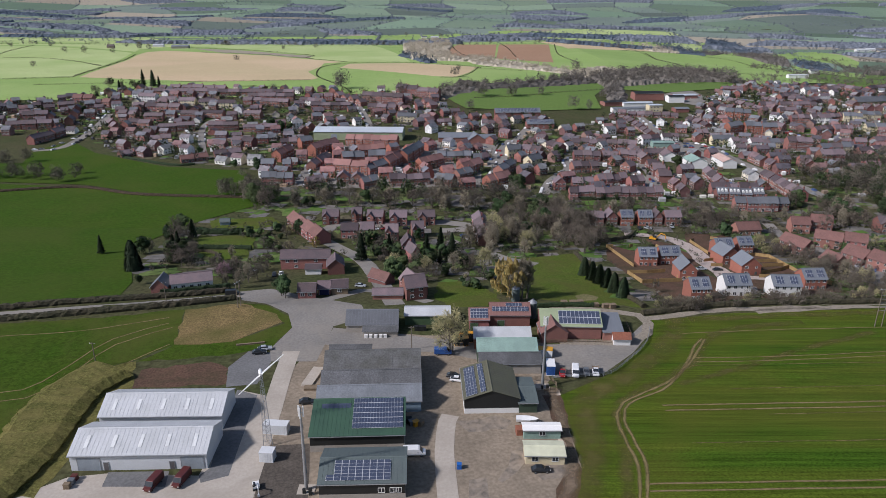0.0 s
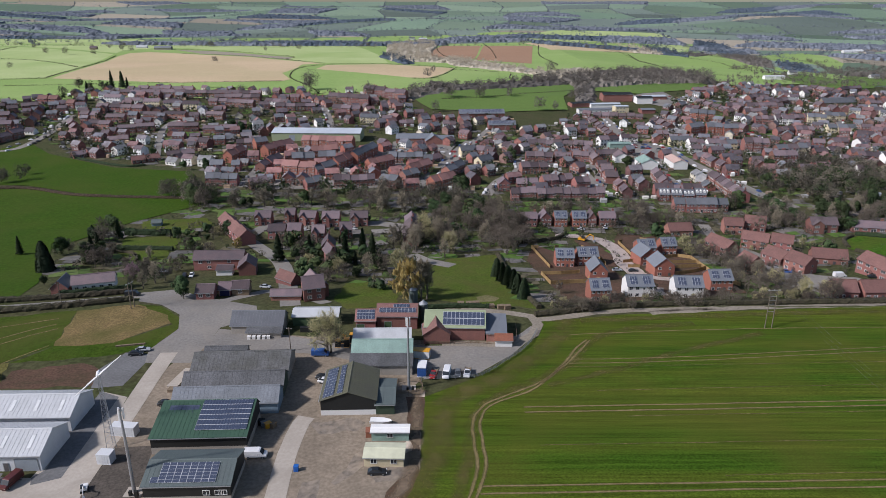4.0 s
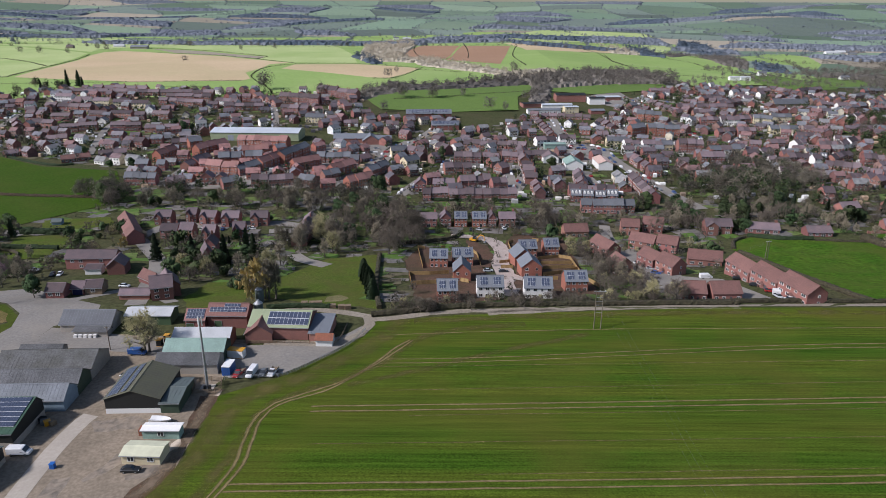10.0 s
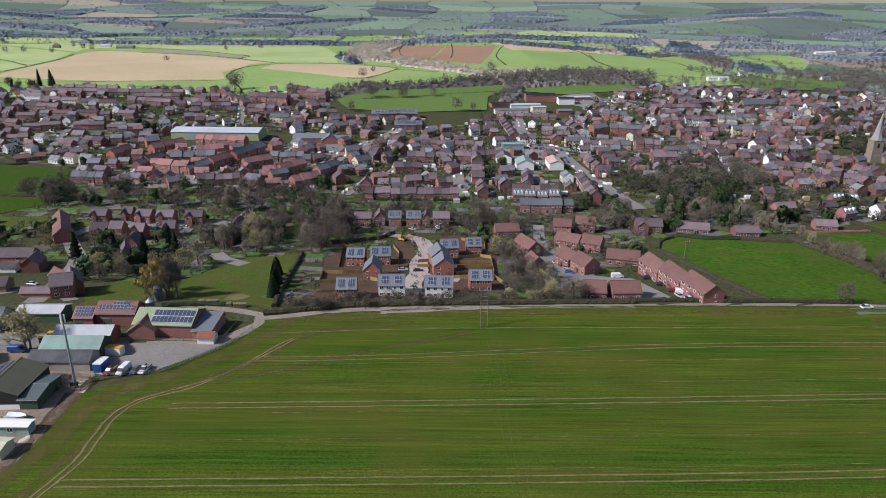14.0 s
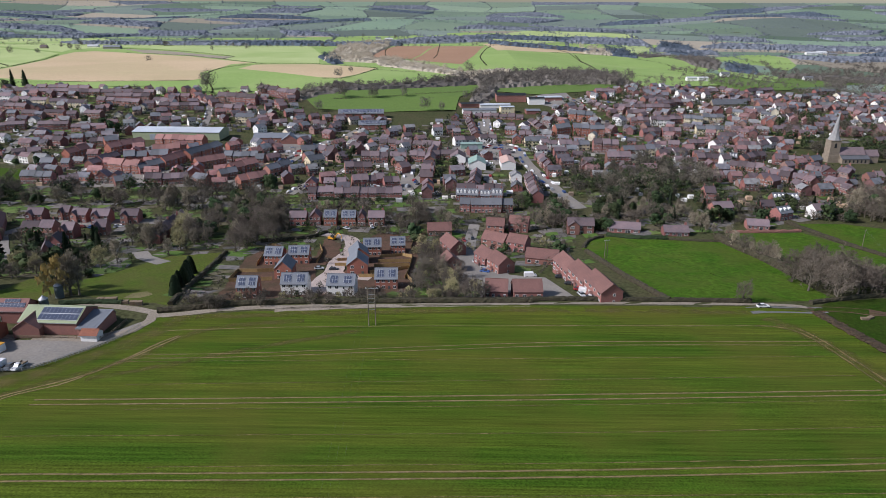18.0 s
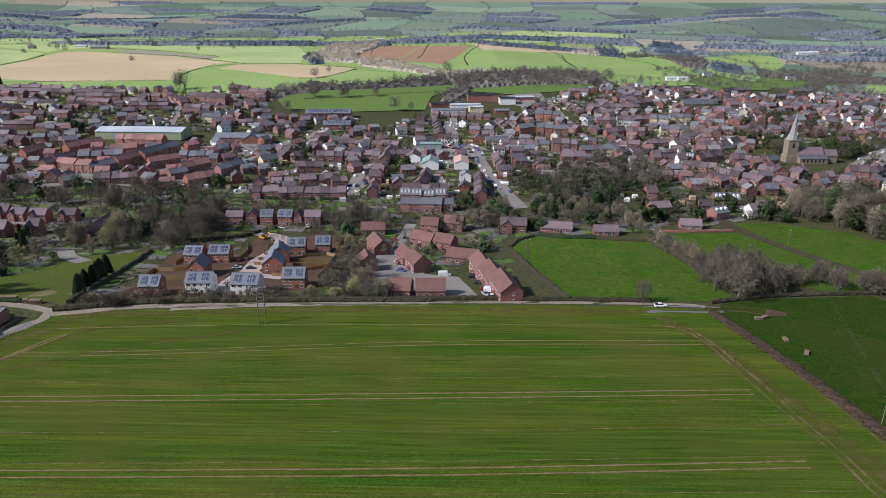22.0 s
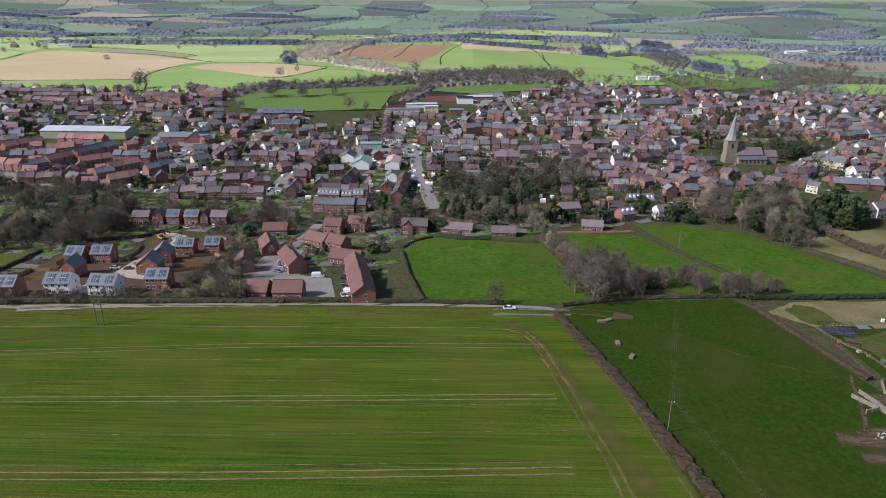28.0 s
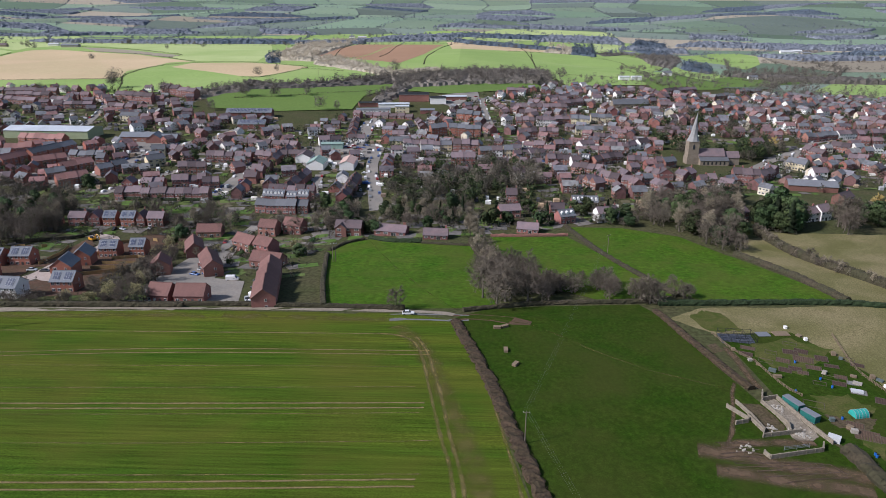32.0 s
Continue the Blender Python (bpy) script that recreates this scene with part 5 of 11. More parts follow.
row("S", 343.6, 753.2, 361, 752.9, 3)
row("S", 364.6, 752.8, 403.6, 752.5, 6)
row("S", 350.7, 723.9, 369.3, 723.6, 3)
row("S", 346.1, 684.7, 363.7, 684.7, 3)
row("W", 365.3, 684.2, 383.5, 684.4, 3)
row("S", 345.7, 635.1, 362.6, 639.6, 3)
row("S", 364.1, 639.8, 381.7, 640.3, 3)
row("S", 385.1, 689.7, 412.7, 696.9, 4)
row("S", 354.1, 588.3, 363, 585.2, 2)
row("S", 373.5, 590.6, 388.3, 594.1, 3)
row("B", 323.7, 801.2, 336.9, 738.3, 4)
row("S", 346, 867, 362.7, 869.6, 2)
row("B", 365.4, 804.2, 382.3, 786.6, 3)
row("S", 391.3, 806.8, 419.6, 830.8, 4)
row("S", 396.5, 768.8, 426.5, 789.5, 4)
row("C", 399.8, 692.1, 417.6, 689.1, 3)
row("C", 420.5, 696.5, 440.4, 696.5, 3)
row("S", 440.5, 769.2, 446, 723.8, 2)
row("C", 398.1, 647, 423.2, 645.3, 3)
row("W", 395.6, 588.3, 407.7, 597.4, 2)
row("S", 410.5, 620.9, 431.3, 619.7, 4)
row("KW", 379.5, 539.3, 392.8, 534.1, 3)
row("S", 398.2, 533.2, 422.3, 550.7, 4)
row("S", 413.3, 585.5, 434.1, 585.6, 4)
row("W", 432.1, 585.4, 457.6, 605.2, 2)
row("S", 422.2, 534.1, 448.3, 531, 6)
row("K", 446.7, 528.4, 463.5, 537.9, 1)
row("S", 374.8, 504.7, 393.8, 491, 5)
row("G", 375.6, 460.7, 382.9, 447.8, 2)
row("S", 388.9, 472, 400.4, 464.1, 3)
row("S", 402.3, 462.6, 414.1, 456, 4)
row("S", 424.3, 491.8, 432.2, 484.7, 2)
row("G", 432, 482.7, 443.7, 483.8, 3)
row("G", 449, 494.3, 456.5, 487.1, 3)
row("S", 456, 465.7, 467.7, 466.8, 3)
row("W", 464.5, 457.2, 471, 450.8, 2)
row("L", 480.7, 471.3, 496.8, 468.9, 4)
row("S", 503.7, 481.5, 521.5, 501.8, 2)
row("P", 460, 431.6, 468.5, 428.9, 2)
row("S", 420, 454.8, 424.7, 439.8, 2)
row("SP", 595.2, 866.8, 629.4, 886.5, 4)
row("SP", 652.7, 939.4, 685.4, 949.9, 4)
row("SP", 672, 910.2, 671.2, 836.9, 4)
row("SP", 711.3, 922.4, 726.7, 871.6, 5)
row("SP", 758.1, 937.9, 743.3, 825.3, 6)
row("SP", 577.7, 783.6, 611, 768, 5)
row("SP", 648.5, 776.9, 692.4, 812.4, 4)
row("SP", 696, 813.4, 721.1, 794.5, 5)
row("SP", 771.7, 884, 807.2, 862.2, 5)
row("S", 588.8, 746.8, 604.5, 734.4, 3)
row("K", 601.2, 629.4, 634, 642, 6)
row("W", 635.1, 642.1, 654.3, 647.4, 3)
row("S", 655.4, 647.5, 704, 660.8, 7)
row("S", 691.1, 718.6, 702.6, 693.4, 3)
row("C", 543.8, 538.9, 553.8, 527.8, 2)
row("S", 579.3, 590.2, 587.6, 572.7, 3)
row("S", 607.9, 601.2, 619.9, 592.2, 3)
row("S", 604.3, 565.2, 614.7, 555.4, 3)
row("S", 543.6, 608, 557.6, 612.9, 1)
row("W", 544.7, 494.8, 555, 495.7, 1)
row("S", 505.5, 766.7, 521.7, 770.5, 2)
row("W", 517.3, 754.5, 531, 756.4, 1)
row("S", 488.2, 890.9, 506.7, 894.7, 2)
row("S", 517.2, 925.9, 529.9, 875, 4)
row("S", 547, 901, 599.7, 946, 5)
row("W", 498.4, 694.2, 514.7, 703.4, 2)
row("L", 323.4, 403.7, 328.2, 403.8, 1)
row("S", 317.9, 375.1, 329.7, 377.9, 1)
row("B", 324.7, 347.7, 337, 345.8, 1)
row("S", 346.6, 379.3, 354.5, 379.5, 2)
row("KW", 360, 396.3, 376.5, 397.1, 3)
row("KW", 349.4, 364, 359, 367.7, 2)
row("W", 371.3, 367.8, 382.7, 371.7, 2)
row("S", 441.6, 369.4, 454.6, 375.7, 2)
row("W", 484, 370.3, 499.2, 376.6, 2)
row("S", 523.4, 412.3, 535, 420.8, 1)
row("G", 441.5, 428.2, 449.7, 419.2, 2)
row("D", 229.2, 346.9, 245.9, 346, 1)
row("B", 250.4, 345.4, 269, 341.7, 1)
row("B", 276.8, 333.5, 290.7, 333.2, 1)
row("S", 172.6, 428, 202.2, 427.5, 5)
row("K", 174, 393.4, 205.4, 392.4, 5)
row("P1", 181.3, 235.6, 190.9, 234.7, 1)
row("P1", 191.8, 234.7, 204.2, 235.1, 1)
row("P1", 201.7, 291.1, 217.5, 286.8, 1)
row("P", 179.3, 292.4, 189.7, 271.4, 2)
row("P", 183.4, 323.9, 195.2, 316.6, 1)
row("P", 195.4, 317.9, 205.2, 312.8, 1)
row("P", 187.2, 353.3, 198, 351.7, 1)
row("P", 199.6, 356.9, 211.1, 353.8, 1)
row("P1", 155.8, 346.8, 170.2, 348, 1)
row("P", 161.9, 320.3, 170.3, 300.4, 1)
row("P", 163.4, 281.5, 166.2, 272.2, 1)
row("P3", 212.8, 275.7, 223.6, 227.6, 3)
row("N", 85.8, 283.4, 94.8, 283.2, 1)
row("N", 95.9, 285.7, 106.2, 286.2, 1)
row("NG", 96.1, 260.8, 104.1, 260.9, 1)
row("N", 89.9, 230.5, 98.3, 230.9, 1)
row("NW", 104.6, 236.5, 115.8, 236.8, 1)
row("NW", 122, 235.6, 133.8, 235.2, 1)
row("N", 139.1, 245.7, 149, 246.1, 1)
row("N", 127.4, 302.6, 136.8, 303.4, 1)
row("N", 139.7, 307.1, 147.7, 307.6, 1)
row("NG", 124.7, 269, 134.5, 270, 1)
row("NG", 123.6, 285.9, 132.9, 287.9, 1)
for proto, w, d in HOUSES.values():
    for o in list(proto.children_recursive) + [proto]:
        bpy.data.objects.remove(o)

# ---------------------------------------------------------------- trees and hedges
def rand_dir(rnd, up=0.0):
    a, z = rnd.uniform(0, 2 * math.pi), rnd.uniform(-1, 1)
    r = math.sqrt(max(0, 1 - z * z))
    return Vector((r * math.cos(a), r * math.sin(a), z + up)).normalized()


TREES = {}


def bare_tree(code, seed, h, spread, twig, label, twigs=40, up=0.35, fork=0.15, droop=0.0, limbs=11, width=0.05, dome=1000):
    rnd = random.Random(seed)
    tr, cr = Build(), Build()
    r0 = h * 0.022 + 0.06
    top = Vector((rnd.uniform(-0.4, 0.4), rnd.uniform(-0.4, 0.4), h * 0.72))
    base, mid = Vector((0, 0, -0.4)), Vector((rnd.uniform(-0.2, 0.2), rnd.uniform(-0.2, 0.2), h * fork))
    tr.tube(base, mid, r0 * 1.25, r0 * 0.85, 7, False).tube(mid, top, r0 * 0.85, r0 * 0.25, 6, False)
    for i in range(limbs):
        f = i / (limbs - 1)
        p = mid.lerp(top, f * f * 0.35 + f * 0.6)
        a = i * 2.4 + rnd.uniform(-0.5, 0.5)
        out = Vector((math.cos(a), math.sin(a), 0))
        reach = spread * (0.95 - 0.55 * f) * rnd.uniform(0.75, 1.15)
        q = p + out * reach * 0.55 + Vector((0, 0, h * (0.12 + 0.06 * rnd.random())))
        e = p + out * reach + Vector((0, 0, h * (0.16 + up * 0.35 * rnd.random()) - droop * h * 0.1))
        tr.tube(p, q, r0 * 0.42 * (1 - 0.4 * f), r0 * 0.25, 5, False).tube(q, e, r0 * 0.25, r0 * 0.1, 4, False)
        for k in range(5):
            s = (q if k < 3 else p).lerp(e, rnd.uniform(0.15, 0.9))
            d = (rand_dir(rnd, up) * 0.8 + out * 0.5).normalized() * spread * rnd.uniform(0.25, 0.5)
            tr.tube(s, s + d, r0 * 0.12, r0 * 0.04, 3, False)
            for j in range(twigs):
                u = s + d * rnd.uniform(0.2, 1.0)
                v = (rand_dir(rnd, up * 0.6) * 0.9 + d.normalized() * 0.5).normalized()
                if droop:
                    v = (v * 0.35 + Vector((0, 0, -droop))).normalized()
                cr.sliver(u, v * rnd.uniform(0.55, 1.45) * h / 11, width * h / 11 * rnd.uniform(0.7, 1.4), rnd)
    # the outer twigs, standing out from an uneven dome
    lobes = [rnd.uniform(0, 6.28) for k in range(4)]
    for j in range(0 if droop else dome):
        d = rand_dir(rnd, 0.25)
        a = math.atan2(d.y, d.x)
        q = 0.86 + 0.12 * math.sin(2 * a + lobes[0]) + 0.1 * math.sin(5 * a + lobes[1] + 3 * d.z) + 0.08 * math.sin(9 * d.z + lobes[2])
        f = q * rnd.uniform(0.45, 1.0) ** 0.5
        u = Vector((d.x * spread * f, d.y * spread * f, h * (0.56 + 0.40 * d.z * f)))
        v = (d * 0.8 + rand_dir(rnd, 0.3) * 0.7).normalized()
        cr.sliver(u, v * rnd.uniform(0.5, 1.1) * h / 11, width * 0.8 * h / 11 * rnd.uniform(0.7, 1.3), rnd)
    for j in range(twigs * 5):
        u = mid.lerp(top, rnd.uniform(0.7, 1.0))
        cr.sliver(u, rand_dir(rnd, 0.9) * rnd.uniform(0.8, 2.0) * h / 11, width * h / 11, rnd)
    TREES.setdefault(code, []).append((tr.mesh("trunk", M["bark"]), cr.mesh("crown", M[twig]), label, "tree", h))


def leafy(code, seed, h, spread, leaf, label, category, n=900, cone=False, size=0.3, skirt=0.1):
    """An evergreen: a trunk and a crown of leaf clumps in uneven lobes, or in drooping tiers."""
    rnd = random.Random(seed)
    tr, cr = Build(), Build()
    tr.tube((0, 0, -0.3), (0, 0, h * 0.9), h * 0.018 + 0.05, 0.03, 6, False)
    lobes = [(rand_dir(rnd, 0.2) * spread * 0.55 + Vector((0, 0, h * rnd.uniform(0.35, 0.75))), spread * rnd.uniform(0.4, 0.7)) for i in range(9)]
    for i in range(n):
        if cone:
            f = rnd.random() ** 1.3
            z = h * (skirt + (1 - skirt) * f)
            a = rnd.uniform(0, 6.283)
            tier = 0.75 + 0.25 * math.sin(f * 38 + math.sin(a * 3))
            r = spread * (1 - f) ** (0.8 if skirt else 0.5) * (tier if skirt else 0.95) * rnd.uniform(0.55, 1.05)
            c = Vector((r * math.cos(a), r * math.sin(a), z))
            d = Vector((math.cos(a), math.sin(a), -0.35 + rnd.uniform(-0.3, 0.3)))
        else:
            o, r = rnd.choice(lobes)
            d = rand_dir(rnd, 0.25)
            c = o + Vector((d.x * r, d.y * r, d.z * r * 0.8)) * rnd.uniform(0.7, 1.05)
            if c.z < h * 0.04:
                c.z = h * 0.04
        s = d.orthogonal().normalized() * size * rnd.uniform(0.5, 1.1)
        t = d.cross(s).normalized() * size * rnd.uniform(0.5, 1.1)
        e = d * size * rnd.uniform(0.3, 0.9)
        cr.face(c - s, c - t + e * 0.4, c + s + e, c + t)
    TREES.setdefault(code, []).append((tr.mesh("trunk", M["bark"]), cr.mesh("crown", M[leaf]), label, category, h))


for i in range(4):
    bare_tree("oak", 20 + i, 11 + i, 4.6 + 0.4 * i, "twig", "bare spreading broadleaf tree with fine grey-brown twigs", twigs=26, width=0.046)
for i in range(3):
    bare_tree("ash", 40 + i, 12 + i, 3.4, "twig_pale", "bare pale grey tree with upright twigs", up=0.8, twigs=24)
for i in range(2):
    bare_tree("bud", 60 + i, 9, 3.4, "bud", "tree with opening yellow-green buds and fine twigs", twigs=36)
bare_tree("poplar", 71, 17, 2.6, "twig_pale", "tall narrow bare poplar tree", up=1.4, limbs=14, twigs=26)
bare_tree("willow", 81, 12, 4.6, "willow", "golden weeping willow with hanging shoots", droop=1.0, twigs=130, limbs=13, width=0.06)
bare_tree("blossom", 85, 6.5, 3.0, "blossom", "small tree in pale pink blossom", twigs=36, width=0.06)
for i in range(3):
    leafy("fir", 90 + i, 13 + 2 * i, 3.0, "fir", "dark green conifer in drooping tiers", "tree", 1300, True, 0.5)
leafy("cypress", 97, 8.0, 2.5, "fir", "dense dark green clipped cypress", "tree", 2200, True, 0.42, 0.0)
for i in range(3):
    leafy("holly", 100 + i, 7 + i, 2.8, "laurel", "dense dark green evergreen tree", "tree", 2000, False, 0.3)
for i in range(3):
    leafy("shrub", 110 + i, 2.4, 1.4, "laurel", "rounded evergreen garden shrub beside a lawn", "shrub", 320, False, 0.3)
for i in range(2):
    bare_tree("bush", 120 + i, 4.2, 2.4, "twig", "bare scrubby bush of brown twigs", twigs=20, fork=0.1, limbs=8, width=0.09, dome=700)
treernd = random.Random(5)
FAR = {"hedge": [], "pale": [], "brown": [], "dark": [], "garden": [], "garden_dark": [], "wood": [], "wood_pale": [], "wood_dark": [], "garden_near": [], "green_near": [], "single": []}


def tree(code, x, y, h=0.0, group=""):
    """One tree of a kind at a place, turned and sized at random unless a height is given."""
    tm, cm, label, cat, h0 = treernd.choice(TREES[code])
    s = (h / h0) if h else treernd.uniform(0.75, 1.2)
    o = new({"oak": "bare_tree", "ash": "pale_tree", "bud": "budding_tree", "fir": "conifer", "holly": "evergreen_tree", "bush": "bush"}.get(code, code + "_tree" if cat == "tree" else code), tm)
    o.matrix_world = at(x, y, treernd.uniform(0, 360)) @ Matrix.Diagonal((s * treernd.uniform(0.9, 1.1), s * treernd.uniform(0.9, 1.1), s, 1))
    c = new("crown", cm)
    c.parent = o
    return tagged(o, label, cat, group)


def inside(x, y, poly):
    hit = False
    for i in range(len(poly)):
        (x0, y0), (x1, y1) = poly[i - 1], poly[i]
        if (y0 > y) != (y1 > y) and x < (x1 - x0) * (y - y0) / (y1 - y0) + x0:
            hit = not hit
    return hit


def wood(poly, n, codes, lo=6, hi=12, seed=1):
    """Scatters n trees inside a plan outline."""
    rnd = random.Random(seed)
    xs, ys = [p[0] for p in poly], [p[1] for p in poly]
    made = tries = 0
    while made < n and tries < n * 30:
        tries += 1
        x, y = rnd.uniform(min(xs), max(xs)), rnd.uniform(min(ys), max(ys))
        if any(abs(x - qx) < 7 and -4 < qy - y < 30 for line in STREETS for qx, qy in smooth_line(line, 6.0)):
            continue
        if inside(x, y, poly) and y > 405:
            code = rnd.choice(codes.split())
            FAR["wood_dark" if code in ("holly", "fir", "shrub") else "wood_pale" if code in ("ash", "bud") else "wood"].append((x, y, rnd.uniform(lo, hi)))
            made += 1
        elif inside(x, y, poly):
            tree(rnd.choice(codes.split()), x, y, rnd.uniform(lo, hi), "trees of the belt")
            for k in range(2):
                FAR["garden_near"].append((x + rnd.uniform(-3, 3), y + rnd.uniform(-3, 3), rnd.uniform(1.5, 4.0)))
            made += 1


def belt(pts, n, codes, width=6, lo=6, hi=11, seed=1):
    """Scatters n trees along a plan line."""
    rnd = random.Random(seed)
    line = smooth_line(pts, 2.0)
    for i in range(n):
        x, y = rnd.choice(line)
        tree(rnd.choice(codes.split()), x + rnd.uniform(-1, 1) * width / 2, y + rnd.uniform(-1, 1) * width / 2, rnd.uniform(lo, hi), "trees of the belt")


def hedge(pts, w, h, material="hedge", label="brown leafless field hedge with uneven top", seed=1, tuft=22, step=1.2, wild=1.0):
    """A clipped or wild hedge: an uneven body with a fur of twigs."""
    rnd = random.Random(seed)
    b, tw, line, rings = Build(), Build(), smooth_line(pts, step), []
    for i, (x, y) in enumerate(line):
        q, p = line[min(i + 1, len(line) - 1)], line[max(i - 1, 0)]
        dx, dy = q[0] - p[0], q[1] - p[1]
        n = math.hypot(dx, dy) or 1
        ex, ey = -dy / n, dx / n
        ring = []
        for u, v in ((-0.45, -0.1), (-0.5, 0.45), (-0.32, 0.92), (0.05, 1.0), (0.36, 0.9), (0.5, 0.45), (0.45, -0.1)):
            s = u * w * (1 + wild * rnd.uniform(-0.22, 0.15))
            ring.append((x + ex * s, y + ey * s, ground_z(x, y) + v * h * (1 + wild * rnd.uniform(-0.2, 0.1))))
        rings.append(ring)
        for k in range(tuft):
            u = rnd.uniform(-0.5, 0.5)
            c = Vector((x + ex * u * w, y + ey * u * w, ground_z(x, y) + h * rnd.uniform(0.35, 0.95)))
            d = (rand_dir(rnd, 0.7)) * rnd.uniform(0.3, 0.75) * max(0.6, h / 2.2)
            tw.sliver(c, d, 0.06 * max(1, h / 2), rnd)
    b.loop(rings)
    o = solid("hedge", b, M[material], label, "hedge")
    if material != "brick":
        tagged(part("twig_growth", tw, M[material], o), kind="stuff")
    return o


def far_trees(name, pts, material, label, k=26, seed=1, flake=1.0):
    """Many far trees as one spread of leafy flakes; pts are x, y, height."""
    rng = np.random.default_rng(seed)
    P = np.array([(x, y, ground_z(x, y), h) for x, y, h in pts], float)
    n = len(P)
    d = rng.normal(size=(n, k, 3))
    d /= np.linalg.norm(d, axis=2, keepdims=True)
    hgt = P[:, None, 3]
    c = np.empty((n, k, 3))
    rad = rng.uniform(0.3, 1.0, (n, k)) ** 0.7
    w = rng.uniform(0, 6.28, (n, 1, 4))
    rad *= 0.86 + 0.17 * np.sin(4 * d[:, :, 0] + w[:, :, 0]) + 0.15 * np.sin(5 * d[:, :, 1] + w[:, :, 1]) + 0.14 * np.sin(7 * d[:, :, 2] + w[:, :, 2])
    c[:, :, 0] = P[:, None, 0] + d[:, :, 0] * rad * hgt * 0.42
    c[:, :, 1] = P[:, None, 1] + d[:, :, 1] * rad * hgt * 0.42
    c[:, :, 2] = P[:, None, 2] + hgt * (0.5 + np.where(d[:, :, 2] > 0, 0.5, 0.4) * d[:, :, 2] * rad)
    size = hgt[:, :, None] * rng.uniform(0.10, 0.24, (n, k, 1)) * flake
    tri = c[:, :, None, :] + rng.normal(size=(n, k, 3, 3)) * size[:, :, None, :] * 0.62
    v = tri.reshape(-1, 3)
    me = bpy.data.meshes.new(name)
    m = n * k
    me.vertices.add(3 * m)
    me.vertices.foreach_set("co", v.ravel())
    me.loops.add(3 * m)
    me.loops.foreach_set("vertex_index", np.arange(3 * m))
    me.polygons.add(m)
    me.polygons.foreach_set("loop_start", np.arange(0, 3 * m, 3))
    me.materials.append(M[material])
    me.update(calc_edges=True)
    return tagged(new(name, me), label, "trees", kind="stuff")


# ---------------------------------------------------------------- estate buildings
def pitched(b, x0, x1, ya, za, yb, zb, thick=0.12):
    """A sloping sheet from (ya, za) to (yb, zb) between x0 and x1."""
    b.prism([(ya, za), (yb, zb), (yb, zb + thick), (ya, za + thick)] if ya < yb else [(yb, zb), (ya, za), (ya, za + thick), (yb, zb + thick)], x0, x1, "x")
    return b


def slope_ribs(x0, x1, ya, za, yb, zb, gap, thick=0.12):
    """Raised seams down a sloping roof sheet."""
    b = Build()
    n = int((x1 - x0) / gap)
    lo, hi = ((ya, za), (yb, zb)) if ya < yb else ((yb, zb), (ya, za))
    for i in range(1, n):
        x = x0 + (x1 - x0) * i / n
        b.prism([(lo[0], lo[1] + thick - 0.01), (hi[0], hi[1] + thick - 0.01), (hi[0], hi[1] + thick + 0.035), (lo[0], lo[1] + thick + 0.035)], x - 0.03, x + 0.03, "x")
    return b


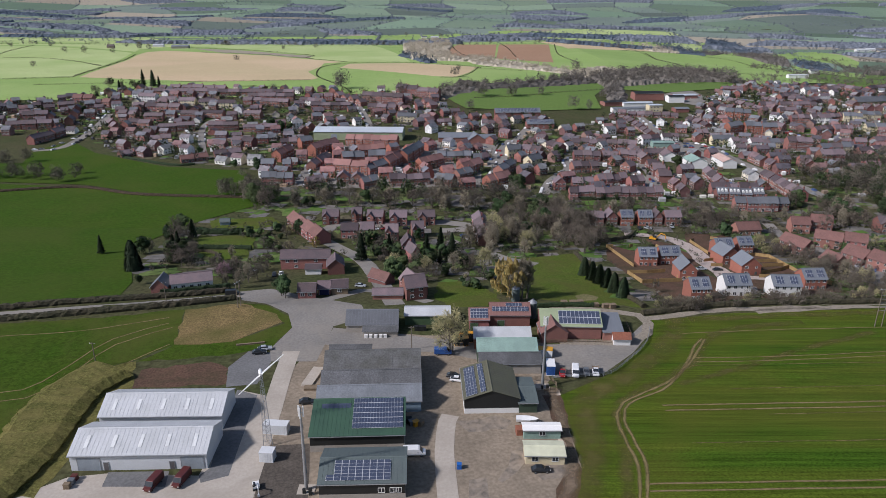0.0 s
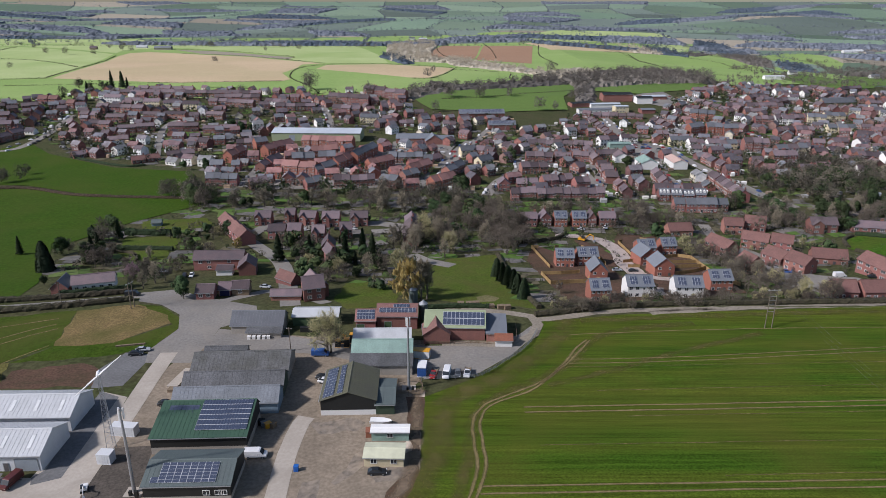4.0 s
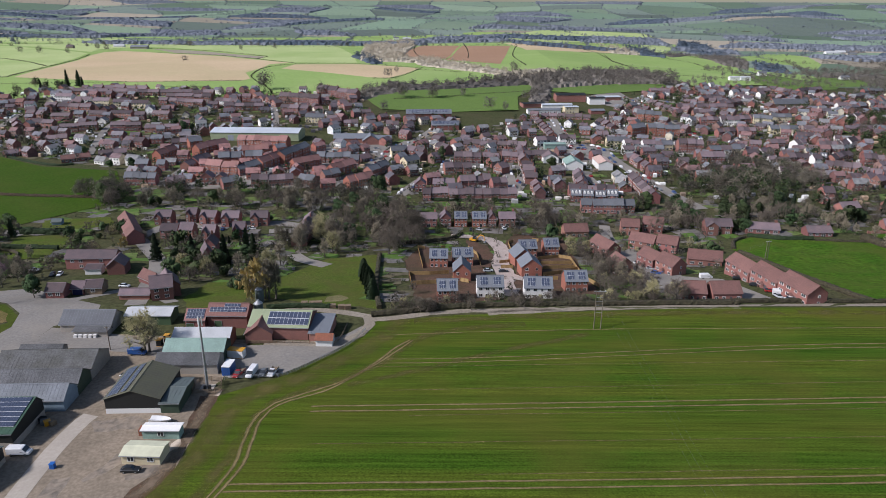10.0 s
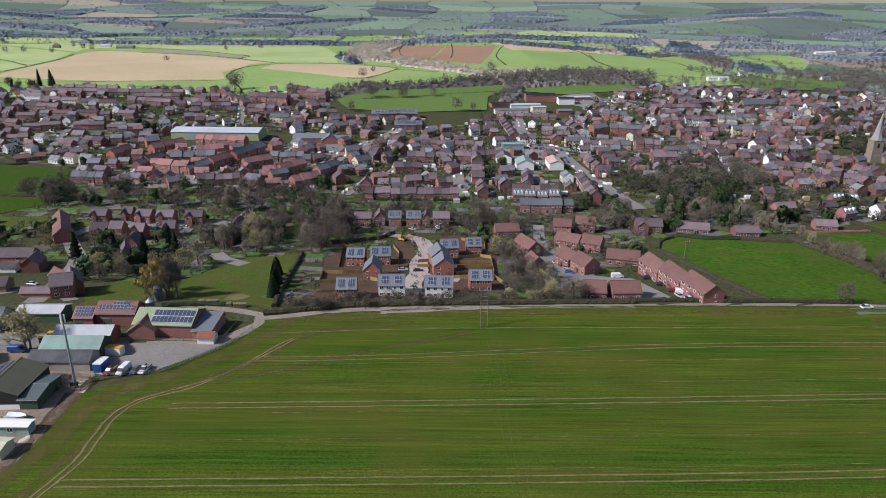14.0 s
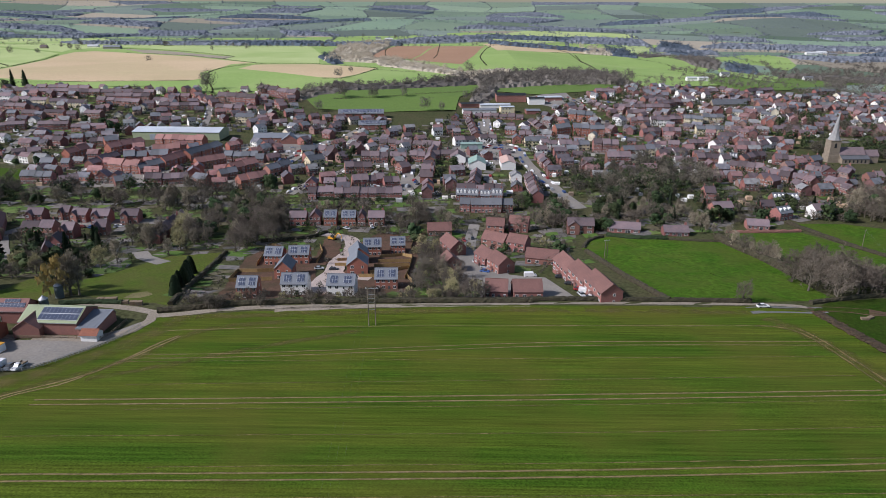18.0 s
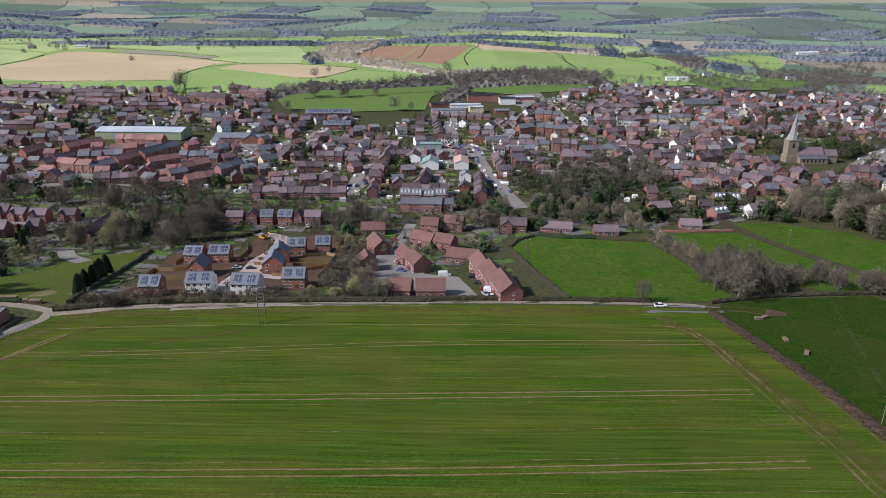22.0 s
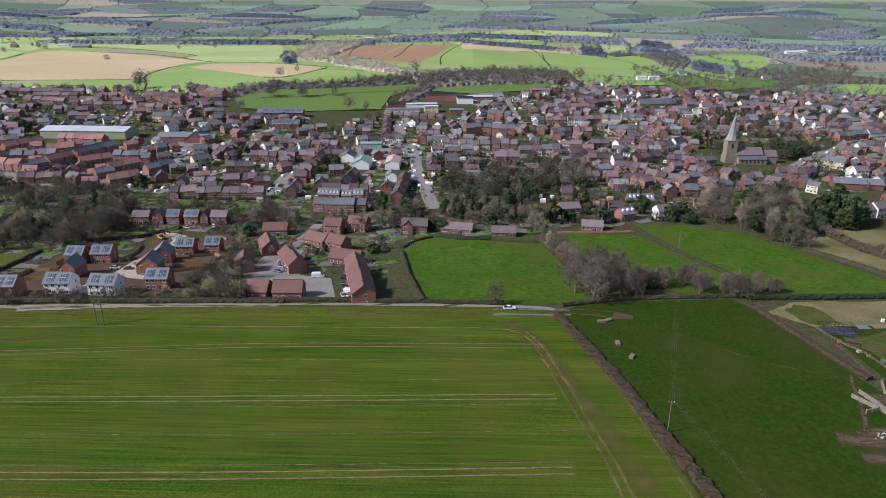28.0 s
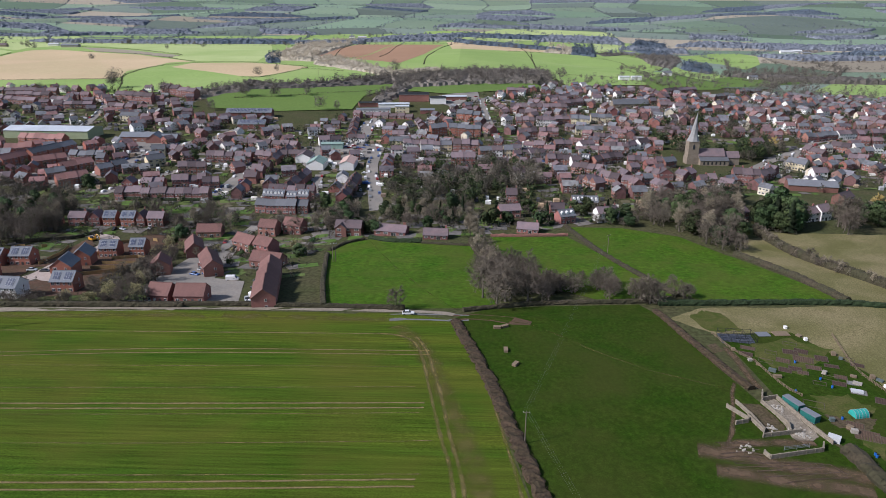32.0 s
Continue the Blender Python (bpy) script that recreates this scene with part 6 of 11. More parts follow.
def barn(name, label, x, y, turn, w, d, eave, ridge, wall, roof, base=None, base_h=1.2, at_ridge=0.5, back_roof=None, lights=0, light_mat="shed_light",
         panels=(), doors=(), ribs=1.0, over=0.3, windows=()):
    """A pitched shed whose front left corner stands at x, y. Panels: (u0, u1, v0, v1, columns, rows) on the front slope. Doors: (u, width, height, material)."""
    g = thing(name, label, "building", at(x, y, turn))
    ry = d * at_ridge
    low = base_h if base else 0
    wb = Build().prism([(0.02, low), (d, low), (d, eave), (ry, ridge), (0.02, eave)], 0.02, w - 0.02, "x")
    part("wall", wb, M[wall], g)
    if base:
        part("plinth", Build().box(0, 0, -0.4, w, d + 0.02, base_h), M[base], g)
    kf, kb = (ridge - eave) / ry, (ridge - eave) / (d - ry)
    for ya, za, m in ((-over, eave - kf * over + 0.03, roof), (d + over, eave - kb * over + 0.03, back_roof or roof)):
        o = part("roof_slope", pitched(Build(), -over, w + over, ya, za, ry, ridge + 0.03), M[m], g)
        if ribs and w + 2 * over > 2 * ribs:
            tagged(part("roof_seam", slope_ribs(-over, w + over, ya, za, ry, ridge + 0.03, ribs), M[m], o), kind="stuff")
    part("ridge_cap", Build().prism([(ry - 0.3, ridge + 0.08), (ry + 0.3, ridge + 0.08), (ry, ridge + 0.26)], -over, w + over, "x"), M[roof], g)
    part("gutter", Build().box(-over, -over - 0.16, eave - kf * over - 0.1, w + over, -over - 0.02, eave - kf * over + 0.05), M["steel"], g)

    def on_slope(u, v, lift):
        """A point u along and v up the front slope, as shares of it."""
        yy, zz = v * ry, eave + v * (ridge - eave) + 0.15
        n = math.hypot(ry, ridge - eave)
        return (u * w, yy - lift * (ridge - eave) / n, zz + lift * ry / n)
    for i in range(lights):
        u = (i + 0.5) / lights
        part("rooflight", Build().face(on_slope(u - 0.014, 0.25, 0.09), on_slope(u + 0.014, 0.25, 0.09), on_slope(u + 0.014, 0.72, 0.09), on_slope(u - 0.014, 0.72, 0.09)), M["rooflight"], g)
    for u0, u1, v0, v1, cols, rows in panels:
        pb, rb = Build(), Build()
        rb.face(on_slope(u0, v0, 0.15), on_slope(u1, v0, 0.15), on_slope(u1, v1, 0.15), on_slope(u0, v1, 0.15))
        if y < 230:
            o = part("panel_rack", rb, M["rail"], g, "pale aluminium panel racking")
        for c in range(cols):
            for r in range(rows):
                a0, a1 = u0 + (u1 - u0) * (c + 0.05) / cols, u0 + (u1 - u0) * (c + 0.95) / cols
                b0, b1 = v0 + (v1 - v0) * (r + 0.05) / rows, v0 + (v1 - v0) * (r + 0.95) / rows
                if y < 230:
                    q = [[on_slope(p, s, t) for p, s in ((a0, b0), (a1, b0), (a1, b1), (a0, b1))] for t in (0.16, 0.2)]
                    part("solar_panel", Build().loop(q), M["panel"], o)
                else:
                    pb.face(on_slope(a0, b0, 0.2), on_slope(a1, b0, 0.2), on_slope(a1, b1, 0.2), on_slope(a0, b1, 0.2))
        if y >= 230:
            o = tagged(part("solar_array", pb, M["panel"], g, "dark blue solar panels in rows"), "dark blue solar panels in rows", kind="stuff")
            part("panel_rail", rb, M["rail"], o)
    for u, dw, dh, dm in doors:
        o = part("door", Build().box(u - dw / 2, -0.07, 0.02, u + dw / 2, 0.0, dh), M[dm], g)
        part("door_frame", Build().box(u - dw / 2 - 0.12, -0.09, 0.02, u - dw / 2, -0.01, dh + 0.12).box(u + dw / 2, -0.09, 0.02, u + dw / 2 + 0.12, -0.01, dh + 0.12).box(u - dw / 2, -0.09, dh, u + dw / 2, -0.01, dh + 0.12), M["steel"], o)
    for u, z in windows:
        o = part("window", WIN, None, g)
        o.location = (u, -0.06, z)
    return g


M["rooflight"] = mat("translucent_rooflight", (0.66, 0.67, 0.66), 0.4, 0.06)
M["roller"] = mat("grey_roller_door", (0.30, 0.33, 0.36), 0.5, 0.05)
M["door_blue"] = mat("bright_blue_door", (0.03, 0.17, 0.42), 0.5, 0.05)
M["door_grey"] = mat("dark_grey_door", (0.13, 0.12, 0.12), 0.5, 0.05)
M["blue_wall"] = mat("faded_blue_sheet", (0.20, 0.27, 0.33), 0.7, 0.08)
M["olive_wall"] = mat("dark_green_cladding", (0.05, 0.075, 0.05), 0.6, 0.08)
M["teal"] = mat("teal_container_steel", (0.02, 0.13, 0.115), 0.6, 0.15)
M["net"] = mat("turquoise_net", (0.03, 0.33, 0.29), 0.7, 0.1)
M["shed_dark"] = mat("dull_green_sheet", (0.06, 0.10, 0.05), 0.7, 0.1)
M["navy"] = mat("navy_cloth", (0.02, 0.025, 0.08), 0.8, 0.1)
M["pink_sheet"] = mat("pale_pink_sheet", (0.55, 0.38, 0.32), 0.6, 0.06)
M["steel_pale"] = mat("pale_blue_grey_sheet", (0.50, 0.54, 0.58), 0.5, 0.05, 0.05, 1.0)
M["spire"] = mat("grey_shingle", (0.27, 0.27, 0.265), 0.8, 0.12, 0.4, 3.0)
M["cream_roof"] = mat("pale_cream_sheet", (0.58, 0.58, 0.42), 0.6, 0.05)

barn("warehouse", "pale grey steel warehouse with roller doors and rooflights", -84.2, 129.9, 1.6, 30.6, 13.0, 4.1, 6.8, "steel_white", "steel_roof", lights=5,
     doors=((4.2, 5.0, 3.2, "roller"), (8.0, 1.0, 2.1, "door_grey"), (22.8, 1.0, 2.1, "door_grey"), (27.4, 5.0, 3.2, "roller")))
barn("warehouse", "weathered pale grey steel warehouse behind another", -84.8, 145.6, 1.2, 30.0, 12.4, 4.1, 6.8, "steel_white", "steel_roof", lights=5)
barn("workshop", "dark green workshop with solar panels on its roof", -26.4, 120.3, 1.8, 18.4, 12.2, 4.0, 6.0, "steel_black", "steel_grey", "block", 1.2, lights=0,
     panels=((0.17, 0.83, 0.08, 0.86, 8, 6), (0.08, 0.17, 0.08, 0.30, 1, 2)), windows=((13.3, 1.5), (15.8, 1.5), (16.9, 1.5)))
barn("workshop", "green steel workshop with a large solar array", -31.3, 136.8, 2.4, 22.2, 14.6, 4.4, 6.9, "steel_black", "steel_green", "block", 1.8, at_ridge=0.82,
     panels=((0.44, 0.985, 0.16, 0.98, 17, 6),))
barn("workshop_panel_rack", "tilted rack of roof panels", -29.4, 144.8, 2.4, 6.6, 2.4, 6.1, 6.6, "steel_green", "panel", at_ridge=0.9, ribs=1.3)
barn("shed", "long grey cement-sheet shed with a bluish end wall", -32.4, 153.0, 2.6, 26.8, 7.8, 3.4, 6.0, "blue_wall", "asbestos_blue")
barn("shed", "long grey cement-sheet shed with mossy roof", -32.6, 161.0, 2.6, 26.6, 7.8, 3.4, 6.0, "olive_wall", "asbestos")
barn("shed", "long mossy cement-sheet shed with rooflights", -33.2, 169.2, 2.4, 26.8, 12.4, 3.4, 6.4, "block", "asbestos_moss")
barn("shed", "low rusty-roofed lean shed", -33.6, 182.0, 2.0, 12.2, 4.4, 2.6, 3.8, "block", "asbestos")
# gable-fronted olive shed: its ridge runs away from the yard
barn("steel_shed", "olive steel shed with two strips of solar panels", 5.0, 168.8, -88.0, 15.6, 14.2, 4.4, 6.8, "steel_black", "steel_olive", "render", 1.6,
     panels=((0.05, 0.97, 0.08, 0.48, 10, 4), (0.05, 0.97, 0.60, 0.80, 10, 2)))
barn("lean_to", "dark green lean-to beside the olive shed", 19.6, 153.6, 1.5, 4.8, 12.6, 3.0, 3.9, "olive_wall", "steel_grey", at_ridge=0.5)
barn("cabin", "cream static cabin with white windows", 18.9, 132.3, -1.5, 9.0, 5.4, 2.5, 3.1, "cream", "cream_roof", windows=((2.2, 0.9), (6.8, 0.9)), ribs=0)
barn("cabin", "pale green portable cabin with a white roof", 19.6, 142.2, 0, 9.0, 3.0, 2.5, 2.7, "copper", "render", windows=((4.5, 0.9),), ribs=0)
barn("shed", "dark cement-sheet shed beside the mast", 10.5, 173.6, 0.8, 17.6, 6.4, 3.4, 5.2, "block", "asbestos")
barn("shed", "faded green sheeted shed", 10.2, 180.4, 0.8, 17.6, 8.0, 3.8, 6.0, "olive_wall", "copper", back_roof="asbestos")
barn("shed", "patched white and rusty sheeted shed", 9.6, 188.8, 1.0, 17.4, 7.6, 3.8, 5.6, "rust", "steel_roof", back_roof="rust")
barn("stone_barn", "old grey stone barn with a slate roof", -31.2, 200.4, 0.5, 16.6, 9.0, 2.9, 6.0, "block", "slate")
barn("shed", "lean shed with clutter along the barn", -25.5, 197.4, 0.5, 11.0, 3.0, 1.9, 2.4, "block", "asbestos", at_ridge=0.9)
barn("green_shed", "green sheeted shed with a white roof edge", -12.6, 206.0, 1.0, 15.0, 7.5, 3.4, 4.6, "shed_dark", "steel_roof")
barn("brick_barn", "brick barn with solar panels on a slate roof", 8.6, 202.6, 0.0, 6.4, 7.0, 3.6, 6.0, "brick", "tile_red", panels=((0.05, 0.95, 0.08, 0.92, 6, 3),), doors=((1.5, 2.4, 2.3, "shed_dark"),))
barn("brick_barn", "tall brick barn with a solar roof", 15.4, 204.0, -0.5, 13.0, 8.0, 4.6, 7.2, "brick", "tile_red", panels=((0.05, 0.97, 0.25, 0.62, 10, 2), (0.4, 0.8, 0.66, 0.92, 5, 1)), doors=((3.5, 2.2, 2.6, "shed_dark"),))
barn("grain_barn", "large brick and green-roofed barn with solar panels", 31.0, 196.4, -2.5, 19.0, 13.0, 4.4, 7.2, "brick", "shed_green", panels=((0.30, 0.99, 0.10, 0.88, 10, 2),))
barn("lean_to", "blue-grey sheeted lean-to on the barn end", 50.4, 194.6, -2.5, 6.2, 12.6, 3.0, 4.4, "brick", "slate_new", at_ridge=0.9)
barn("porch_shed", "small white-walled shed with a rusty roof", 53.0, 191.4, -2.0, 5.2, 4.0, 2.2, 3.4, "render", "rust")
barn("brick_house", "small brick outbuilding with its gable forward", 30.4, 200.6, -87.0, 7.6, 8.2, 3.4, 6.2, "brick", "tile_pink", ribs=0)
barn("garage", "brick garage with a brown tiled roof", -53, 230.8, 4, 6.4, 6.5, 2.8, 4.8, "brick", "tile", ribs=0, windows=((1.7, 1.0), (4.4, 1.0)))
barn("garage", "open-fronted brick cart shed with a brown tiled roof", -46.6, 236.3, 4, 4.6, 5.5, 2.6, 4.6, "brick", "tile", ribs=0, doors=((2.3, 3.4, 2.2, "navy"),))
barn("garage", "timber garage with a brown tiled roof", -41.7, 236.7, 6, 6.2, 6.5, 2.8, 4.8, "wood", "tile", ribs=0, windows=((3.0, 1.0),))
barn("barn_house", "long converted brick barn with brown tiles", -69.4, 274.8, 3, 21.0, 7.5, 5.0, 7.6, "brick", "tile", ribs=0, windows=((3, 3.2), (6.5, 3.2), (6.5, 0.8), (11, 0.8), (15, 0.8), (15, 3.2)))
barn("barn_house", "brick gabled wing of the barn", -49.7, 276.1, -80, 9.0, 7.0, 4.6, 7.4, "brick", "tile", ribs=0)
barn("lean_to", "white rendered garden lean-to", -57.5, 267.2, 3, 6.6, 4.0, 2.4, 3.4, "render", "tile", at_ridge=0.9, ribs=0)
barn("farmhouse", "tall red brick farmhouse with steep tiled roof", -16.7, 242.8, -62, 10.5, 7.0, 5.4, 8.8, "brick", "tile", ribs=0, windows=((2.5, 0.9), (7, 0.9), (2.5, 3.4), (7, 3.4)))
barn("farmhouse_wing", "red brick gabled wing with white windows", -13.1, 228.1, 18, 7.6, 7.5, 5.0, 8.4, "brick", "tile", ribs=0, windows=((2.0, 0.9), (5.4, 0.9), (2.0, 3.3), (5.4, 3.3)))
barn("shed", "low old shed with pantiled roof", -25.6, 229.8, 2, 11.0, 4.5, 2.0, 3.6, "brick", "tile", ribs=0)
barn("cottage_barn", "small brick outbuilding with a steep tiled roof", -30.1, 256.1, -38, 9.4, 5.5, 2.6, 5.2, "brick", "tile_pink", ribs=0)
barn("white_cottage", "long white rendered cottage with dark roof", -102.8, 240, 17, 15.0, 6.0, 3.2, 5.8, "render", "tile", ribs=0, windows=((1.6, 0.9), (4.4, 0.9), (7.4, 0.9), (10.2, 0.9), (13.2, 0.9)))
barn("brick_cottage", "brick gabled end of the cottage", -110.3, 245.4, -84, 8.0, 6.2, 3.6, 6.4, "brick", "slate", ribs=0)
barn("works_hall", "very long pale green industrial hall with a light roof", -113.5, 602.0, -2.0, 78.0, 25.0, 7.0, 9.5, "shed_green", "steel_pale", doors=((18, 5, 5, "roller"), (40, 5, 5, "roller")), ribs=4.0)
barn("health_centre", "brick health centre with a grey roof", -3.9, 591.9, 1.0, 30.0, 14.0, 4.5, 7.5, "brick", "slate_new", ribs=0, windows=((4, 1), (9, 1), (14, 1), (20, 1), (26, 1)))
barn("health_wing", "gabled brick wing with grey roof", 20, 601, -82, 16.0, 14.0, 4.0, 8.5, "brick", "slate_new", ribs=0)
barn("health_wing", "gabled brick wing with grey roof", 26, 591.9, 3, 20.0, 10.0, 3.6, 6.5, "brick", "slate_new", ribs=0, windows=((4, 1), (9, 1), (14, 1)))
barn("care_home", "long brick building with a solar roof", 53, 702.3, 3.0, 46.0, 12.0, 5.0, 8.4, "brick", "slate_new", panels=((0.06, 0.94, 0.2, 0.85, 28, 3),), ribs=0, windows=((5, 1), (12, 1), (20, 1), (28, 1), (36, 1), (42, 1)))
barn("care_home", "brick and white wing with a solar roof", 79.9, 654.7, 4.0, 26.0, 11.0, 5.0, 8.2, "brick", "slate_new", panels=((0.06, 0.94, 0.25, 0.9, 18, 3),), ribs=0, windows=((4, 1), (10, 1), (16, 1), (22, 1), (4, 3.6), (10, 3.6), (16, 3.6)))
barn("garage_works", "white workshop with a pale green-grey roof, gable forward", 181.5, 514.0, -90.0, 18.0, 12.5, 4.6, 7.6, "render", "copper", ribs=0)
barn("garage_works", "white showroom with a pale pink roof, gable forward", 205.2, 519.0, -89.0, 22.0, 10.5, 5.0, 7.0, "render", "pink_sheet", ribs=0)
barn("garage_works", "white workshop with a dark brown roof, gable forward", 168.0, 535.0, -90.0, 16.0, 11.5, 4.4, 7.2, "render", "tile", ribs=0)
barn("petrol_canopy", "pale green fuel station canopy", 176.5, 574.0, 2.0, 18.0, 8.0, 4.4, 4.8, "copper", "copper", ribs=0)
barn("school_block", "long low school block with a blue-grey roof", 180.5, 737.2, 7.0, 36.0, 9.0, 4.5, 5.5, "render", "slate_new", ribs=0, windows=((4, 1.5), (9, 1.5), (14, 1.5), (19, 1.5), (24, 1.5), (29, 1.5)))
barn("school_block", "cream flat-roofed school block of two storeys", 220.9, 744.7, 7.0, 15.0, 10.0, 7.0, 7.4, "cream", "steel_pale", ribs=0, windows=((2.5, 1), (6, 1), (9.5, 1), (2.5, 4.4), (6, 4.4), (9.5, 4.4)))
barn("school_hall", "tall dark-roofed school hall", 219.7, 800.2, 4.0, 34.0, 16.0, 8.0, 9.5, "brick", "steel_black", ribs=0)
barn("school_hall", "white school hall with dark roof", 255.6, 790.1, 4.0, 18.0, 12.0, 7.0, 8.2, "render", "steel_black", ribs=0)
barn("school_block", "low white-roofed school block", 269.3, 812.1, 8.0, 28.0, 14.0, 4.0, 4.8, "brick", "steel_pale", ribs=0)
barn("school_block", "low school block with blue-grey roof", 248, 740.8, 4.0, 15.0, 12.0, 4.0, 5.0, "brick", "slate_new", ribs=0)
barn("school_block", "dark flat-roofed school block", 178.7, 769.9, 14.0, 26.0, 12.0, 4.5, 5.2, "brick", "steel_black", ribs=0)
barn("school_block", "low pale-roofed school block", 199.7, 770.6, 6.0, 34.0, 10.0, 4.0, 4.8, "render", "steel_pale", ribs=0)
barn("stone_school", "old stone village school with steep roof", 455.8, 769.8, 8.0, 40.0, 10.0, 5.0, 9.5, "stone", "slate", ribs=0, windows=((6, 1.5), (14, 1.5), (22, 1.5), (30, 1.5)))
barn("slate_shed", "long slate-roofed works shed", 510.2, 455.6, -12.0, 30.0, 12.0, 4.0, 6.5, "brick", "slate", ribs=0)
# church with its leaning, twisted spire
church = thing("church", "sandstone church with a tall twisted grey spire", "church", at(477.0, 556.0, 2))
part("tower", Build().loop([[(s * 4.6, t * 4.6, z) for s, t in ((-1, -1), (1, -1), (1, 1), (-1, 1))] for z in (-1.5, 6)]).loop([[(s * 4.1, t * 4.1, z) for s, t in ((-1, -1), (1, -1), (1, 1), (-1, 1))] for z in (6, 18)])
     .box(-4.4, -4.4, 17.6, 4.4, 4.4, 18.2), M["stone"], church)
rings = []
for i in range(13):
    f = i / 12
    r = 4.9 * (1 - f) ** 1.05 * (1 - 0.25 * math.sin(min(1, f * 4) * math.pi / 2) + 0.0) + 0.06
    rings.append([(r * math.cos(a + f * 0.7) + 1.2 * f * f, r * math.sin(a + f * 0.7), 18.2 + 22.5 * f) for a in [k * math.pi / 4 + math.pi / 8 for k in range(8)]])
part("spire", Build().loop(rings), M["spire"], church, "grey shingled spire that leans and twists")
part("nave", Build().prism([(-5, -1.5), (5, -1.5), (5, 7), (0, 12), (-5, 7)], 4.2, 25, "x"), M["stone"], church)
part("nave_roof", pitched(pitched(Build(), 4.0, 25.2, -5.4, 6.7, 0, 12.1), 4.0, 25.2, 5.4, 6.7, 0, 12.1), M["tile"], church)
part("aisle", Build().prism([(-9, -1.5), (-5, -1.5), (-5, 6.2), (-9, 4)], 4.6, 27, "x"), M["stone"], church)
part("aisle_roof", pitched(Build(), 4.4, 27.2, -9.4, 3.9, -5, 6.3), M["slate"], church)
part("chancel", Build().prism([(-4, -1.5), (4, -1.5), (4, 5.5), (0, 9.8), (-4, 5.5)], 25.05, 37, "x"), M["stone"], church)
part("chancel_roof", pitched(pitched(Build(), 25.25, 37.3, -4.4, 5.2, 0, 9.9), 25.25, 37.3, 4.4, 5.2, 0, 9.9), M["tile"], church)
for i in range(6):
    part("lancet_window", Build().prism([(7 + i * 3.2, 1), (8.2 + i * 3.2, 1), (8.2 + i * 3.2, 2.8), (7.6 + i * 3.2, 3.5), (7 + i * 3.2, 2.8)], -9.12, -9.02), M["glass"], church)
part("belfry_window", Build().prism([(-0.9, 12), (0.9, 12), (0.9, 15), (0, 16.2), (-0.9, 15)], -4.2, -4.08), M["glass"], church)
M["scrub"] = mat("cut_scrub_and_brambles", (0.058, 0.038, 0.024), 0.95, 0.4, 0.4, 1.5, (0.034, 0.030, 0.015), 0.7)
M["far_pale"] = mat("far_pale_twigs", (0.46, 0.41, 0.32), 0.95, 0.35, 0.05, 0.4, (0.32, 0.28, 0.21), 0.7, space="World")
# far twigs, conifers and hedges carry the blue-grey of haze in their colour
M["far_hazed"] = mat("hazed_far_twigs", (0.165, 0.182, 0.21), 0.95, 0.45, 0.02, 0.16, (0.115, 0.13, 0.155), 0.7, space="World")
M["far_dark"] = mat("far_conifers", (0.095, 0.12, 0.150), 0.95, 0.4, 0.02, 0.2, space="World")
M["far_hedge"] = mat("hazed_far_hedgerow", (0.165, 0.18, 0.175), 0.95, 0.3, 0.02, 0.3, space="World")


def far_line(pts, step, lo, hi, wid, seed, key="hedge"):
    rnd = random.Random(seed)
    for x, y in smooth_line(pts, step):
        FAR[key].append((x + rnd.uniform(-wid, wid) / 2, y + rnd.uniform(-wid, wid) / 2, rnd.uniform(lo, hi)))


def far_area(poly, n, lo, hi, key, seed):
    rnd = random.Random(seed)
    xs, ys = [p[0] for p in poly], [p[1] for p in poly]
    made = tries = 0
    while made < n and tries < n * 40:
        tries += 1
        x, y = rnd.uniform(min(xs), max(xs)), rnd.uniform(min(ys), max(ys))
        if inside(x, y, poly):
            FAR[key].append((x, y, rnd.uniform(lo, hi)))
            made += 1



def island_mat(name, cols, rough=0.85, jitter=0.25):
    """One of several colours for each separate piece of a mesh."""
    m = bpy.data.materials.new(name)
    m.use_nodes = True
    nd, ln = m.node_tree.nodes, m.node_tree.links
    g = nd.new("ShaderNodeNewGeometry")
    rp = nd.new("ShaderNodeValToRGB")
    rp.color_ramp.interpolation = 'CONSTANT'
    el = rp.color_ramp.elements
    while len(el) < len(cols):
        el.new(0.5)
    for i, c in enumerate(cols):
        el[i].position = i / len(cols)
        el[i].color = (*c, 1)
    ln.new(g.outputs["Random Per Island"], rp.inputs[0])
    hs = nd.new("ShaderNodeHueSaturation")
    n = nd.new("ShaderNodeTexNoise")
    n.inputs["Scale"].default_value = 0.35
    ln.new(g.outputs["Position"], n.inputs["Vector"])
    r = nd.new("ShaderNodeMapRange")
    r.inputs[1].default_value, r.inputs[2].default_value, r.inputs[3].default_value, r.inputs[4].default_value = 0.3, 0.7, 1 - jitter, 1 + jitter
    ln.new(n.outputs[0], r.inputs[0])
    ln.new(r.outputs[0], hs.inputs["Value"])
    ln.new(rp.outputs[0], hs.inputs["Color"])
    b = nd["Principled BSDF"]
    b.inputs["Roughness"].default_value = rough
    b.inputs["Specular IOR Level"].default_value = 0.3
    ln.new(hs.outputs[0], b.inputs["Base Color"])
    return m


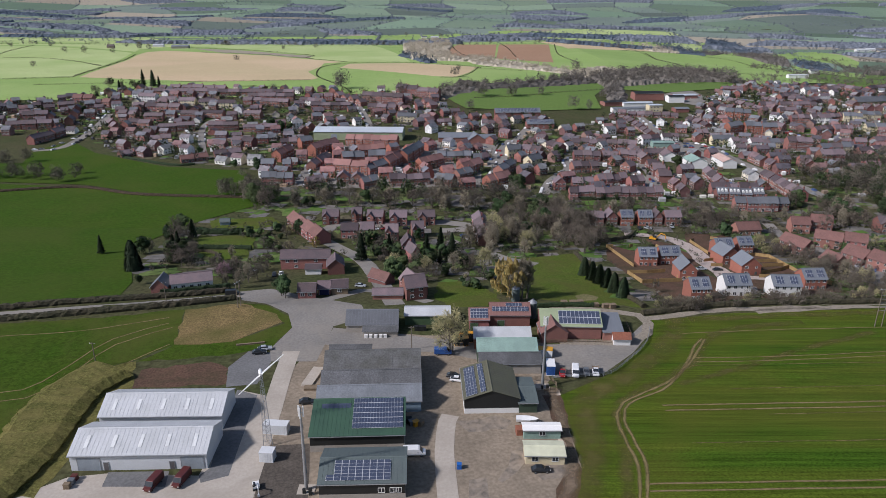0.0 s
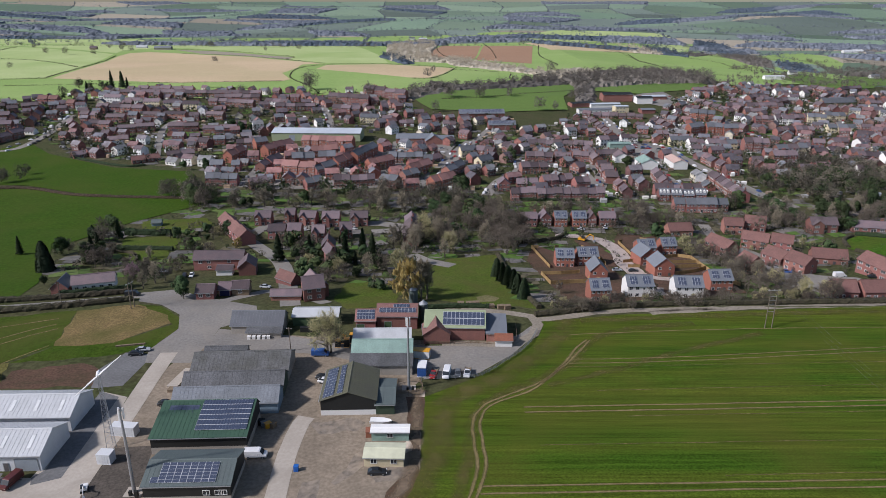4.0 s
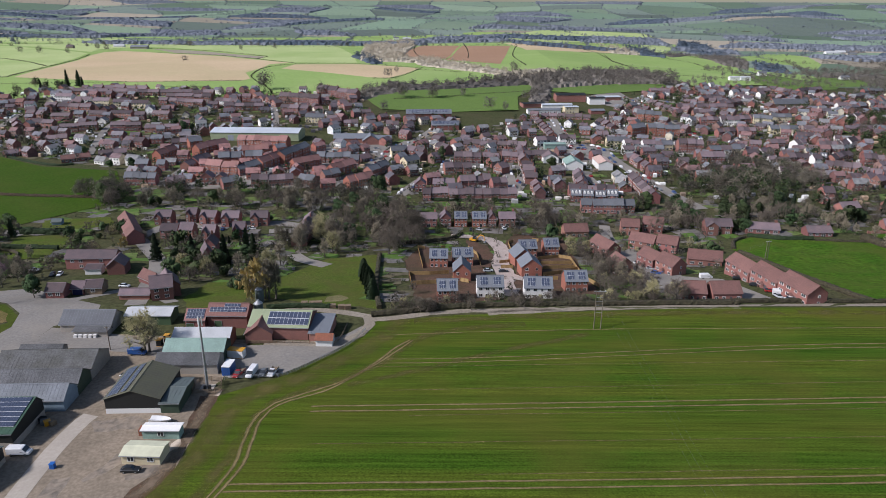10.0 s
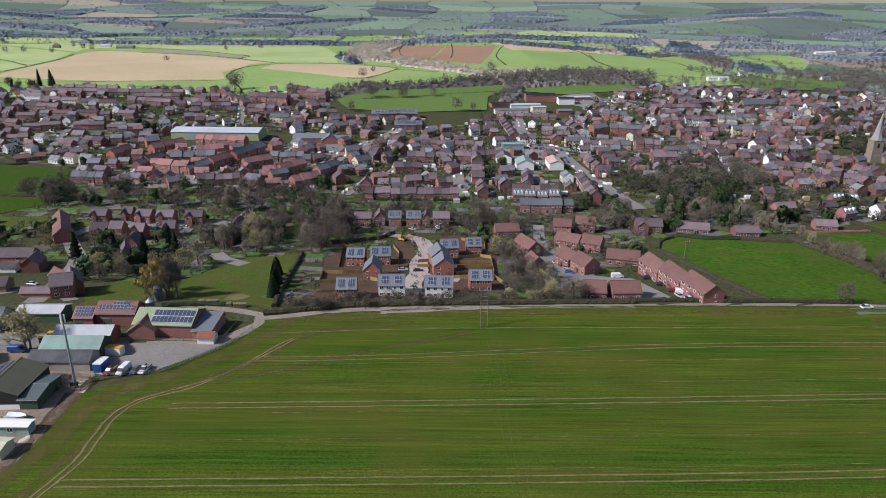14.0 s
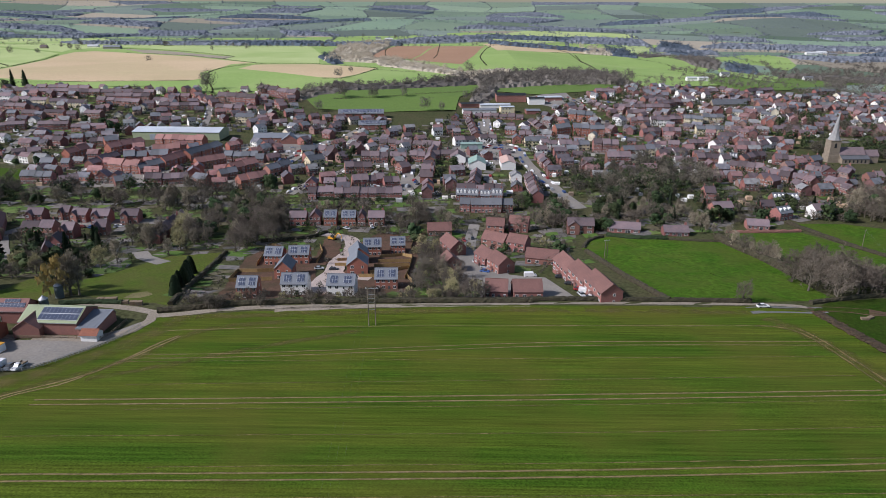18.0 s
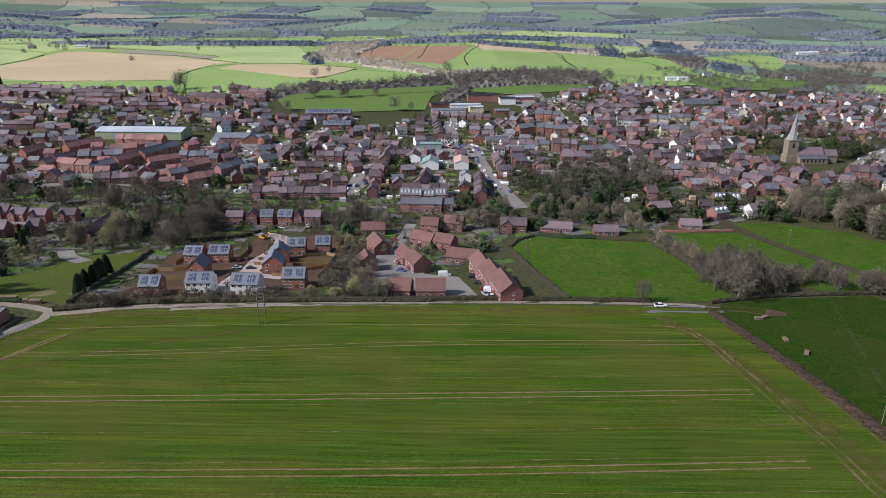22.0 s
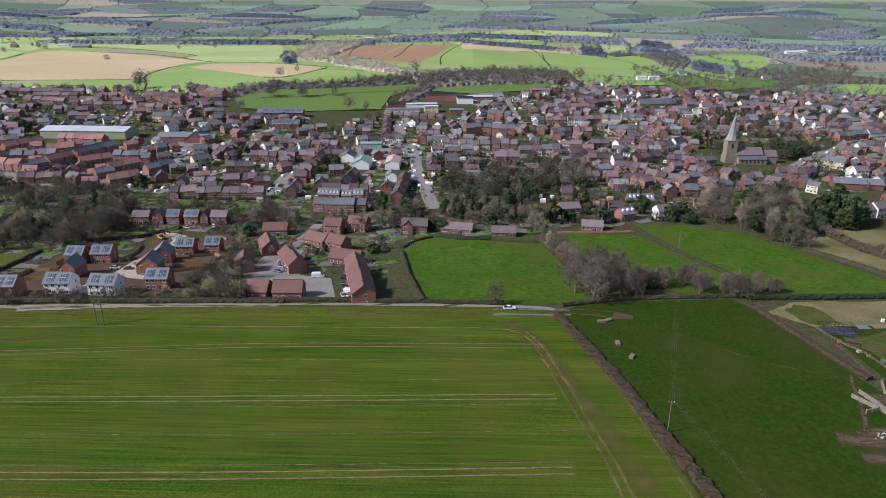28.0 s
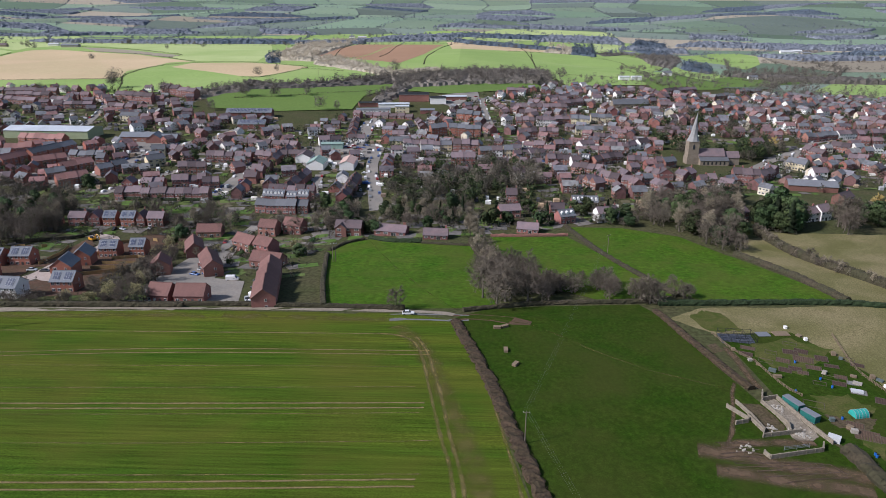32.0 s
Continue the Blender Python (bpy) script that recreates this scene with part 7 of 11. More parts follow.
M["garden_twig"] = island_mat("garden_twigs", ((0.085, 0.074, 0.060), (0.055, 0.049, 0.040), (0.118, 0.103, 0.082), (0.072, 0.070, 0.042)), 0.95)
M["garden_green"] = island_mat("garden_leaves", ((0.024, 0.042, 0.015), (0.04, 0.062, 0.02), (0.02, 0.032, 0.014), (0.06, 0.078, 0.026)), 0.9)
M["island_tile"] = island_mat("village_tiles", ((0.118, 0.094, 0.104), (0.158, 0.108, 0.112), (0.09, 0.080, 0.090), (0.200, 0.118, 0.114), (0.19, 0.172, 0.182), (0.15, 0.148, 0.165), (0.11, 0.084, 0.090)), 0.85)
M["island_brick"] = island_mat("village_bricks", ((0.22, 0.092, 0.080), (0.15, 0.078, 0.073), (0.25, 0.11, 0.092), (0.22, 0.135, 0.115), (0.15, 0.08, 0.075)), 0.85)
M["island_red"] = island_mat("estate_red_tiles", ((0.27, 0.138, 0.126), (0.22, 0.118, 0.112), (0.30, 0.160, 0.146), (0.15, 0.150, 0.168)), 0.85)
M["island_estate"] = island_mat("estate_red_bricks", ((0.30, 0.112, 0.084), (0.26, 0.10, 0.080), (0.33, 0.135, 0.10)), 0.85)
M["island_slate"] = island_mat("village_slates", ((0.15, 0.158, 0.172), (0.19, 0.19, 0.19), (0.12, 0.124, 0.135)))
M["island_render"] = island_mat("village_render", ((0.70, 0.68, 0.63), (0.60, 0.54, 0.42), (0.72, 0.72, 0.70)))
M["wood_pale"] = island_mat("pale_wood_twigs", ((0.165, 0.145, 0.110), (0.13, 0.113, 0.086), (0.205, 0.18, 0.14)), 0.95)
M["near_brown"] = island_mat("hill_twigs", ((0.130, 0.116, 0.100), (0.090, 0.081, 0.070), (0.175, 0.155, 0.130)), 0.95)
M["shed_mix"] = island_mat("garden_shed_mix", ((0.70, 0.70, 0.68), (0.20, 0.15, 0.11), (0.36, 0.36, 0.36), (0.55, 0.53, 0.48), (0.06, 0.06, 0.065), (0.42, 0.30, 0.20)), 0.7)
M["hill_hedge"] = island_mat("hill_hedge_twigs", ((0.07, 0.062, 0.045), (0.05, 0.05, 0.032), (0.09, 0.078, 0.058)), 0.95)
M["garden_lawn"] = island_mat("garden_grass", ((0.07, 0.13, 0.02), (0.10, 0.14, 0.035), (0.06, 0.10, 0.02), (0.13, 0.122, 0.112), (0.10, 0.095, 0.088), (0.16, 0.145, 0.13), (0.10, 0.088, 0.05)), 0.95)
M["car_mix"] = island_mat("parked_car_paint", ((0.72, 0.72, 0.71), (0.45, 0.46, 0.48), (0.04, 0.04, 0.045), (0.16, 0.17, 0.18), (0.70, 0.70, 0.70), (0.22, 0.03, 0.03), (0.04, 0.07, 0.16)), 0.35)
CANOPY = {"brown": [], "dark": [], "pale": [], "hill": []}


def canopy(name, polys, material, label, seed=1):
    """Closed tops of far woods: an uneven sheet of crowns dropping to the ground at its edge; each entry is outline, spacing, low, high."""
    rnd = random.Random(seed)
    b = Build()
    for poly, step, lo, hi in polys:
        x0, x1 = min(p[0] for p in poly), max(p[0] for p in poly)
        y0, y1 = min(p[1] for p in poly), max(p[1] for p in poly)
        nx, ny = int((x1 - x0) / step) + 3, int((y1 - y0) / step) + 3
        idx = {}
        for j in range(ny):
            for i in range(nx):
                x, y = x0 + (i - 1 + rnd.uniform(-0.35, 0.35)) * step, y0 + (j - 1 + rnd.uniform(-0.35, 0.35)) * step
                hit = inside(x, y, poly)
                idx[i, j] = (len(b.v), hit)
                b.v.append((x, y, ground_z(x, y) + (rnd.uniform(lo, hi) if hit else -0.5)))
        for j in range(ny - 1):
            for i in range(nx - 1):
                q = [idx[i, j], idx[i + 1, j], idx[i + 1, j + 1], idx[i, j + 1]]
                if any(h for k, h in q):
                    b.f.append((q[0][0], q[1][0], q[2][0]))
                    b.f.append((q[0][0], q[2][0], q[3][0]))
    return tagged(new(name, b.mesh(name, M[material])), label, "woodland", kind="stuff")
# ---------------------------------------------------------------- planting
hedge([(68, 213.9), (77.9, 216.2), (98.1, 221), (148.3, 225.2), (199, 227.7)], 2.2, 1.8, "hedge", "brown leafless field hedge with uneven top", 1, 22, wild=1)
hedge([(136.5, 224.1), (199.2, 230.6), (239.9, 230.3), (278, 228.7)], 2, 1.6, "hedge", "brown leafless field hedge with uneven top", 2, 22, wild=1)
hedge([(-101, 118), (-99, 135.9), (-100.5, 149.9), (-100.5, 163.5), (-95.5, 175)], 17, 2.4, "bank", "high rough grass bank beside the warehouses", 3, 70, wild=0.3)
hedge([(296.1, 218.1), (300.9, 200.9), (307.3, 176.4), (311.7, 155.2), (316.1, 133.7), (317.8, 126.4), (319.4, 110.8)], 4, 1.1, "scrub", "cut-back scrubby hedge bank along the ditch", 4, 70, wild=1.7)
hedge([(298.8, 227.6), (310.9, 232), (327.5, 236.9), (360.8, 240.4), (371.3, 241.5)], 1.8, 1.6, "hedge", "brown leafless field hedge with uneven top", 5, 22, wild=1)
hedge([(369.6, 238.8), (387.1, 239.7), (418.5, 241.9), (438.9, 242.4), (451.4, 240), (485.8, 237.6)], 2.4, 2, "hedge_dark", "dark clipped evergreen field hedge", 6, 22, wild=1)
hedge([(351.9, 359.6), (361.4, 312.1), (370.8, 274.3), (379.2, 247.3)], 2.2, 1.8, "hedge", "brown leafless field hedge with uneven top", 7, 22, wild=1)
hedge([(423, 309.7), (433.3, 275.3), (439.8, 244)], 3, 2.4, "hedge", "brown leafless field hedge with uneven top", 8, 22, wild=1)
hedge([(447.8, 346.9), (449.9, 312.7), (456.3, 284.7), (463.9, 262.2), (472.7, 232.7)], 4, 3.6, "hedge", "brown leafless field hedge with uneven top", 9, 22, wild=1)
hedge([(366.6, 231), (369.7, 214.4), (376.6, 186.7), (379.5, 177.3)], 2.4, 1.4, "scrub", "bramble-grown brown field hedge", 10, 22, wild=1)
hedge([(249.9, 339.3), (261.7, 330.3), (277.3, 327)], 2.2, 2.2, "hedge_dark", "dark clipped garden hedge", 11, 22, wild=1)
hedge([(311.6, 339.5), (329.4, 339.8), (350.9, 341.7)], 1, 1.5, "brick", "brick garden wall with a green top", 12, 22, wild=1)
hedge([(233.8, 310.2), (241.6, 263.3), (248.9, 229.5)], 2.2, 1.8, "hedge", "brown leafless field hedge with uneven top", 13, 22, wild=1)
hedge([(233.6, 316.4), (239, 329.8), (247.4, 337.4)], 2, 1.5, "hedge", "brown leafless field hedge with uneven top", 14, 22, wild=1)
hedge([(277.5, 324.9), (292.5, 321.7), (302.8, 320.9)], 1.5, 1.3, "hedge", "brown leafless field hedge with uneven top", 15, 22, wild=1)
hedge([(302, 327), (308.1, 287.6), (309.8, 262.5)], 4, 3.2, "hedge", "brown leafless field hedge with uneven top", 16, 22, wild=1)
hedge([(-187.4, 210.4), (-154, 218.2), (-119.2, 227.5), (-95.2, 234.6), (-81.2, 240.3)], 2.6, 2, "hedge", "brown leafless field hedge with uneven top", 17, 22, wild=1)
hedge([(-180.8, 201.8), (-148.5, 209.1), (-114.1, 216.8), (-90.8, 222.5), (-75.4, 230.1)], 2.6, 2, "hedge", "brown leafless field hedge with uneven top", 18, 22, wild=1)
hedge([(-104.7, 234.6), (-96.3, 237.6), (-81.8, 244.3)], 2, 2.6, "hedge_dark", "tall dark clipped hedge before the cottage", 19, 22, wild=1)
hedge([(391.5, 149.3), (392.8, 141.9), (393.4, 136.5), (396.1, 124.6)], 4, 2.5, "hedge", "thick brambly hedge below the allotments", 20, 22, wild=1)
hedge([(-342.5, 409.9), (-282.4, 425.4), (-237.8, 437), (-189.8, 419.1), (-120.8, 413.7)], 3, 1.6, "scrub", "scrubby overgrown stream bank", 21, 22, wild=1)
hedge([(-254.8, 533.8), (-204.3, 505.2), (-185.7, 506.6)], 2, 1.6, "hedge_dark", "dark clipped garden hedge", 22, 22, wild=1)
hedge([(-118.3, 309.4), (-91, 307.9)], 2.2, 2.2, "hedge_dark", "tall dark garden hedge", 23, 22, wild=1)
hedge([(-127, 338.2), (-103.9, 339.1)], 3, 3.2, "hedge_dark", "tall dark garden hedge", 24, 22, wild=1)
hedge([(-99.5, 288), (-105.8, 299.4), (-116.6, 304.2)], 1.4, 1.4, "hedge", "brown leafless field hedge with uneven top", 25, 22, wild=1)
hedge([(30.8, 219.7), (42.9, 221.1), (52.8, 220.6)], 1.6, 1.6, "hedge_dark", "clipped dark hedge behind the barn", 26, 22, wild=1)
hedge([(62.3, 304.3), (65.8, 252.4), (70.3, 219.7)], 2, 1.6, "hedge", "brown leafless field hedge with uneven top", 27, 22, wild=1)
hedge([(82, 416.8), (111.7, 415.2), (139.2, 417.5)], 1.5, 1.8, "hedge_dark", "dark clipped garden hedge", 28, 22, wild=1)
hedge([(73, 326), (93.8, 336.1), (102.1, 349.8)], 2, 2, "hedge", "brown leafless field hedge with uneven top", 29, 22, wild=1)
wood([(-144.4, 421.6), (-119.5, 436.1), (28.1, 432), (63, 419.7), (70.5, 389.3), (36.8, 376.9), (-56, 400.9), (-103.9, 387.5)], 95, "oak oak ash oak holly", 7, 13, 30)
wood([(-366.8, 521.3), (-333.2, 546.5), (-298.8, 493), (-252.8, 483.3), (-236.3, 449.2), (-322.2, 453.2)], 22, "oak oak ash", 8, 13, 31)
wood([(-142.1, 414.4), (-150.4, 466.1), (-131, 474.4), (-114.3, 415.4)], 8, "oak ash", 7, 10, 32)
wood([(-149.6, 319.4), (-146.3, 350.4), (-132.9, 350.7), (-111.5, 289.6), (-114.2, 273.3), (-128.7, 276.2)], 20, "oak holly oak fir", 6, 11, 33)
wood([(1.7, 313), (25.6, 360.6), (42.6, 338.6), (41.9, 298.4), (22.7, 279.2), (3.8, 270.6)], 26, "ash oak bud ash", 7, 13, 34)
wood([(66, 359.9), (84.5, 367.8), (70.9, 302.3), (58.3, 294)], 14, "oak", 10, 14, 35)
wood([(37.4, 382.3), (70.5, 389.3), (82.3, 370.7), (59.1, 332.8), (34.7, 331.8)], 34, "oak ash oak holly", 7, 12, 36)
wood([(235.7, 449.2), (367.7, 523.5), (255.2, 379), (236.4, 400.5), (203.4, 393)], 45, "oak holly ash oak", 7, 12, 37)
wood([(124.3, 363.8), (201, 389.7), (233.3, 392.2), (257.2, 380.9), (234, 357.7), (170, 353.5)], 34, "oak bush ash oak", 5, 10, 38)
wood([(-398.9, 793), (-406.1, 866.1), (-316.9, 795.9), (-327, 742.1), (-367.8, 739.7)], 14, "oak oak ash holly", 8, 13, 39)
wood([(466, 574), (500, 592), (548, 586), (560, 556), (520, 566)], 22, "holly fir holly oak", 8, 14, 91)
tree("fir", -365.7, 794.4, 14)
tree("fir", -350.1, 822.5, 22)
tree("fir", -345.2, 838.5, 20)
tree("fir", -328.5, 814.3, 16)
tree("fir", -36.6, 289.6, 13)
tree("fir", -7.4, 294.2, 12)
tree("fir", -1, 307.4, 12)
tree("fir", 4.2, 300.3, 11)
tree("fir", -24.8, 301.7, 10)
tree("fir", -157.3, 298, 9)
tree("cypress", 59.1, 268.4, 8)
tree("cypress", 60.8, 260.6, 8)
tree("cypress", 62.5, 255, 8)
tree("cypress", 64.2, 248.7, 8)
tree("cypress", 64.9, 241.3, 8)
tree("cypress", 66.5, 233.8, 8)
tree("cypress", -131.5, 272.8, 13)
tree("holly", -57.8, 231.7, 10)
tree("holly", -60, 235, 8)
tree("holly", -119.6, 250.9, 4.5)
tree("blossom", -89.4, 261.1, 7)
tree("willow", 24.5, 230.9, 18)
tree("willow", 22.1, 239.2, 15)
tree("willow", -60.7, 310.9, 7)
tree("bud", 1.9, 186.3, 15)
tree("ash", 2.8, 187.4, 12)
tree("poplar", 28.7, 230.9, 15)
tree("poplar", 30.9, 232.6, 14)
tree("poplar", 27, 233.4, 13)
tree("oak", -109.5, 280.4, 10)
tree("ash", -78.6, 245.9, 8)
tree("ash", -77.6, 254.3, 9)
tree("oak", -75.5, 258.9, 8)
tree("ash", -55.8, 322.5, 7)
tree("ash", 20.5, 283.9, 12)
tree("bud", 17.5, 275, 11)
tree("holly", -160.9, 645.4, 11)
tree("holly", -149.6, 637.1, 10)
tree("holly", -139.3, 629.5, 9)
tree("holly", -182.4, 657, 9)
tree("holly", -152.1, 492.3, 8)
tree("holly", -135.5, 491.9, 9)
tree("holly", -155.4, 519.4, 7)
tree("holly", -192.2, 539, 8)
tree("holly", 90.5, 540.6, 9)
tree("holly", 89.7, 520.3, 10)
tree("holly", 170.2, 494.9, 12)
tree("holly", 44.8, 446.2, 9)
tree("holly", 49.6, 439.5, 10)
tree("holly", -12.6, 329.9, 6)
tree("holly", -358.8, 695.2, 7)
tree("holly", -399.7, 692.7, 6)
wood([(-302.8, 625.5), (-261, 604.3), (-232.6, 507.3), (-259.7, 539.6)], 10, "oak ash bush", 5, 9, 40)
wood([(-98.4, 352.1), (-69.1, 357.9), (-64.1, 300.6), (-81.2, 295.1)], 8, "shrub bush bud oak", 2, 7, 41)
wood([(-51.6, 322.8), (-22.8, 312.1), (-0.9, 283.4), (-21.4, 255.8), (-43.2, 282)], 20, "shrub shrub holly bud bush ash", 2, 8, 42)
wood([(-3.4, 274.8), (17.5, 275), (23.5, 230.9), (3.6, 256.3)], 10, "shrub bush bud", 2, 5, 43)
belt([(74.1, 218.6), (98.5, 225.1), (149.5, 231.7), (170, 233)], 46, "bush bush bud", 5, 2.5, 5.5, 44)
belt([(85.9, 217.5), (138.3, 227.7), (170.5, 231.4)], 20, "bush bush oak", 5, 3, 6, 45)
tree("oak", 176.9, 229.3, 10)
tree("oak", 174.3, 231.3, 7)
wood([(156.4, 270.1), (171.8, 312), (164.7, 234.8), (153.9, 229.5)], 18, "bush oak bud bush", 3, 8, 46)
wood([(152.3, 321.9), (167.4, 341.2), (159.8, 289.4), (150.1, 279.2)], 10, "oak bush bud", 4, 8, 47)
wood([(213.5, 334.2), (229.1, 337), (225.5, 309.3), (211.5, 306)], 9, "bush bud shrub oak", 3, 6, 48)
wood([(51.9, 362.3), (65.9, 384.9), (82.6, 317.2), (67.8, 305.4)], 10, "oak", 9, 13, 49)
tree("oak", 275, 228.7, 9)
wood([(302.4, 232.3), (305.3, 262.5), (320.5, 270.7), (326, 242.9), (314.7, 228.4)], 13, "oak", 13, 18, 50)
wood([(325.7, 239.6), (330.9, 260), (336.5, 260.1), (336.1, 240.3)], 7, "oak bush", 7, 10, 51)
belt([(300.6, 360.6), (306.1, 317.1), (310.8, 278.6)], 22, "ash ash bush", 5, 5, 9, 52)
belt([(328.6, 248.2), (351.8, 258.7), (354.6, 245.5)], 22, "oak bush bush", 9, 5, 9, 53)
belt([(362.5, 243.4), (370.6, 242.7)], 7, "oak bush oak", 6, 7, 10, 54)
belt([(379.5, 251.9), (381.5, 246.8)], 4, "oak bush", 4, 5, 8, 55)
wood([(387.9, 360.3), (406, 397.7), (466.1, 429), (432.1, 326), (416.3, 328.7), (404.1, 353.9)], 85, "oak ash oak oak holly", 10, 16, 56)
wood([(411, 320.5), (433.5, 363.4), (445.5, 363.6), (430.6, 316.4), (419.2, 306.5)], 12, "oak oak holly", 9, 14, 57)
wood([(447.7, 357.9), (463.2, 382), (483.3, 389), (474.7, 352.9), (457.9, 344)], 18, "holly holly fir oak", 12, 18, 58)
wood([(477.2, 340.2), (493.4, 364.6), (505.5, 365.2), (493.7, 342.8)], 5, "oak", 14, 18, 59)
wood([(502.4, 359.4), (525.5, 391.5), (538, 392.5), (533.3, 367.5)], 6, "holly oak", 9, 14, 60)
belt([(447.8, 346.9), (449.9, 312.7), (456.3, 284.7), (463.9, 262.2)], 40, "bush ash bush", 4, 3, 6, 61)
wood([(493.4, 364.6), (559.2, 435), (573.3, 423.8), (535.9, 362)], 16, "oak bush holly", 7, 12, 62)
tree("willow", 539, 403.3, 11)
tree("willow", 564.3, 611.4, 11)
wood([(249.1, 455.2), (261.5, 501.1), (308.6, 505.8), (326.9, 457.7), (310.7, 409.2), (262.8, 403.1)], 52, "oak ash holly oak", 7, 12, 63)
wood([(236.9, 364.5), (243, 398.5), (303.9, 408.9), (300.6, 358.6), (266.5, 365.8)], 36, "oak ash holly fir bush", 6, 11, 64)
wood([(218.4, 367.1), (231.7, 421.4), (245, 385.9), (233.6, 354.8)], 14, "oak ash holly", 6, 11, 65)
wood([(468.9, 657.9), (521.7, 734.1), (545.6, 718.1), (501.7, 607), (473.6, 570), (460.1, 599.3)], 26, "holly fir oak holly", 8, 14, 66)
wood([(536.8, 690.7), (573.2, 671.7), (564.6, 575.3), (524.4, 565.2)], 38, "oak holly oak ash", 6, 11, 67)
wood([(158.6, 227.9), (154, 281), (162.1, 291.4), (185.4, 230.2)], 14, "bush oak bud", 4, 9, 68)
wood([(311.7, 457), (331.7, 475.1), (346.6, 428), (323.1, 385.3)], 16, "oak holly fir bush", 5, 10, 69)
wood([(364.2, 361.8), (387.4, 386.5), (392.7, 368.3), (384.1, 356.8)], 8, "bush oak holly", 4, 8, 70)
wood([(62.7, 425.9), (251.8, 434.2), (251.8, 406.4), (82, 398.1)], 30, "bush shrub oak bud", 2, 6, 71)
wood([(-99.3, 333), (-82.3, 362.5), (-60.7, 310.9), (-75.2, 281.2)], 14, "shrub holly bush bud", 2, 6, 72)
wood([(-52.7, 311.2), (-40.5, 323.1), (4.5, 324.6), (10.7, 275), (-10, 256), (-32.6, 255.3)], 40, "shrub bush holly bush oak bud fir", 2, 9, 73)
wood([(-108.8, 271.6), (-95.4, 299.7), (-75.2, 281.2), (-70.9, 246.1), (-85.3, 249.9)], 16, "bush ash oak shrub", 3, 8, 74)
wood([(-54.5, 389), (5.2, 390.3), (14.1, 368.7), (-1.2, 368.1), (-45.9, 371.1)], 14, "bush shrub oak", 2, 6, 75)
wood([(19, 350.6), (36.8, 376.9), (65.5, 367), (58.9, 315), (38.5, 314.4)], 26, "bush oak ash holly", 4, 10, 76)
wood([(217.8, 369.2), (245.6, 382.2), (303.7, 378.6), (303.6, 347.3), (267.4, 356.8), (228.4, 352.7)], 22, "oak bush holly shrub ash", 4, 9, 77)
wood([(309.6, 355.5), (313.8, 398.3), (358.9, 413.6), (398.6, 393.7), (395, 365.1), (355.5, 364.2), (330.8, 359)], 44, "oak bush holly shrub fir", 3, 9, 78)
wood([(111.1, 364.6), (137.6, 371.9), (164.6, 336.5), (153.9, 323.2)], 12, "bush oak shrub", 3, 7, 79)
wood([(160, 236), (156, 285), (166, 330), (176, 322), (172, 275), (178, 238)], 12, "oak oak ash", 6, 10, 81)
wood([(86, 372), (90, 392), (160, 398), (166, 362), (128, 370)], 16, "oak oak ash oak", 7, 11, 82)
wood([(208, 352), (212, 372), (262, 372), (300, 362), (298, 346), (240, 346)], 10, "oak holly oak", 5, 9, 83)
wood([(262, 408), (258, 440), (300, 522), (345, 545), (350, 455), (300, 410)], 60, "oak oak ash holly oak", 9, 14, 84)
wood([(300, 525), (351, 562), (400, 560), (352, 470)], 26, "oak holly oak ash", 7, 12, 85)
wood([(166.4, 324.7), (184.6, 350.8), (209.2, 293.9), (200.7, 284.7)], 10, "shrub bush bud", 2, 4, 80)
far_line([(-497.5, 856.1), (-302.6, 890.2), (-170.6, 907.6)], 1.4, 1.6, 2.8, 1.2, 81)
far_line([(-104.4, 797.6), (-127.6, 856.2), (-161, 927.8), (-175.3, 982.9), (-183.6, 1080.3), (-160.2, 1143.8), (-102.6, 1165.6), (-51.9, 1153.8), (50.1, 1093.5), (86.3, 1110.1)], 1.4, 1.6, 2.8, 1.2, 82)
far_line([(-858.7, 2096.1), (-669.7, 1838), (-492.2, 1654.9), (-523.7, 1809.9), (-464.4, 1906.8)], 1.4, 1.6, 2.8, 1.2, 83)
far_line([(-531.3, 1510.4), (-433.5, 1461.3), (-360.5, 1422.4), (-245, 1333.8), (-240.7, 1269.4), (-159.3, 1178.1)], 1.4, 1.6, 2.8, 1.2, 84)
far_line([(-467.2, 1382.5), (-427.3, 1372), (-327.9, 1338), (-240.7, 1269.4)], 1.4, 1.6, 2.8, 1.2, 85)
far_line([(-3.7, 933.1), (17.9, 937.8), (37.9, 988), (54.1, 1074.5)], 1.4, 1.6, 2.8, 1.2, 86)
far_line([(60.8, 1246.7), (24.6, 1532.2), (25.6, 1923.8)], 1.4, 1.6, 2.8, 1.2, 87)
far_line([(133.5, 1311.7), (138.1, 1460.5), (135.8, 1793.6)], 1.4, 1.6, 2.8, 1.2, 88)
far_line([(224.3, 1165.4), (222, 1374.3), (257.4, 1662.3)], 1.4, 1.6, 2.8, 1.2, 89)
far_line([(-1259.7, 2342.1), (-992.5, 2241.9), (-858.7, 2096.1)], 1.4, 1.6, 2.8, 1.2, 90)
far_line([(-464.4, 1906.8), (-373.4, 1960.5), (-184.9, 1735.7)], 1.4, 1.6, 2.8, 1.2, 91)
far_line([(35.6, 784), (100.3, 806.9), (210.8, 872.6)], 1.4, 1.6, 2.8, 1.2, 92)
far_line([(-753.8, 866.1), (-492.8, 941.6)], 1.6, 1.8, 3, 1.5, 93)
far_line([(-837.6, 1349.7), (-918.4, 1609.2)], 1.6, 1.8, 3, 1.5, 94)
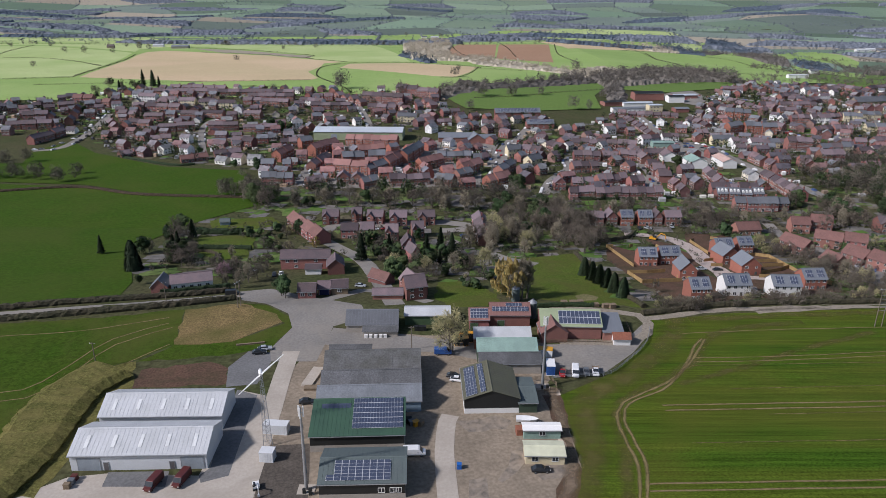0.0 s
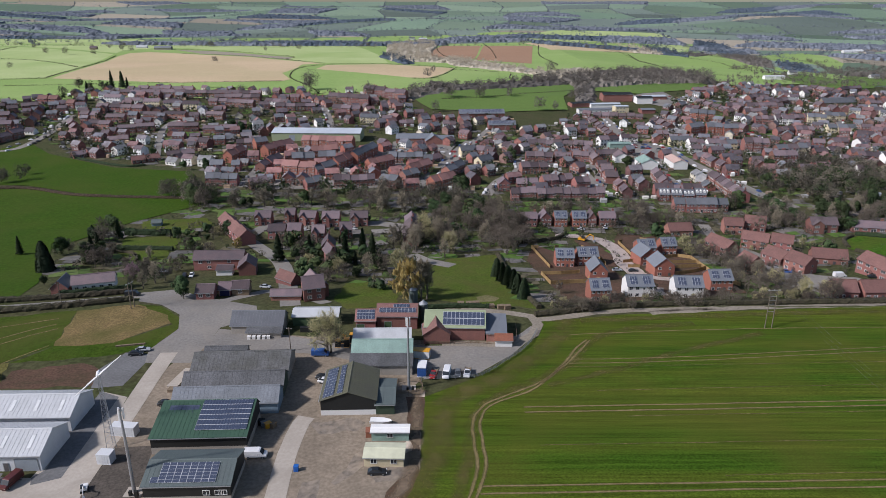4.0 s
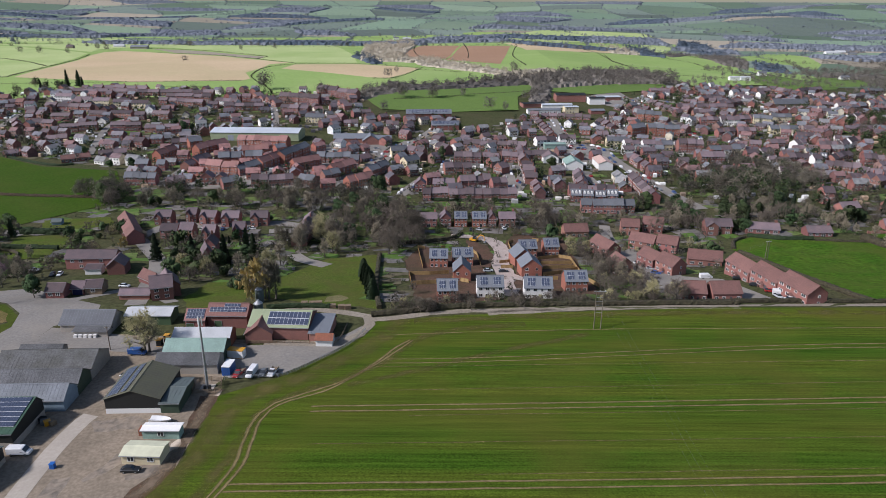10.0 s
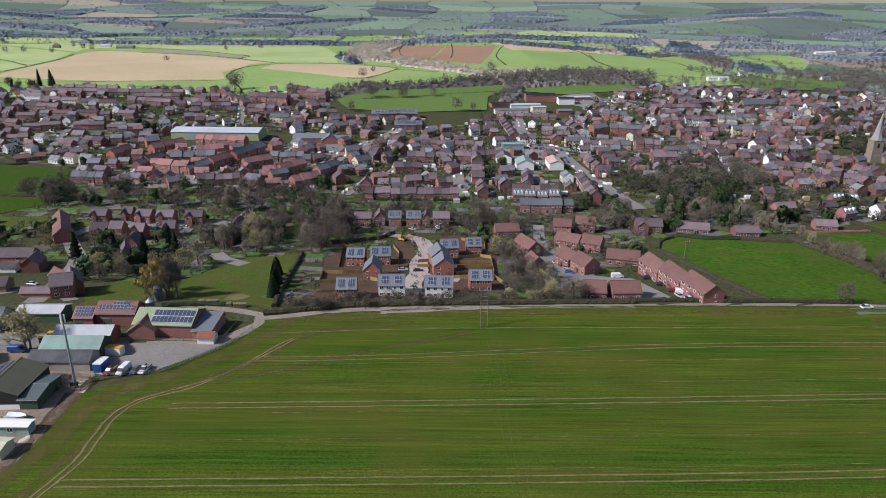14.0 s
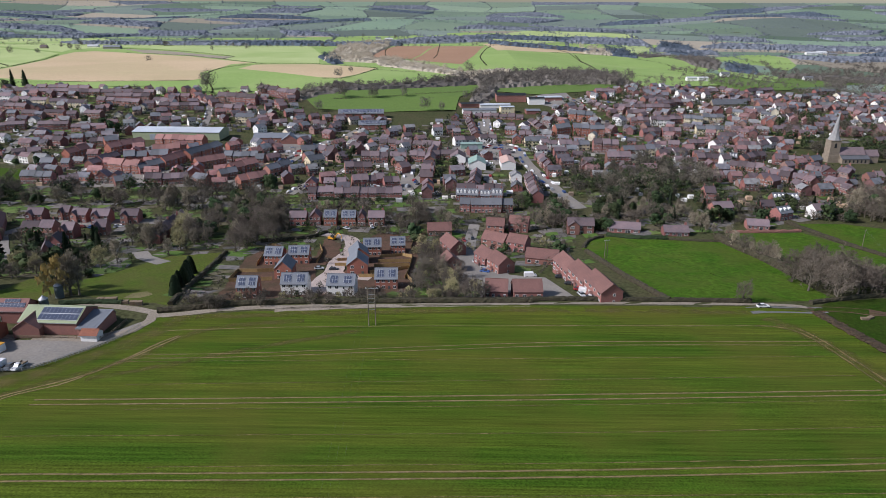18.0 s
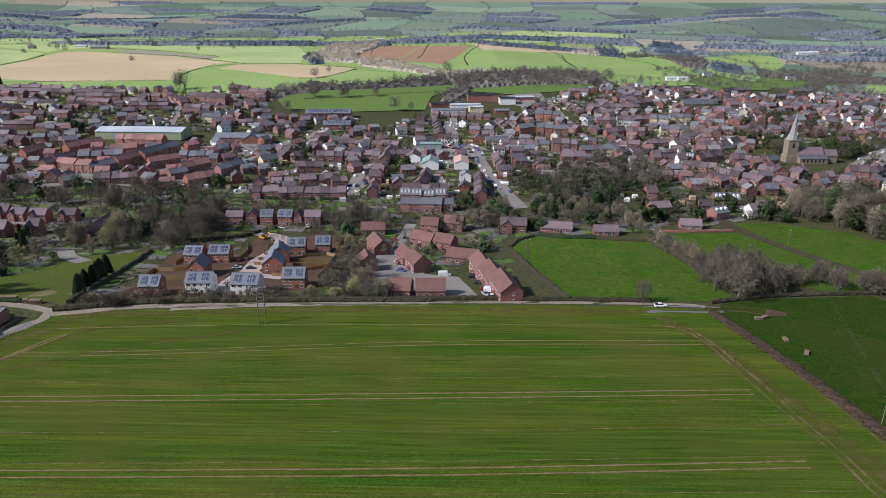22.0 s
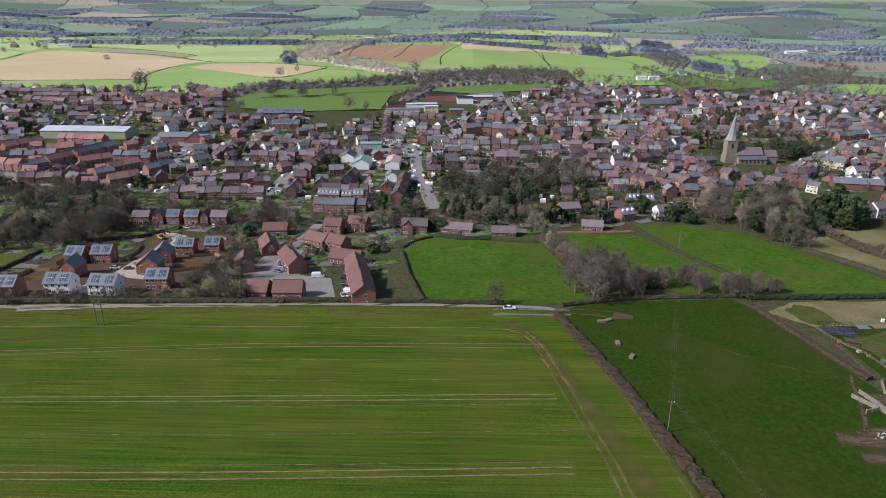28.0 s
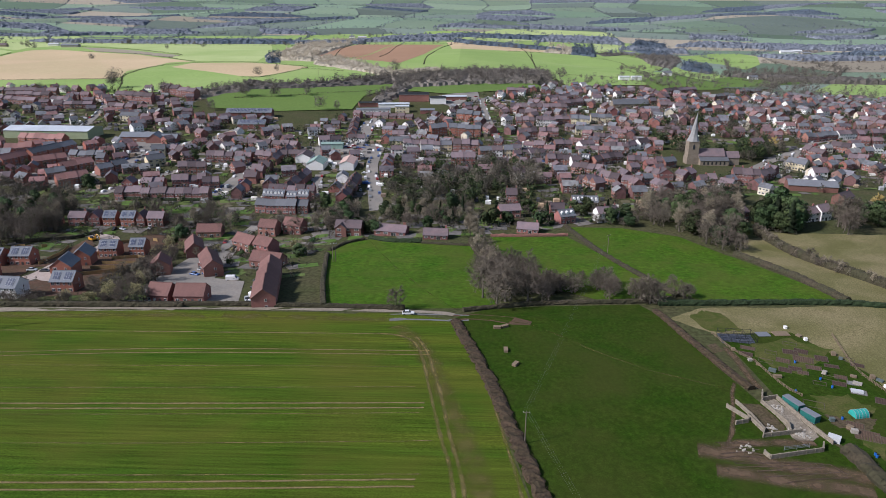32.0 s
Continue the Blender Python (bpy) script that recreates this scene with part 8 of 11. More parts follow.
far_line([(-496.3, 948.4), (-528.2, 1117.1), (-576.8, 1339.5)], 1.6, 1.8, 3, 1.5, 95)
far_line([(-1043.5, 1212), (-735.1, 1280.4), (-537.1, 1117.1)], 1.6, 1.8, 3, 1.5, 96)
FAR["single"].append((-726.3, 1372.4, 16))
FAR["single"].append((-683.1, 1361.6, 18))
FAR["single"].append((-629.2, 1361.6, 14))
FAR["single"].append((-847.2, 1547.9, 12))
FAR["single"].append((-932.7, 1547.9, 14))
FAR["single"].append((-631.7, 1095.6, 12))
far_line([(-1.2, 1400.5), (15.9, 1254.2), (95.9, 1267.6)], 1.6, 1.8, 3, 1.5, 97)
far_line([(417, 1690.3), (420.6, 1388.7)], 1.6, 1.8, 3, 1.5, 98)
far_line([(116.1, 1032), (47.5, 1064.5)], 1.6, 1.8, 3, 1.5, 99)
FAR["single"].append((41.6, 792.7, 15))
FAR["single"].append((76.9, 797.4, 14))
FAR["single"].append((-26.8, 790.4, 12))
FAR["single"].append((157.5, 750.5, 12))
FAR["single"].append((112.8, 892.2, 11))
FAR["single"].append((-349.9, 1207.2, 14))
FAR["single"].append((-118.6, 823.8, 26))
FAR["single"].append((-119.5, 816.7, 20))
FAR["single"].append((-326.7, 1464.9, 13))
FAR["single"].append((-268.5, 1513.6, 15))
FAR["single"].append((16, 944.2, 16))
FAR["single"].append((22.3, 1015.4, 11))
FAR["single"].append((192.3, 1025.7, 22))
FAR["single"].append((-48, 792.5, 18))
FAR["single"].append((45.5, 792.7, 20))
FAR["single"].append((79.8, 798.1, 20))
FAR["single"].append((140.1, 747.9, 18))
FAR["single"].append((28.6, 729.3, 14))
FAR["single"].append((306.9, 1076.3, 14))
FAR["single"].append((462.4, 985.4, 12))
FAR["single"].append((-191.3, 792, 14))
FAR["single"].append((-158.8, 785.3, 12))
FAR["single"].append((113.1, 809.8, 14))
FAR["single"].append((184.3, 810, 11))
FAR["single"].append((222.1, 969.5, 12))
FAR["single"].append((-622.5, 1467.4, 18))
FAR["single"].append((-679.5, 1539.6, 12))
FAR["single"].append((-588, 1434, 16))
FAR["single"].append((-715.5, 1536.5, 12))
FAR["single"].append((-8.6, 2209.8, 16))
FAR["single"].append((-115.9, 2272.2, 14))
CANOPY["pale"].append(([(-53.1, 1223.6), (-76.6, 1427.7), (-88.3, 1622.1), (-52, 1919.2), (-0.9, 1984.1), (22.6, 1670.1), (6.1, 1361.1), (36.6, 1182.1), (-17.1, 1198.6)], 4.0, 0.9, 6.3))
far_area([(-53.1, 1223.6), (-78.4, 1460.5), (-89.4, 1643.2), (-52.2, 1926.9), (-0.9, 1986.1), (22.7, 1701.8), (6, 1423.7), (36.6, 1183.3), (-17.1, 1198.6)], 270, 9, 15, "pale", 100)
CANOPY["pale"].append(([(10.2, 1302.6), (68.2, 1257.9), (190.7, 1042.1), (254.4, 1105.8), (260.9, 1028.1), (199.6, 955.5), (142.2, 1032.4), (56.8, 1122.8)], 4.0, 0.6, 4.62))
far_area([(10.2, 1341.7), (68.2, 1264.2), (190.7, 1042.1), (254.4, 1105.8), (260.9, 1028.1), (199.4, 965.1), (142.2, 1032.4), (56.8, 1123.9)], 180, 6, 11, "pale", 101)
CANOPY["dark"].append(([(-84.2, 1333.2), (-70.7, 1362.9), (-9, 1153.4), (-26.5, 1142.8)], 4.0, 0.9, 5.88))
far_area([(-86.1, 1363.9), (-73, 1406.5), (-9, 1153.4), (-26.5, 1142.8)], 27, 9, 14, "dark", 102)
CANOPY["hill"].append(([(16.6, 900.1), (53.9, 870.7), (129.1, 921.9), (188.3, 988.3), (203.6, 917.1), (111.7, 864), (33.7, 822.3)], 4.0, 0.6, 4.2))
far_area([(16.6, 907.3), (53.9, 883.7), (129.1, 934.8), (188.2, 990.3), (203.3, 935.5), (111.7, 883.9), (33.8, 836.3)], 135, 6, 10, "brown", 103)
CANOPY["hill"].append(([(-12.3, 801.2), (22.2, 858.9), (41.4, 819.2), (21.4, 798.5), (-1.9, 772.7)], 4.0, 0.6, 4.2))
far_area([(-12.4, 806.8), (22.2, 869.2), (41.1, 833.9), (21.4, 805.7), (-1.9, 780.4)], 72, 6, 10, "brown", 104)
CANOPY["hill"].append(([(192.1, 954), (273, 1065.5), (416, 1148.5), (414.2, 972), (321.2, 944.9), (207.3, 881.6)], 4.0, 0.8, 5.88))
far_area([(191.9, 963.5), (273.1, 1061.3), (415.2, 1140.5), (413.9, 969.1), (321.4, 952.4), (206.5, 907.2)], 216, 8, 14, "brown", 105)
far_line([(273.1, 1061.3), (403.1, 1105.4), (551.6, 1108.7)], 1.8, 1.8, 3.2, 1.5, 106)
far_line([(554.3, 1527.4), (606.3, 1459.4), (605.1, 1233.1)], 1.8, 1.8, 3.2, 1.5, 107)
far_line([(595.3, 1690.9), (714.5, 1882.3)], 1.8, 1.8, 3.2, 1.5, 108)
far_line([(648.7, 1335.1), (714, 1514.4)], 1.8, 1.8, 3.2, 1.5, 109)
far_line([(655.5, 1287.2), (658.4, 1145.8), (701.6, 1092.2)], 1.8, 1.8, 3.2, 1.5, 110)
far_line([(1025.6, 1824.2), (994.8, 1573.1), (1038.1, 1464.2), (1127.8, 1448.9)], 1.8, 1.8, 3.2, 1.5, 111)
far_line([(427.4, 1511.2), (403.9, 1114.9)], 1.8, 1.8, 3.2, 1.5, 112)
far_line([(1006.1, 1989.8), (1025.4, 1841.7), (990.8, 1652.5)], 1.8, 1.8, 3.2, 1.5, 113)
far_line([(380.9, 1530.2), (516.2, 1555.7)], 1.8, 1.8, 3.2, 1.5, 114)
far_line([(405.5, 2006.7), (509.5, 2110.6), (649.1, 2061.5)], 1.8, 1.8, 3.2, 1.5, 115)
far_line([(551.6, 1108.7), (646.4, 1261.4)], 1.8, 1.8, 3.2, 1.5, 116)
CANOPY["pale"].append(([(459.9, 1577.2), (507.2, 1905.5), (564.2, 1910.1), (522, 1562.6)], 4.0, 0.9, 5.46))
far_area([(459.4, 1572.5), (522.9, 2049.8), (582.2, 2039.5), (522, 1562.6)], 54, 9, 13, "pale", 117)
CANOPY["dark"].append(([(516.6, 1558.8), (567.6, 1913.2), (624.9, 1917.7), (566.6, 1537.3)], 4.0, 1, 5.88))
far_area([(516.2, 1555.7), (585.3, 2039), (643.7, 2028.5), (567.4, 1541.9)], 63, 10, 14, "dark", 118)
CANOPY["dark"].append(([(733.5, 2008.4), (808.9, 2205.2), (864, 2121.9), (793.9, 1773.3), (726.2, 1721.4)], 4.0, 1, 5.88))
far_area([(744.8, 2060.4), (813.5, 2225), (868.5, 2138.8), (805.3, 1813.9), (738.1, 1769.4)], 99, 10, 14, "dark", 119)
CANOPY["hill"].append(([(589.3, 1664.3), (690.1, 1803.3), (679, 1719.5), (591.4, 1568.7)], 4.0, 0.6, 4.2))
far_area([(598.6, 1717.3), (706.1, 1876.9), (691.1, 1774.3), (593.4, 1579.6)], 27, 6, 10, "brown", 120)
CANOPY["hill"].append(([(676.6, 1648.8), (793.9, 1773.3), (752.1, 1553.9), (696.7, 1417.3), (665.5, 1470.6)], 4.0, 0.8, 5.46))
far_area([(685.3, 1686.6), (805.3, 1813.9), (757.5, 1572.5), (711.8, 1470.9), (673.9, 1504.3)], 99, 8, 13, "brown", 121)
CANOPY["dark"].append(([(715.3, 1428.3), (765.7, 1563.3), (776.3, 1417.8), (737.2, 1310.9)], 4.0, 0.8, 5.04))
far_area([(729.8, 1478), (772.2, 1585.1), (794.9, 1472.8), (760.4, 1380)], 63, 8, 12, "dark", 122)
far_area([(811.9, 1462.5), (881, 1495.3), (880.9, 1394.1), (732.5, 1022.9), (701.3, 1024.7), (757.8, 1222.3)], 117, 7, 12, "brown", 123)
far_area([(891.4, 1462.3), (990, 1507.8), (1105.9, 1604.2), (1064.8, 1473.3), (918.6, 1241.1), (774.3, 1010), (732.5, 1022.9)], 270, 8, 14, "brown", 124)
far_area([(626.5, 967.2), (684.8, 1002), (775.7, 996.2), (872.7, 993.2), (844.1, 942.2), (707.4, 910), (625.2, 919.1)], 99, 6, 10, "brown", 125)
CANOPY["hill"].append(([(1195.6, 2119.2), (1344.6, 2234.8), (1279.5, 2023.7), (1183, 1944.3)], 4.0, 0.7, 4.62))
far_area([(1199.2, 2127.6), (1347.7, 2241.5), (1284.4, 2033.8), (1190.1, 1959.8)], 54, 7, 11, "brown", 126)
far_area([(105.5, 916.6), (234.2, 1027.9), (456.9, 1126.2), (410, 951.3), (209.9, 911.1)], 234, 8, 14, "brown", 127)
CANOPY["hill"].append(([(203.3, 885.3), (233.1, 920.2), (210.9, 801.4), (188.6, 788.4)], 4.0, 0.7, 4.62))
far_area([(202.9, 910.1), (232.5, 939.5), (210.2, 824.6), (188.4, 806.6)], 36, 7, 11, "brown", 128)
far_area([(413.9, 1016.4), (591.5, 1201.4), (934.5, 1508.5), (652.6, 1032.5), (404.5, 922.8)], 144, 6, 11, "brown", 129)

# ---------------------------------------------------------------- vehicles
paint("car_white", (0.72, 0.72, 0.72))
paint("car_silver", (0.38, 0.40, 0.42))
paint("car_black", (0.018, 0.02, 0.022))
paint("car_red", (0.30, 0.02, 0.02))
paint("car_maroon", (0.095, 0.022, 0.018))
paint("car_blue", (0.03, 0.09, 0.28))
paint("car_grey", (0.12, 0.13, 0.14))
paint("digger_yellow", (0.62, 0.30, 0.02))
paint("barrel_blue", (0.02, 0.12, 0.42))
CARS = {}


def wheel(parent, x, y, r=0.32):
    t = part("wheel", Build().tube((x - 0.1, y, r), (x + 0.1, y, r), r, r, 10), M["tyre"], parent)
    part("rim", Build().tube((x - 0.115, y, r), (x + 0.115, y, r), r * 0.6, r * 0.6, 8), M["steel"], t)


def car(colour, label, kind="car"):
    """A car, van or pickup, nose towards -y, from cross-sections along its length."""
    c = thing(kind, label, kind)
    if kind == "car":
        L, W = 4.3, 1.75
        prof = [(-2.15, 0.35, 0.62), (-2.05, 0.3, 0.78), (-1.1, 0.28, 0.92), (-0.6, 0.28, 0.95), (1.7, 0.28, 0.98), (2.1, 0.3, 0.9), (2.15, 0.4, 0.7)]
        glass = [(-1.05, 0.9, 0.92), (-0.35, 0.9, 1.42), (1.1, 0.9, 1.45), (1.95, 0.9, 0.97)]
    elif kind == "van":
        L, W = 5.3, 1.95
        prof = [(-2.65, 0.4, 0.75), (-2.55, 0.35, 1.0), (-1.9, 0.35, 1.2), (-1.2, 0.35, 2.05), (-0.9, 0.35, 2.15), (2.6, 0.35, 2.15), (2.65, 0.4, 2.0)]
        glass = [(-1.95, 1.1, 1.16), (-1.22, 1.1, 2.0), (-0.6, 1.1, 1.95), (-0.5, 1.1, 1.2)]
    else:
        L, W = 5.0, 1.85
        prof = [(-2.5, 0.45, 0.8), (-2.4, 0.4, 1.0), (-1.4, 0.4, 1.1), (0.3, 0.4, 1.12), (0.4, 0.4, 0.85), (2.4, 0.4, 0.85), (2.5, 0.45, 0.85)]
        glass = [(-1.3, 1.0, 1.1), (-0.7, 1.0, 1.7), (0.15, 1.0, 1.7), (0.35, 1.0, 1.1)]

    def ring(y, lo, hi, w):
        return [(-w / 2, y, lo + 0.12), (-w / 2 + 0.12, y, lo), (w / 2 - 0.12, y, lo), (w / 2, y, lo + 0.12), (w / 2, y, hi - 0.15), (w / 2 - 0.14, y, hi), (-w / 2 + 0.14, y, hi), (-w / 2, y, hi - 0.15)]
    part("body", Build().loop([ring(y, lo, hi, W * (0.9 if i in (0, len(prof) - 1) else 1.0)) for i, (y, lo, hi) in enumerate(prof)]), M[colour], c)
    gw = W - 0.26
    part("cabin_glass", Build().loop([[(-gw / 2, y, lo), (gw / 2, y, lo), (gw / 2 - 0.12, y, max(hi, lo + 0.01)), (-gw / 2 + 0.12, y, max(hi, lo + 0.01))] for y, lo, hi in glass]) if kind != "van"
         else Build().loop([[(-W / 2 - 0.01, y, lo), (W / 2 + 0.01, y, lo), (W / 2 - 0.08, y - 0.02, max(hi, lo + 0.01)), (-W / 2 + 0.08, y - 0.02, max(hi, lo + 0.01))] for y, lo, hi in glass]), M["glass"], c)
    if kind != "van":
        a, b = glass[1], glass[2]
        part("roof", Build().box(-gw / 2 + 0.14, a[0] + 0.05, a[2] + 0.005, gw / 2 - 0.14, b[0] - 0.05, a[2] + 0.05), M[colour], c)
    if kind == "pickup":
        part("load_bed", Build().box(-W / 2 + 0.1, 0.5, 0.86, W / 2 - 0.1, 2.4, 0.9).box(-W / 2, 0.45, 0.85, -W / 2 + 0.08, 2.5, 1.2).box(W / 2 - 0.08, 0.45, 0.85, W / 2, 2.5, 1.2), M["wood"], c)
    for s in (-1, 1):
        part("headlight", Build().box(s * W * 0.36 - 0.16, -L / 2 - 0.02, 0.62, s * W * 0.36 + 0.16, -L / 2 + 0.1, 0.76), M["upvc"], c)
        for y in (-L * 0.31, L * 0.3):
            wheel(c, s * (W / 2 - 0.09), y)
    return c


def vehicle(colour, kind, x, y, turn, label=""):
    key = (colour, kind)
    words = {"car_white": "white", "car_silver": "silver", "car_black": "black", "car_red": "red", "car_maroon": "dark maroon", "car_blue": "blue", "car_grey": "dark grey"}[colour]
    if key not in CARS:
        CARS[key] = car(colour, "%s %s parked on the tarmac" % (words, kind), kind)
        CARS[key].matrix_basis = at(x, y, turn, 0.07)
        return CARS[key]
    return copy_thing(CARS[key], at(x, y, turn, 0.07))


# ---------------------------------------------------------------- poles, masts and fences
def utility_pole(x, y, h, label="wooden telegraph pole with a crossarm", turn=0.0, arm=1.6):
    g = thing("utility_pole", label, "pole", at(x, y, turn))
    part("pole", Build().tube((0, 0, -0.5), (0, 0, h), 0.16, 0.11, 8), M["pole_wood"], g)
    part("crossarm", Build().box(-arm / 2, -0.06, h - 0.5, arm / 2, 0.06, h - 0.36), M["pole_wood"], g)
    for s in (-1, 0, 1):
        part("insulator", Build().tube((s * arm * 0.42, 0, h - 0.36), (s * arm * 0.42, 0, h - 0.12), 0.06, 0.04, 6), M["upvc"], g)
    return g


def h_pole(x, y, h, gap, turn=0.0, rungs=0, label="pair of wooden power poles with a crossarm"):
    g = thing("power_pole", label, "pole", at(x, y, turn))
    for s in (-1, 1):
        part("pole", Build().tube((s * gap / 2, 0, -0.5), (s * gap / 2, 0, h), 0.17, 0.12, 8), M["pole_wood"], g)
    part("crossarm", Build().box(-gap / 2 - 0.9, -0.08, h - 0.35, gap / 2 + 0.9, 0.08, h - 0.18), M["steel"], g)
    for i in range(rungs):
        z = h * (0.42 + 0.5 * i / rungs)
        part("rung", Build().box(-gap / 2, -0.05, z, gap / 2, 0.05, z + 0.1), M["steel"], g)
    for s in (-1, 0, 1):
        part("insulator", Build().tube((s * (gap / 2 + 0.6), 0, h - 0.18), (s * (gap / 2 + 0.6), 0, h + 0.15), 0.07, 0.05, 6), M["upvc"], g)
    return g


def cable(p, q, sag, label="thin sagging overhead cable"):
    b = Build()
    P, Q = Vector(p), Vector(q)
    last = None
    for i in range(13):
        t = i / 12
        c = P.lerp(Q, t) - Vector((0, 0, sag * 4 * t * (1 - t)))
        if last is not None:
            b.tube(last, c, 0.009, 0.009, 3, False)
        last = c
    return solid("power_line", b, M["cable"], label, "cable")


def fence(pts, h, label, material="wood", rails=3, step=2.4, board=False, name="fence"):
    """Posts and rails, or close boards, along a plan line; every post and rail is a piece."""
    g = thing(name, label, "fence")
    line = smooth_line(pts, step) if not board else pts
    if board:
        full = []
        for i in range(len(pts) - 1):
            n = max(1, round(math.dist(pts[i], pts[i + 1]) / 1.85))
            full += [tuple(pts[i][k] + (pts[i + 1][k] - pts[i][k]) * j / n for k in (0, 1)) for j in range(n)]
        line = full + [pts[-1]]
    pm = Build().box(-0.06, -0.06, -0.4, 0.06, 0.06, h + 0.05).mesh("post", M[material])
    for i, (x, y) in enumerate(line):
        o = part("post", pm, None, g)
        o.matrix_basis = at(x, y)
        if i + 1 < len(line):
            nx, ny = line[i + 1]
            L, a = math.dist((x, y), (nx, ny)), math.degrees(math.atan2(ny - y, nx - x))
            tilt = -math.degrees(math.atan2(ground_z(nx, ny) - ground_z(x, y), L))
            b = Build()
            if board:
                b.box(0.06, -0.02, 0.05, L - 0.06, 0.02, h)
                for k in range(1, 6):
                    b.box(0.06 + (L - 0.12) * k / 6, -0.035, 0.05, 0.1 + (L - 0.12) * k / 6, 0.035, h)
                o2 = tagged(part("panel", b, M[material], g), kind="stuff")
            else:
                for k in range(rails):
                    z = h * (0.35 + 0.6 * k / max(1, rails - 1))
                    b.box(0.0, -0.03, z - 0.05, L, 0.03, z + 0.05)
                o2 = part("rail", b, M[material], g)
            o2.matrix_basis = at(x, y, a) @ pose(0, 0, 0, 0, tilt, 0)
    return g


def box_thing(name, label, category, x, y, turn, w, d, h, material, trim=None):
    """A container, cabinet or crate: a body with raised ribs and a lid or frame."""
    g = thing(name, label, category, at(x, y, turn))
    b = Build().box(-w / 2, -d / 2, 0.08, w / 2, d / 2, h)
    n = max(2, int(w / 0.6))
    for i in range(1, n):
        u = -w / 2 + w * i / n
        b.box(u - 0.07, -d / 2 - 0.04, 0.2, u + 0.07, d / 2 + 0.04, h - 0.15)
    part("body", b, M[material], g)
    part("frame", Build().box(-w / 2 - 0.05, -d / 2 - 0.05, h - 0.12, w / 2 + 0.05, d / 2 + 0.05, h + 0.03).box(-w / 2 - 0.05, -d / 2 - 0.05, 0.0, w / 2 + 0.05, d / 2 + 0.05, 0.14), M[trim or material], g)
    return g


M["pole_wood"] = mat("tarred_pole_wood", (0.17, 0.14, 0.11), 0.9, 0.15)
M["cable"] = mat("dull_cable", (0.16, 0.16, 0.16), 0.7, 0.05)
M["clamp"] = mat("stained_clamp_concrete", (0.27, 0.235, 0.185), 0.92, 0.3, 0.5, 2.5, (0.12, 0.10, 0.075), 0.8)

# monopole masts
for mx, my, mh, lab in ((27.5, 166.4, 21.5, "tall grey phone mast with antennas on a slab"), (-29.7, 123.4, 21.0, "tall dark grey phone mast behind the workshop")):
    g = thing("phone_mast", lab, "mast", at(mx, my))
    part("slab", Build().box(-1.9, -1.6, -0.2, 1.9, 1.6, 0.18), M["concrete"], g)
    part("pole", Build().tube((0, 0, 0.1), (0, 0, mh * 0.86), 0.42, 0.24, 14).tube((0, 0, mh * 0.86), (0, 0, mh), 0.16, 0.13, 8), M["steel"], g)
    for k in range(3):
        a = k * 2.094 + 0.4
        part("antenna", Build().box(0.55 * math.cos(a) - 0.16, 0.55 * math.sin(a) - 0.12, mh * 0.88, 0.55 * math.cos(a) + 0.16, 0.55 * math.sin(a) + 0.12, mh * 1.0), M["upvc"], g)
        part("bracket", Build().tube((0, 0, mh * 0.93), (0.5 * math.cos(a), 0.5 * math.sin(a), mh * 0.93), 0.05, 0.05, 5), M["steel"], g)
    part("cabinet", Build().box(0.8, -1.9, 0.0, 1.5, -1.2, 1.6), M["steel_black"], g)
    part("cabinet", Build().box(-0.6, -1.5, 0.18, 0.0, -0.9, 1.3), M["steel_black"], g)
fence([(24.4, 163.2), (30.6, 163.2), (30.6, 169.2), (24.4, 169.2), (24.4, 163.2)], 1.6, "timber compound fence round the mast", rails=4)

# two-bladed wind turbine on a lattice tower
wt_ = thing("wind_turbine", "white two-bladed wind turbine on a lattice tower", "wind turbine", at(-42.2, 140.2, 20))
TH = 19.0
lat = Build()
for s, t in ((-1, -1), (1, -1), (0, 1.2)):
    lat_top = (s * 0.28, t * 0.28, TH)
    part("tower_leg", Build().tube((s * 1.1, t * 1.1, -0.3), lat_top, 0.07, 0.05, 6), M["steel"], wt_)
for i in range(13):
    z0, z1 = TH * i / 13, TH * (i + 1) / 13
    r0, r1 = 1.1 - 0.82 * i / 13, 1.1 - 0.82 * (i + 1) / 13
    c0 = [(s * r0, t * r0, z0) for s, t in ((-1, -1), (1, -1), (0, 1.2))]
    c1 = [(s * r1, t * r1, z1) for s, t in ((-1, -1), (1, -1), (0, 1.2))]
    for k in range(3):
        lat.tube(c0[k], c1[(k + 1) % 3], 0.03, 0.03, 4, False).tube(c1[k], c1[(k + 1) % 3], 0.03, 0.03, 4, False)
part("lattice", lat, M["steel"], wt_)
part("nacelle", Build().loop([[(0.5 * r * math.cos(a), y, TH + 0.6 + 0.5 * r * math.sin(a)) for a in [k * math.pi / 5 for k in range(10)]] for y, r in ((-1.1, 0.4), (-0.8, 1.0), (0.6, 1.0), (1.4, 0.5))]), M["white_paint"], wt_)
for s in (-1, 1):
    bl = []
    for i in range(9):
        f = i / 8
        c, th = 0.62 * (1 - 0.75 * f) * (0.5 if i == 0 else 1), 0.12 * (1 - 0.7 * f)
        L = 6.6 * f + 0.25
        ux, uz = math.cos(radians(38)), math.sin(radians(38))
        bl.append([(s * L * ux - c * 0.5 * uz, -1.2 + th, TH + 0.6 + s * L * uz + c * 0.5 * ux), (s * L * ux, -1.2 - th, TH + 0.6 + s * L * uz), (s * L * ux + c * 0.5 * uz, -1.2 + th, TH + 0.6 + s * L * uz - c * 0.5 * ux)])
    part("blade", Build().loop(bl), M["white_paint"], wt_)


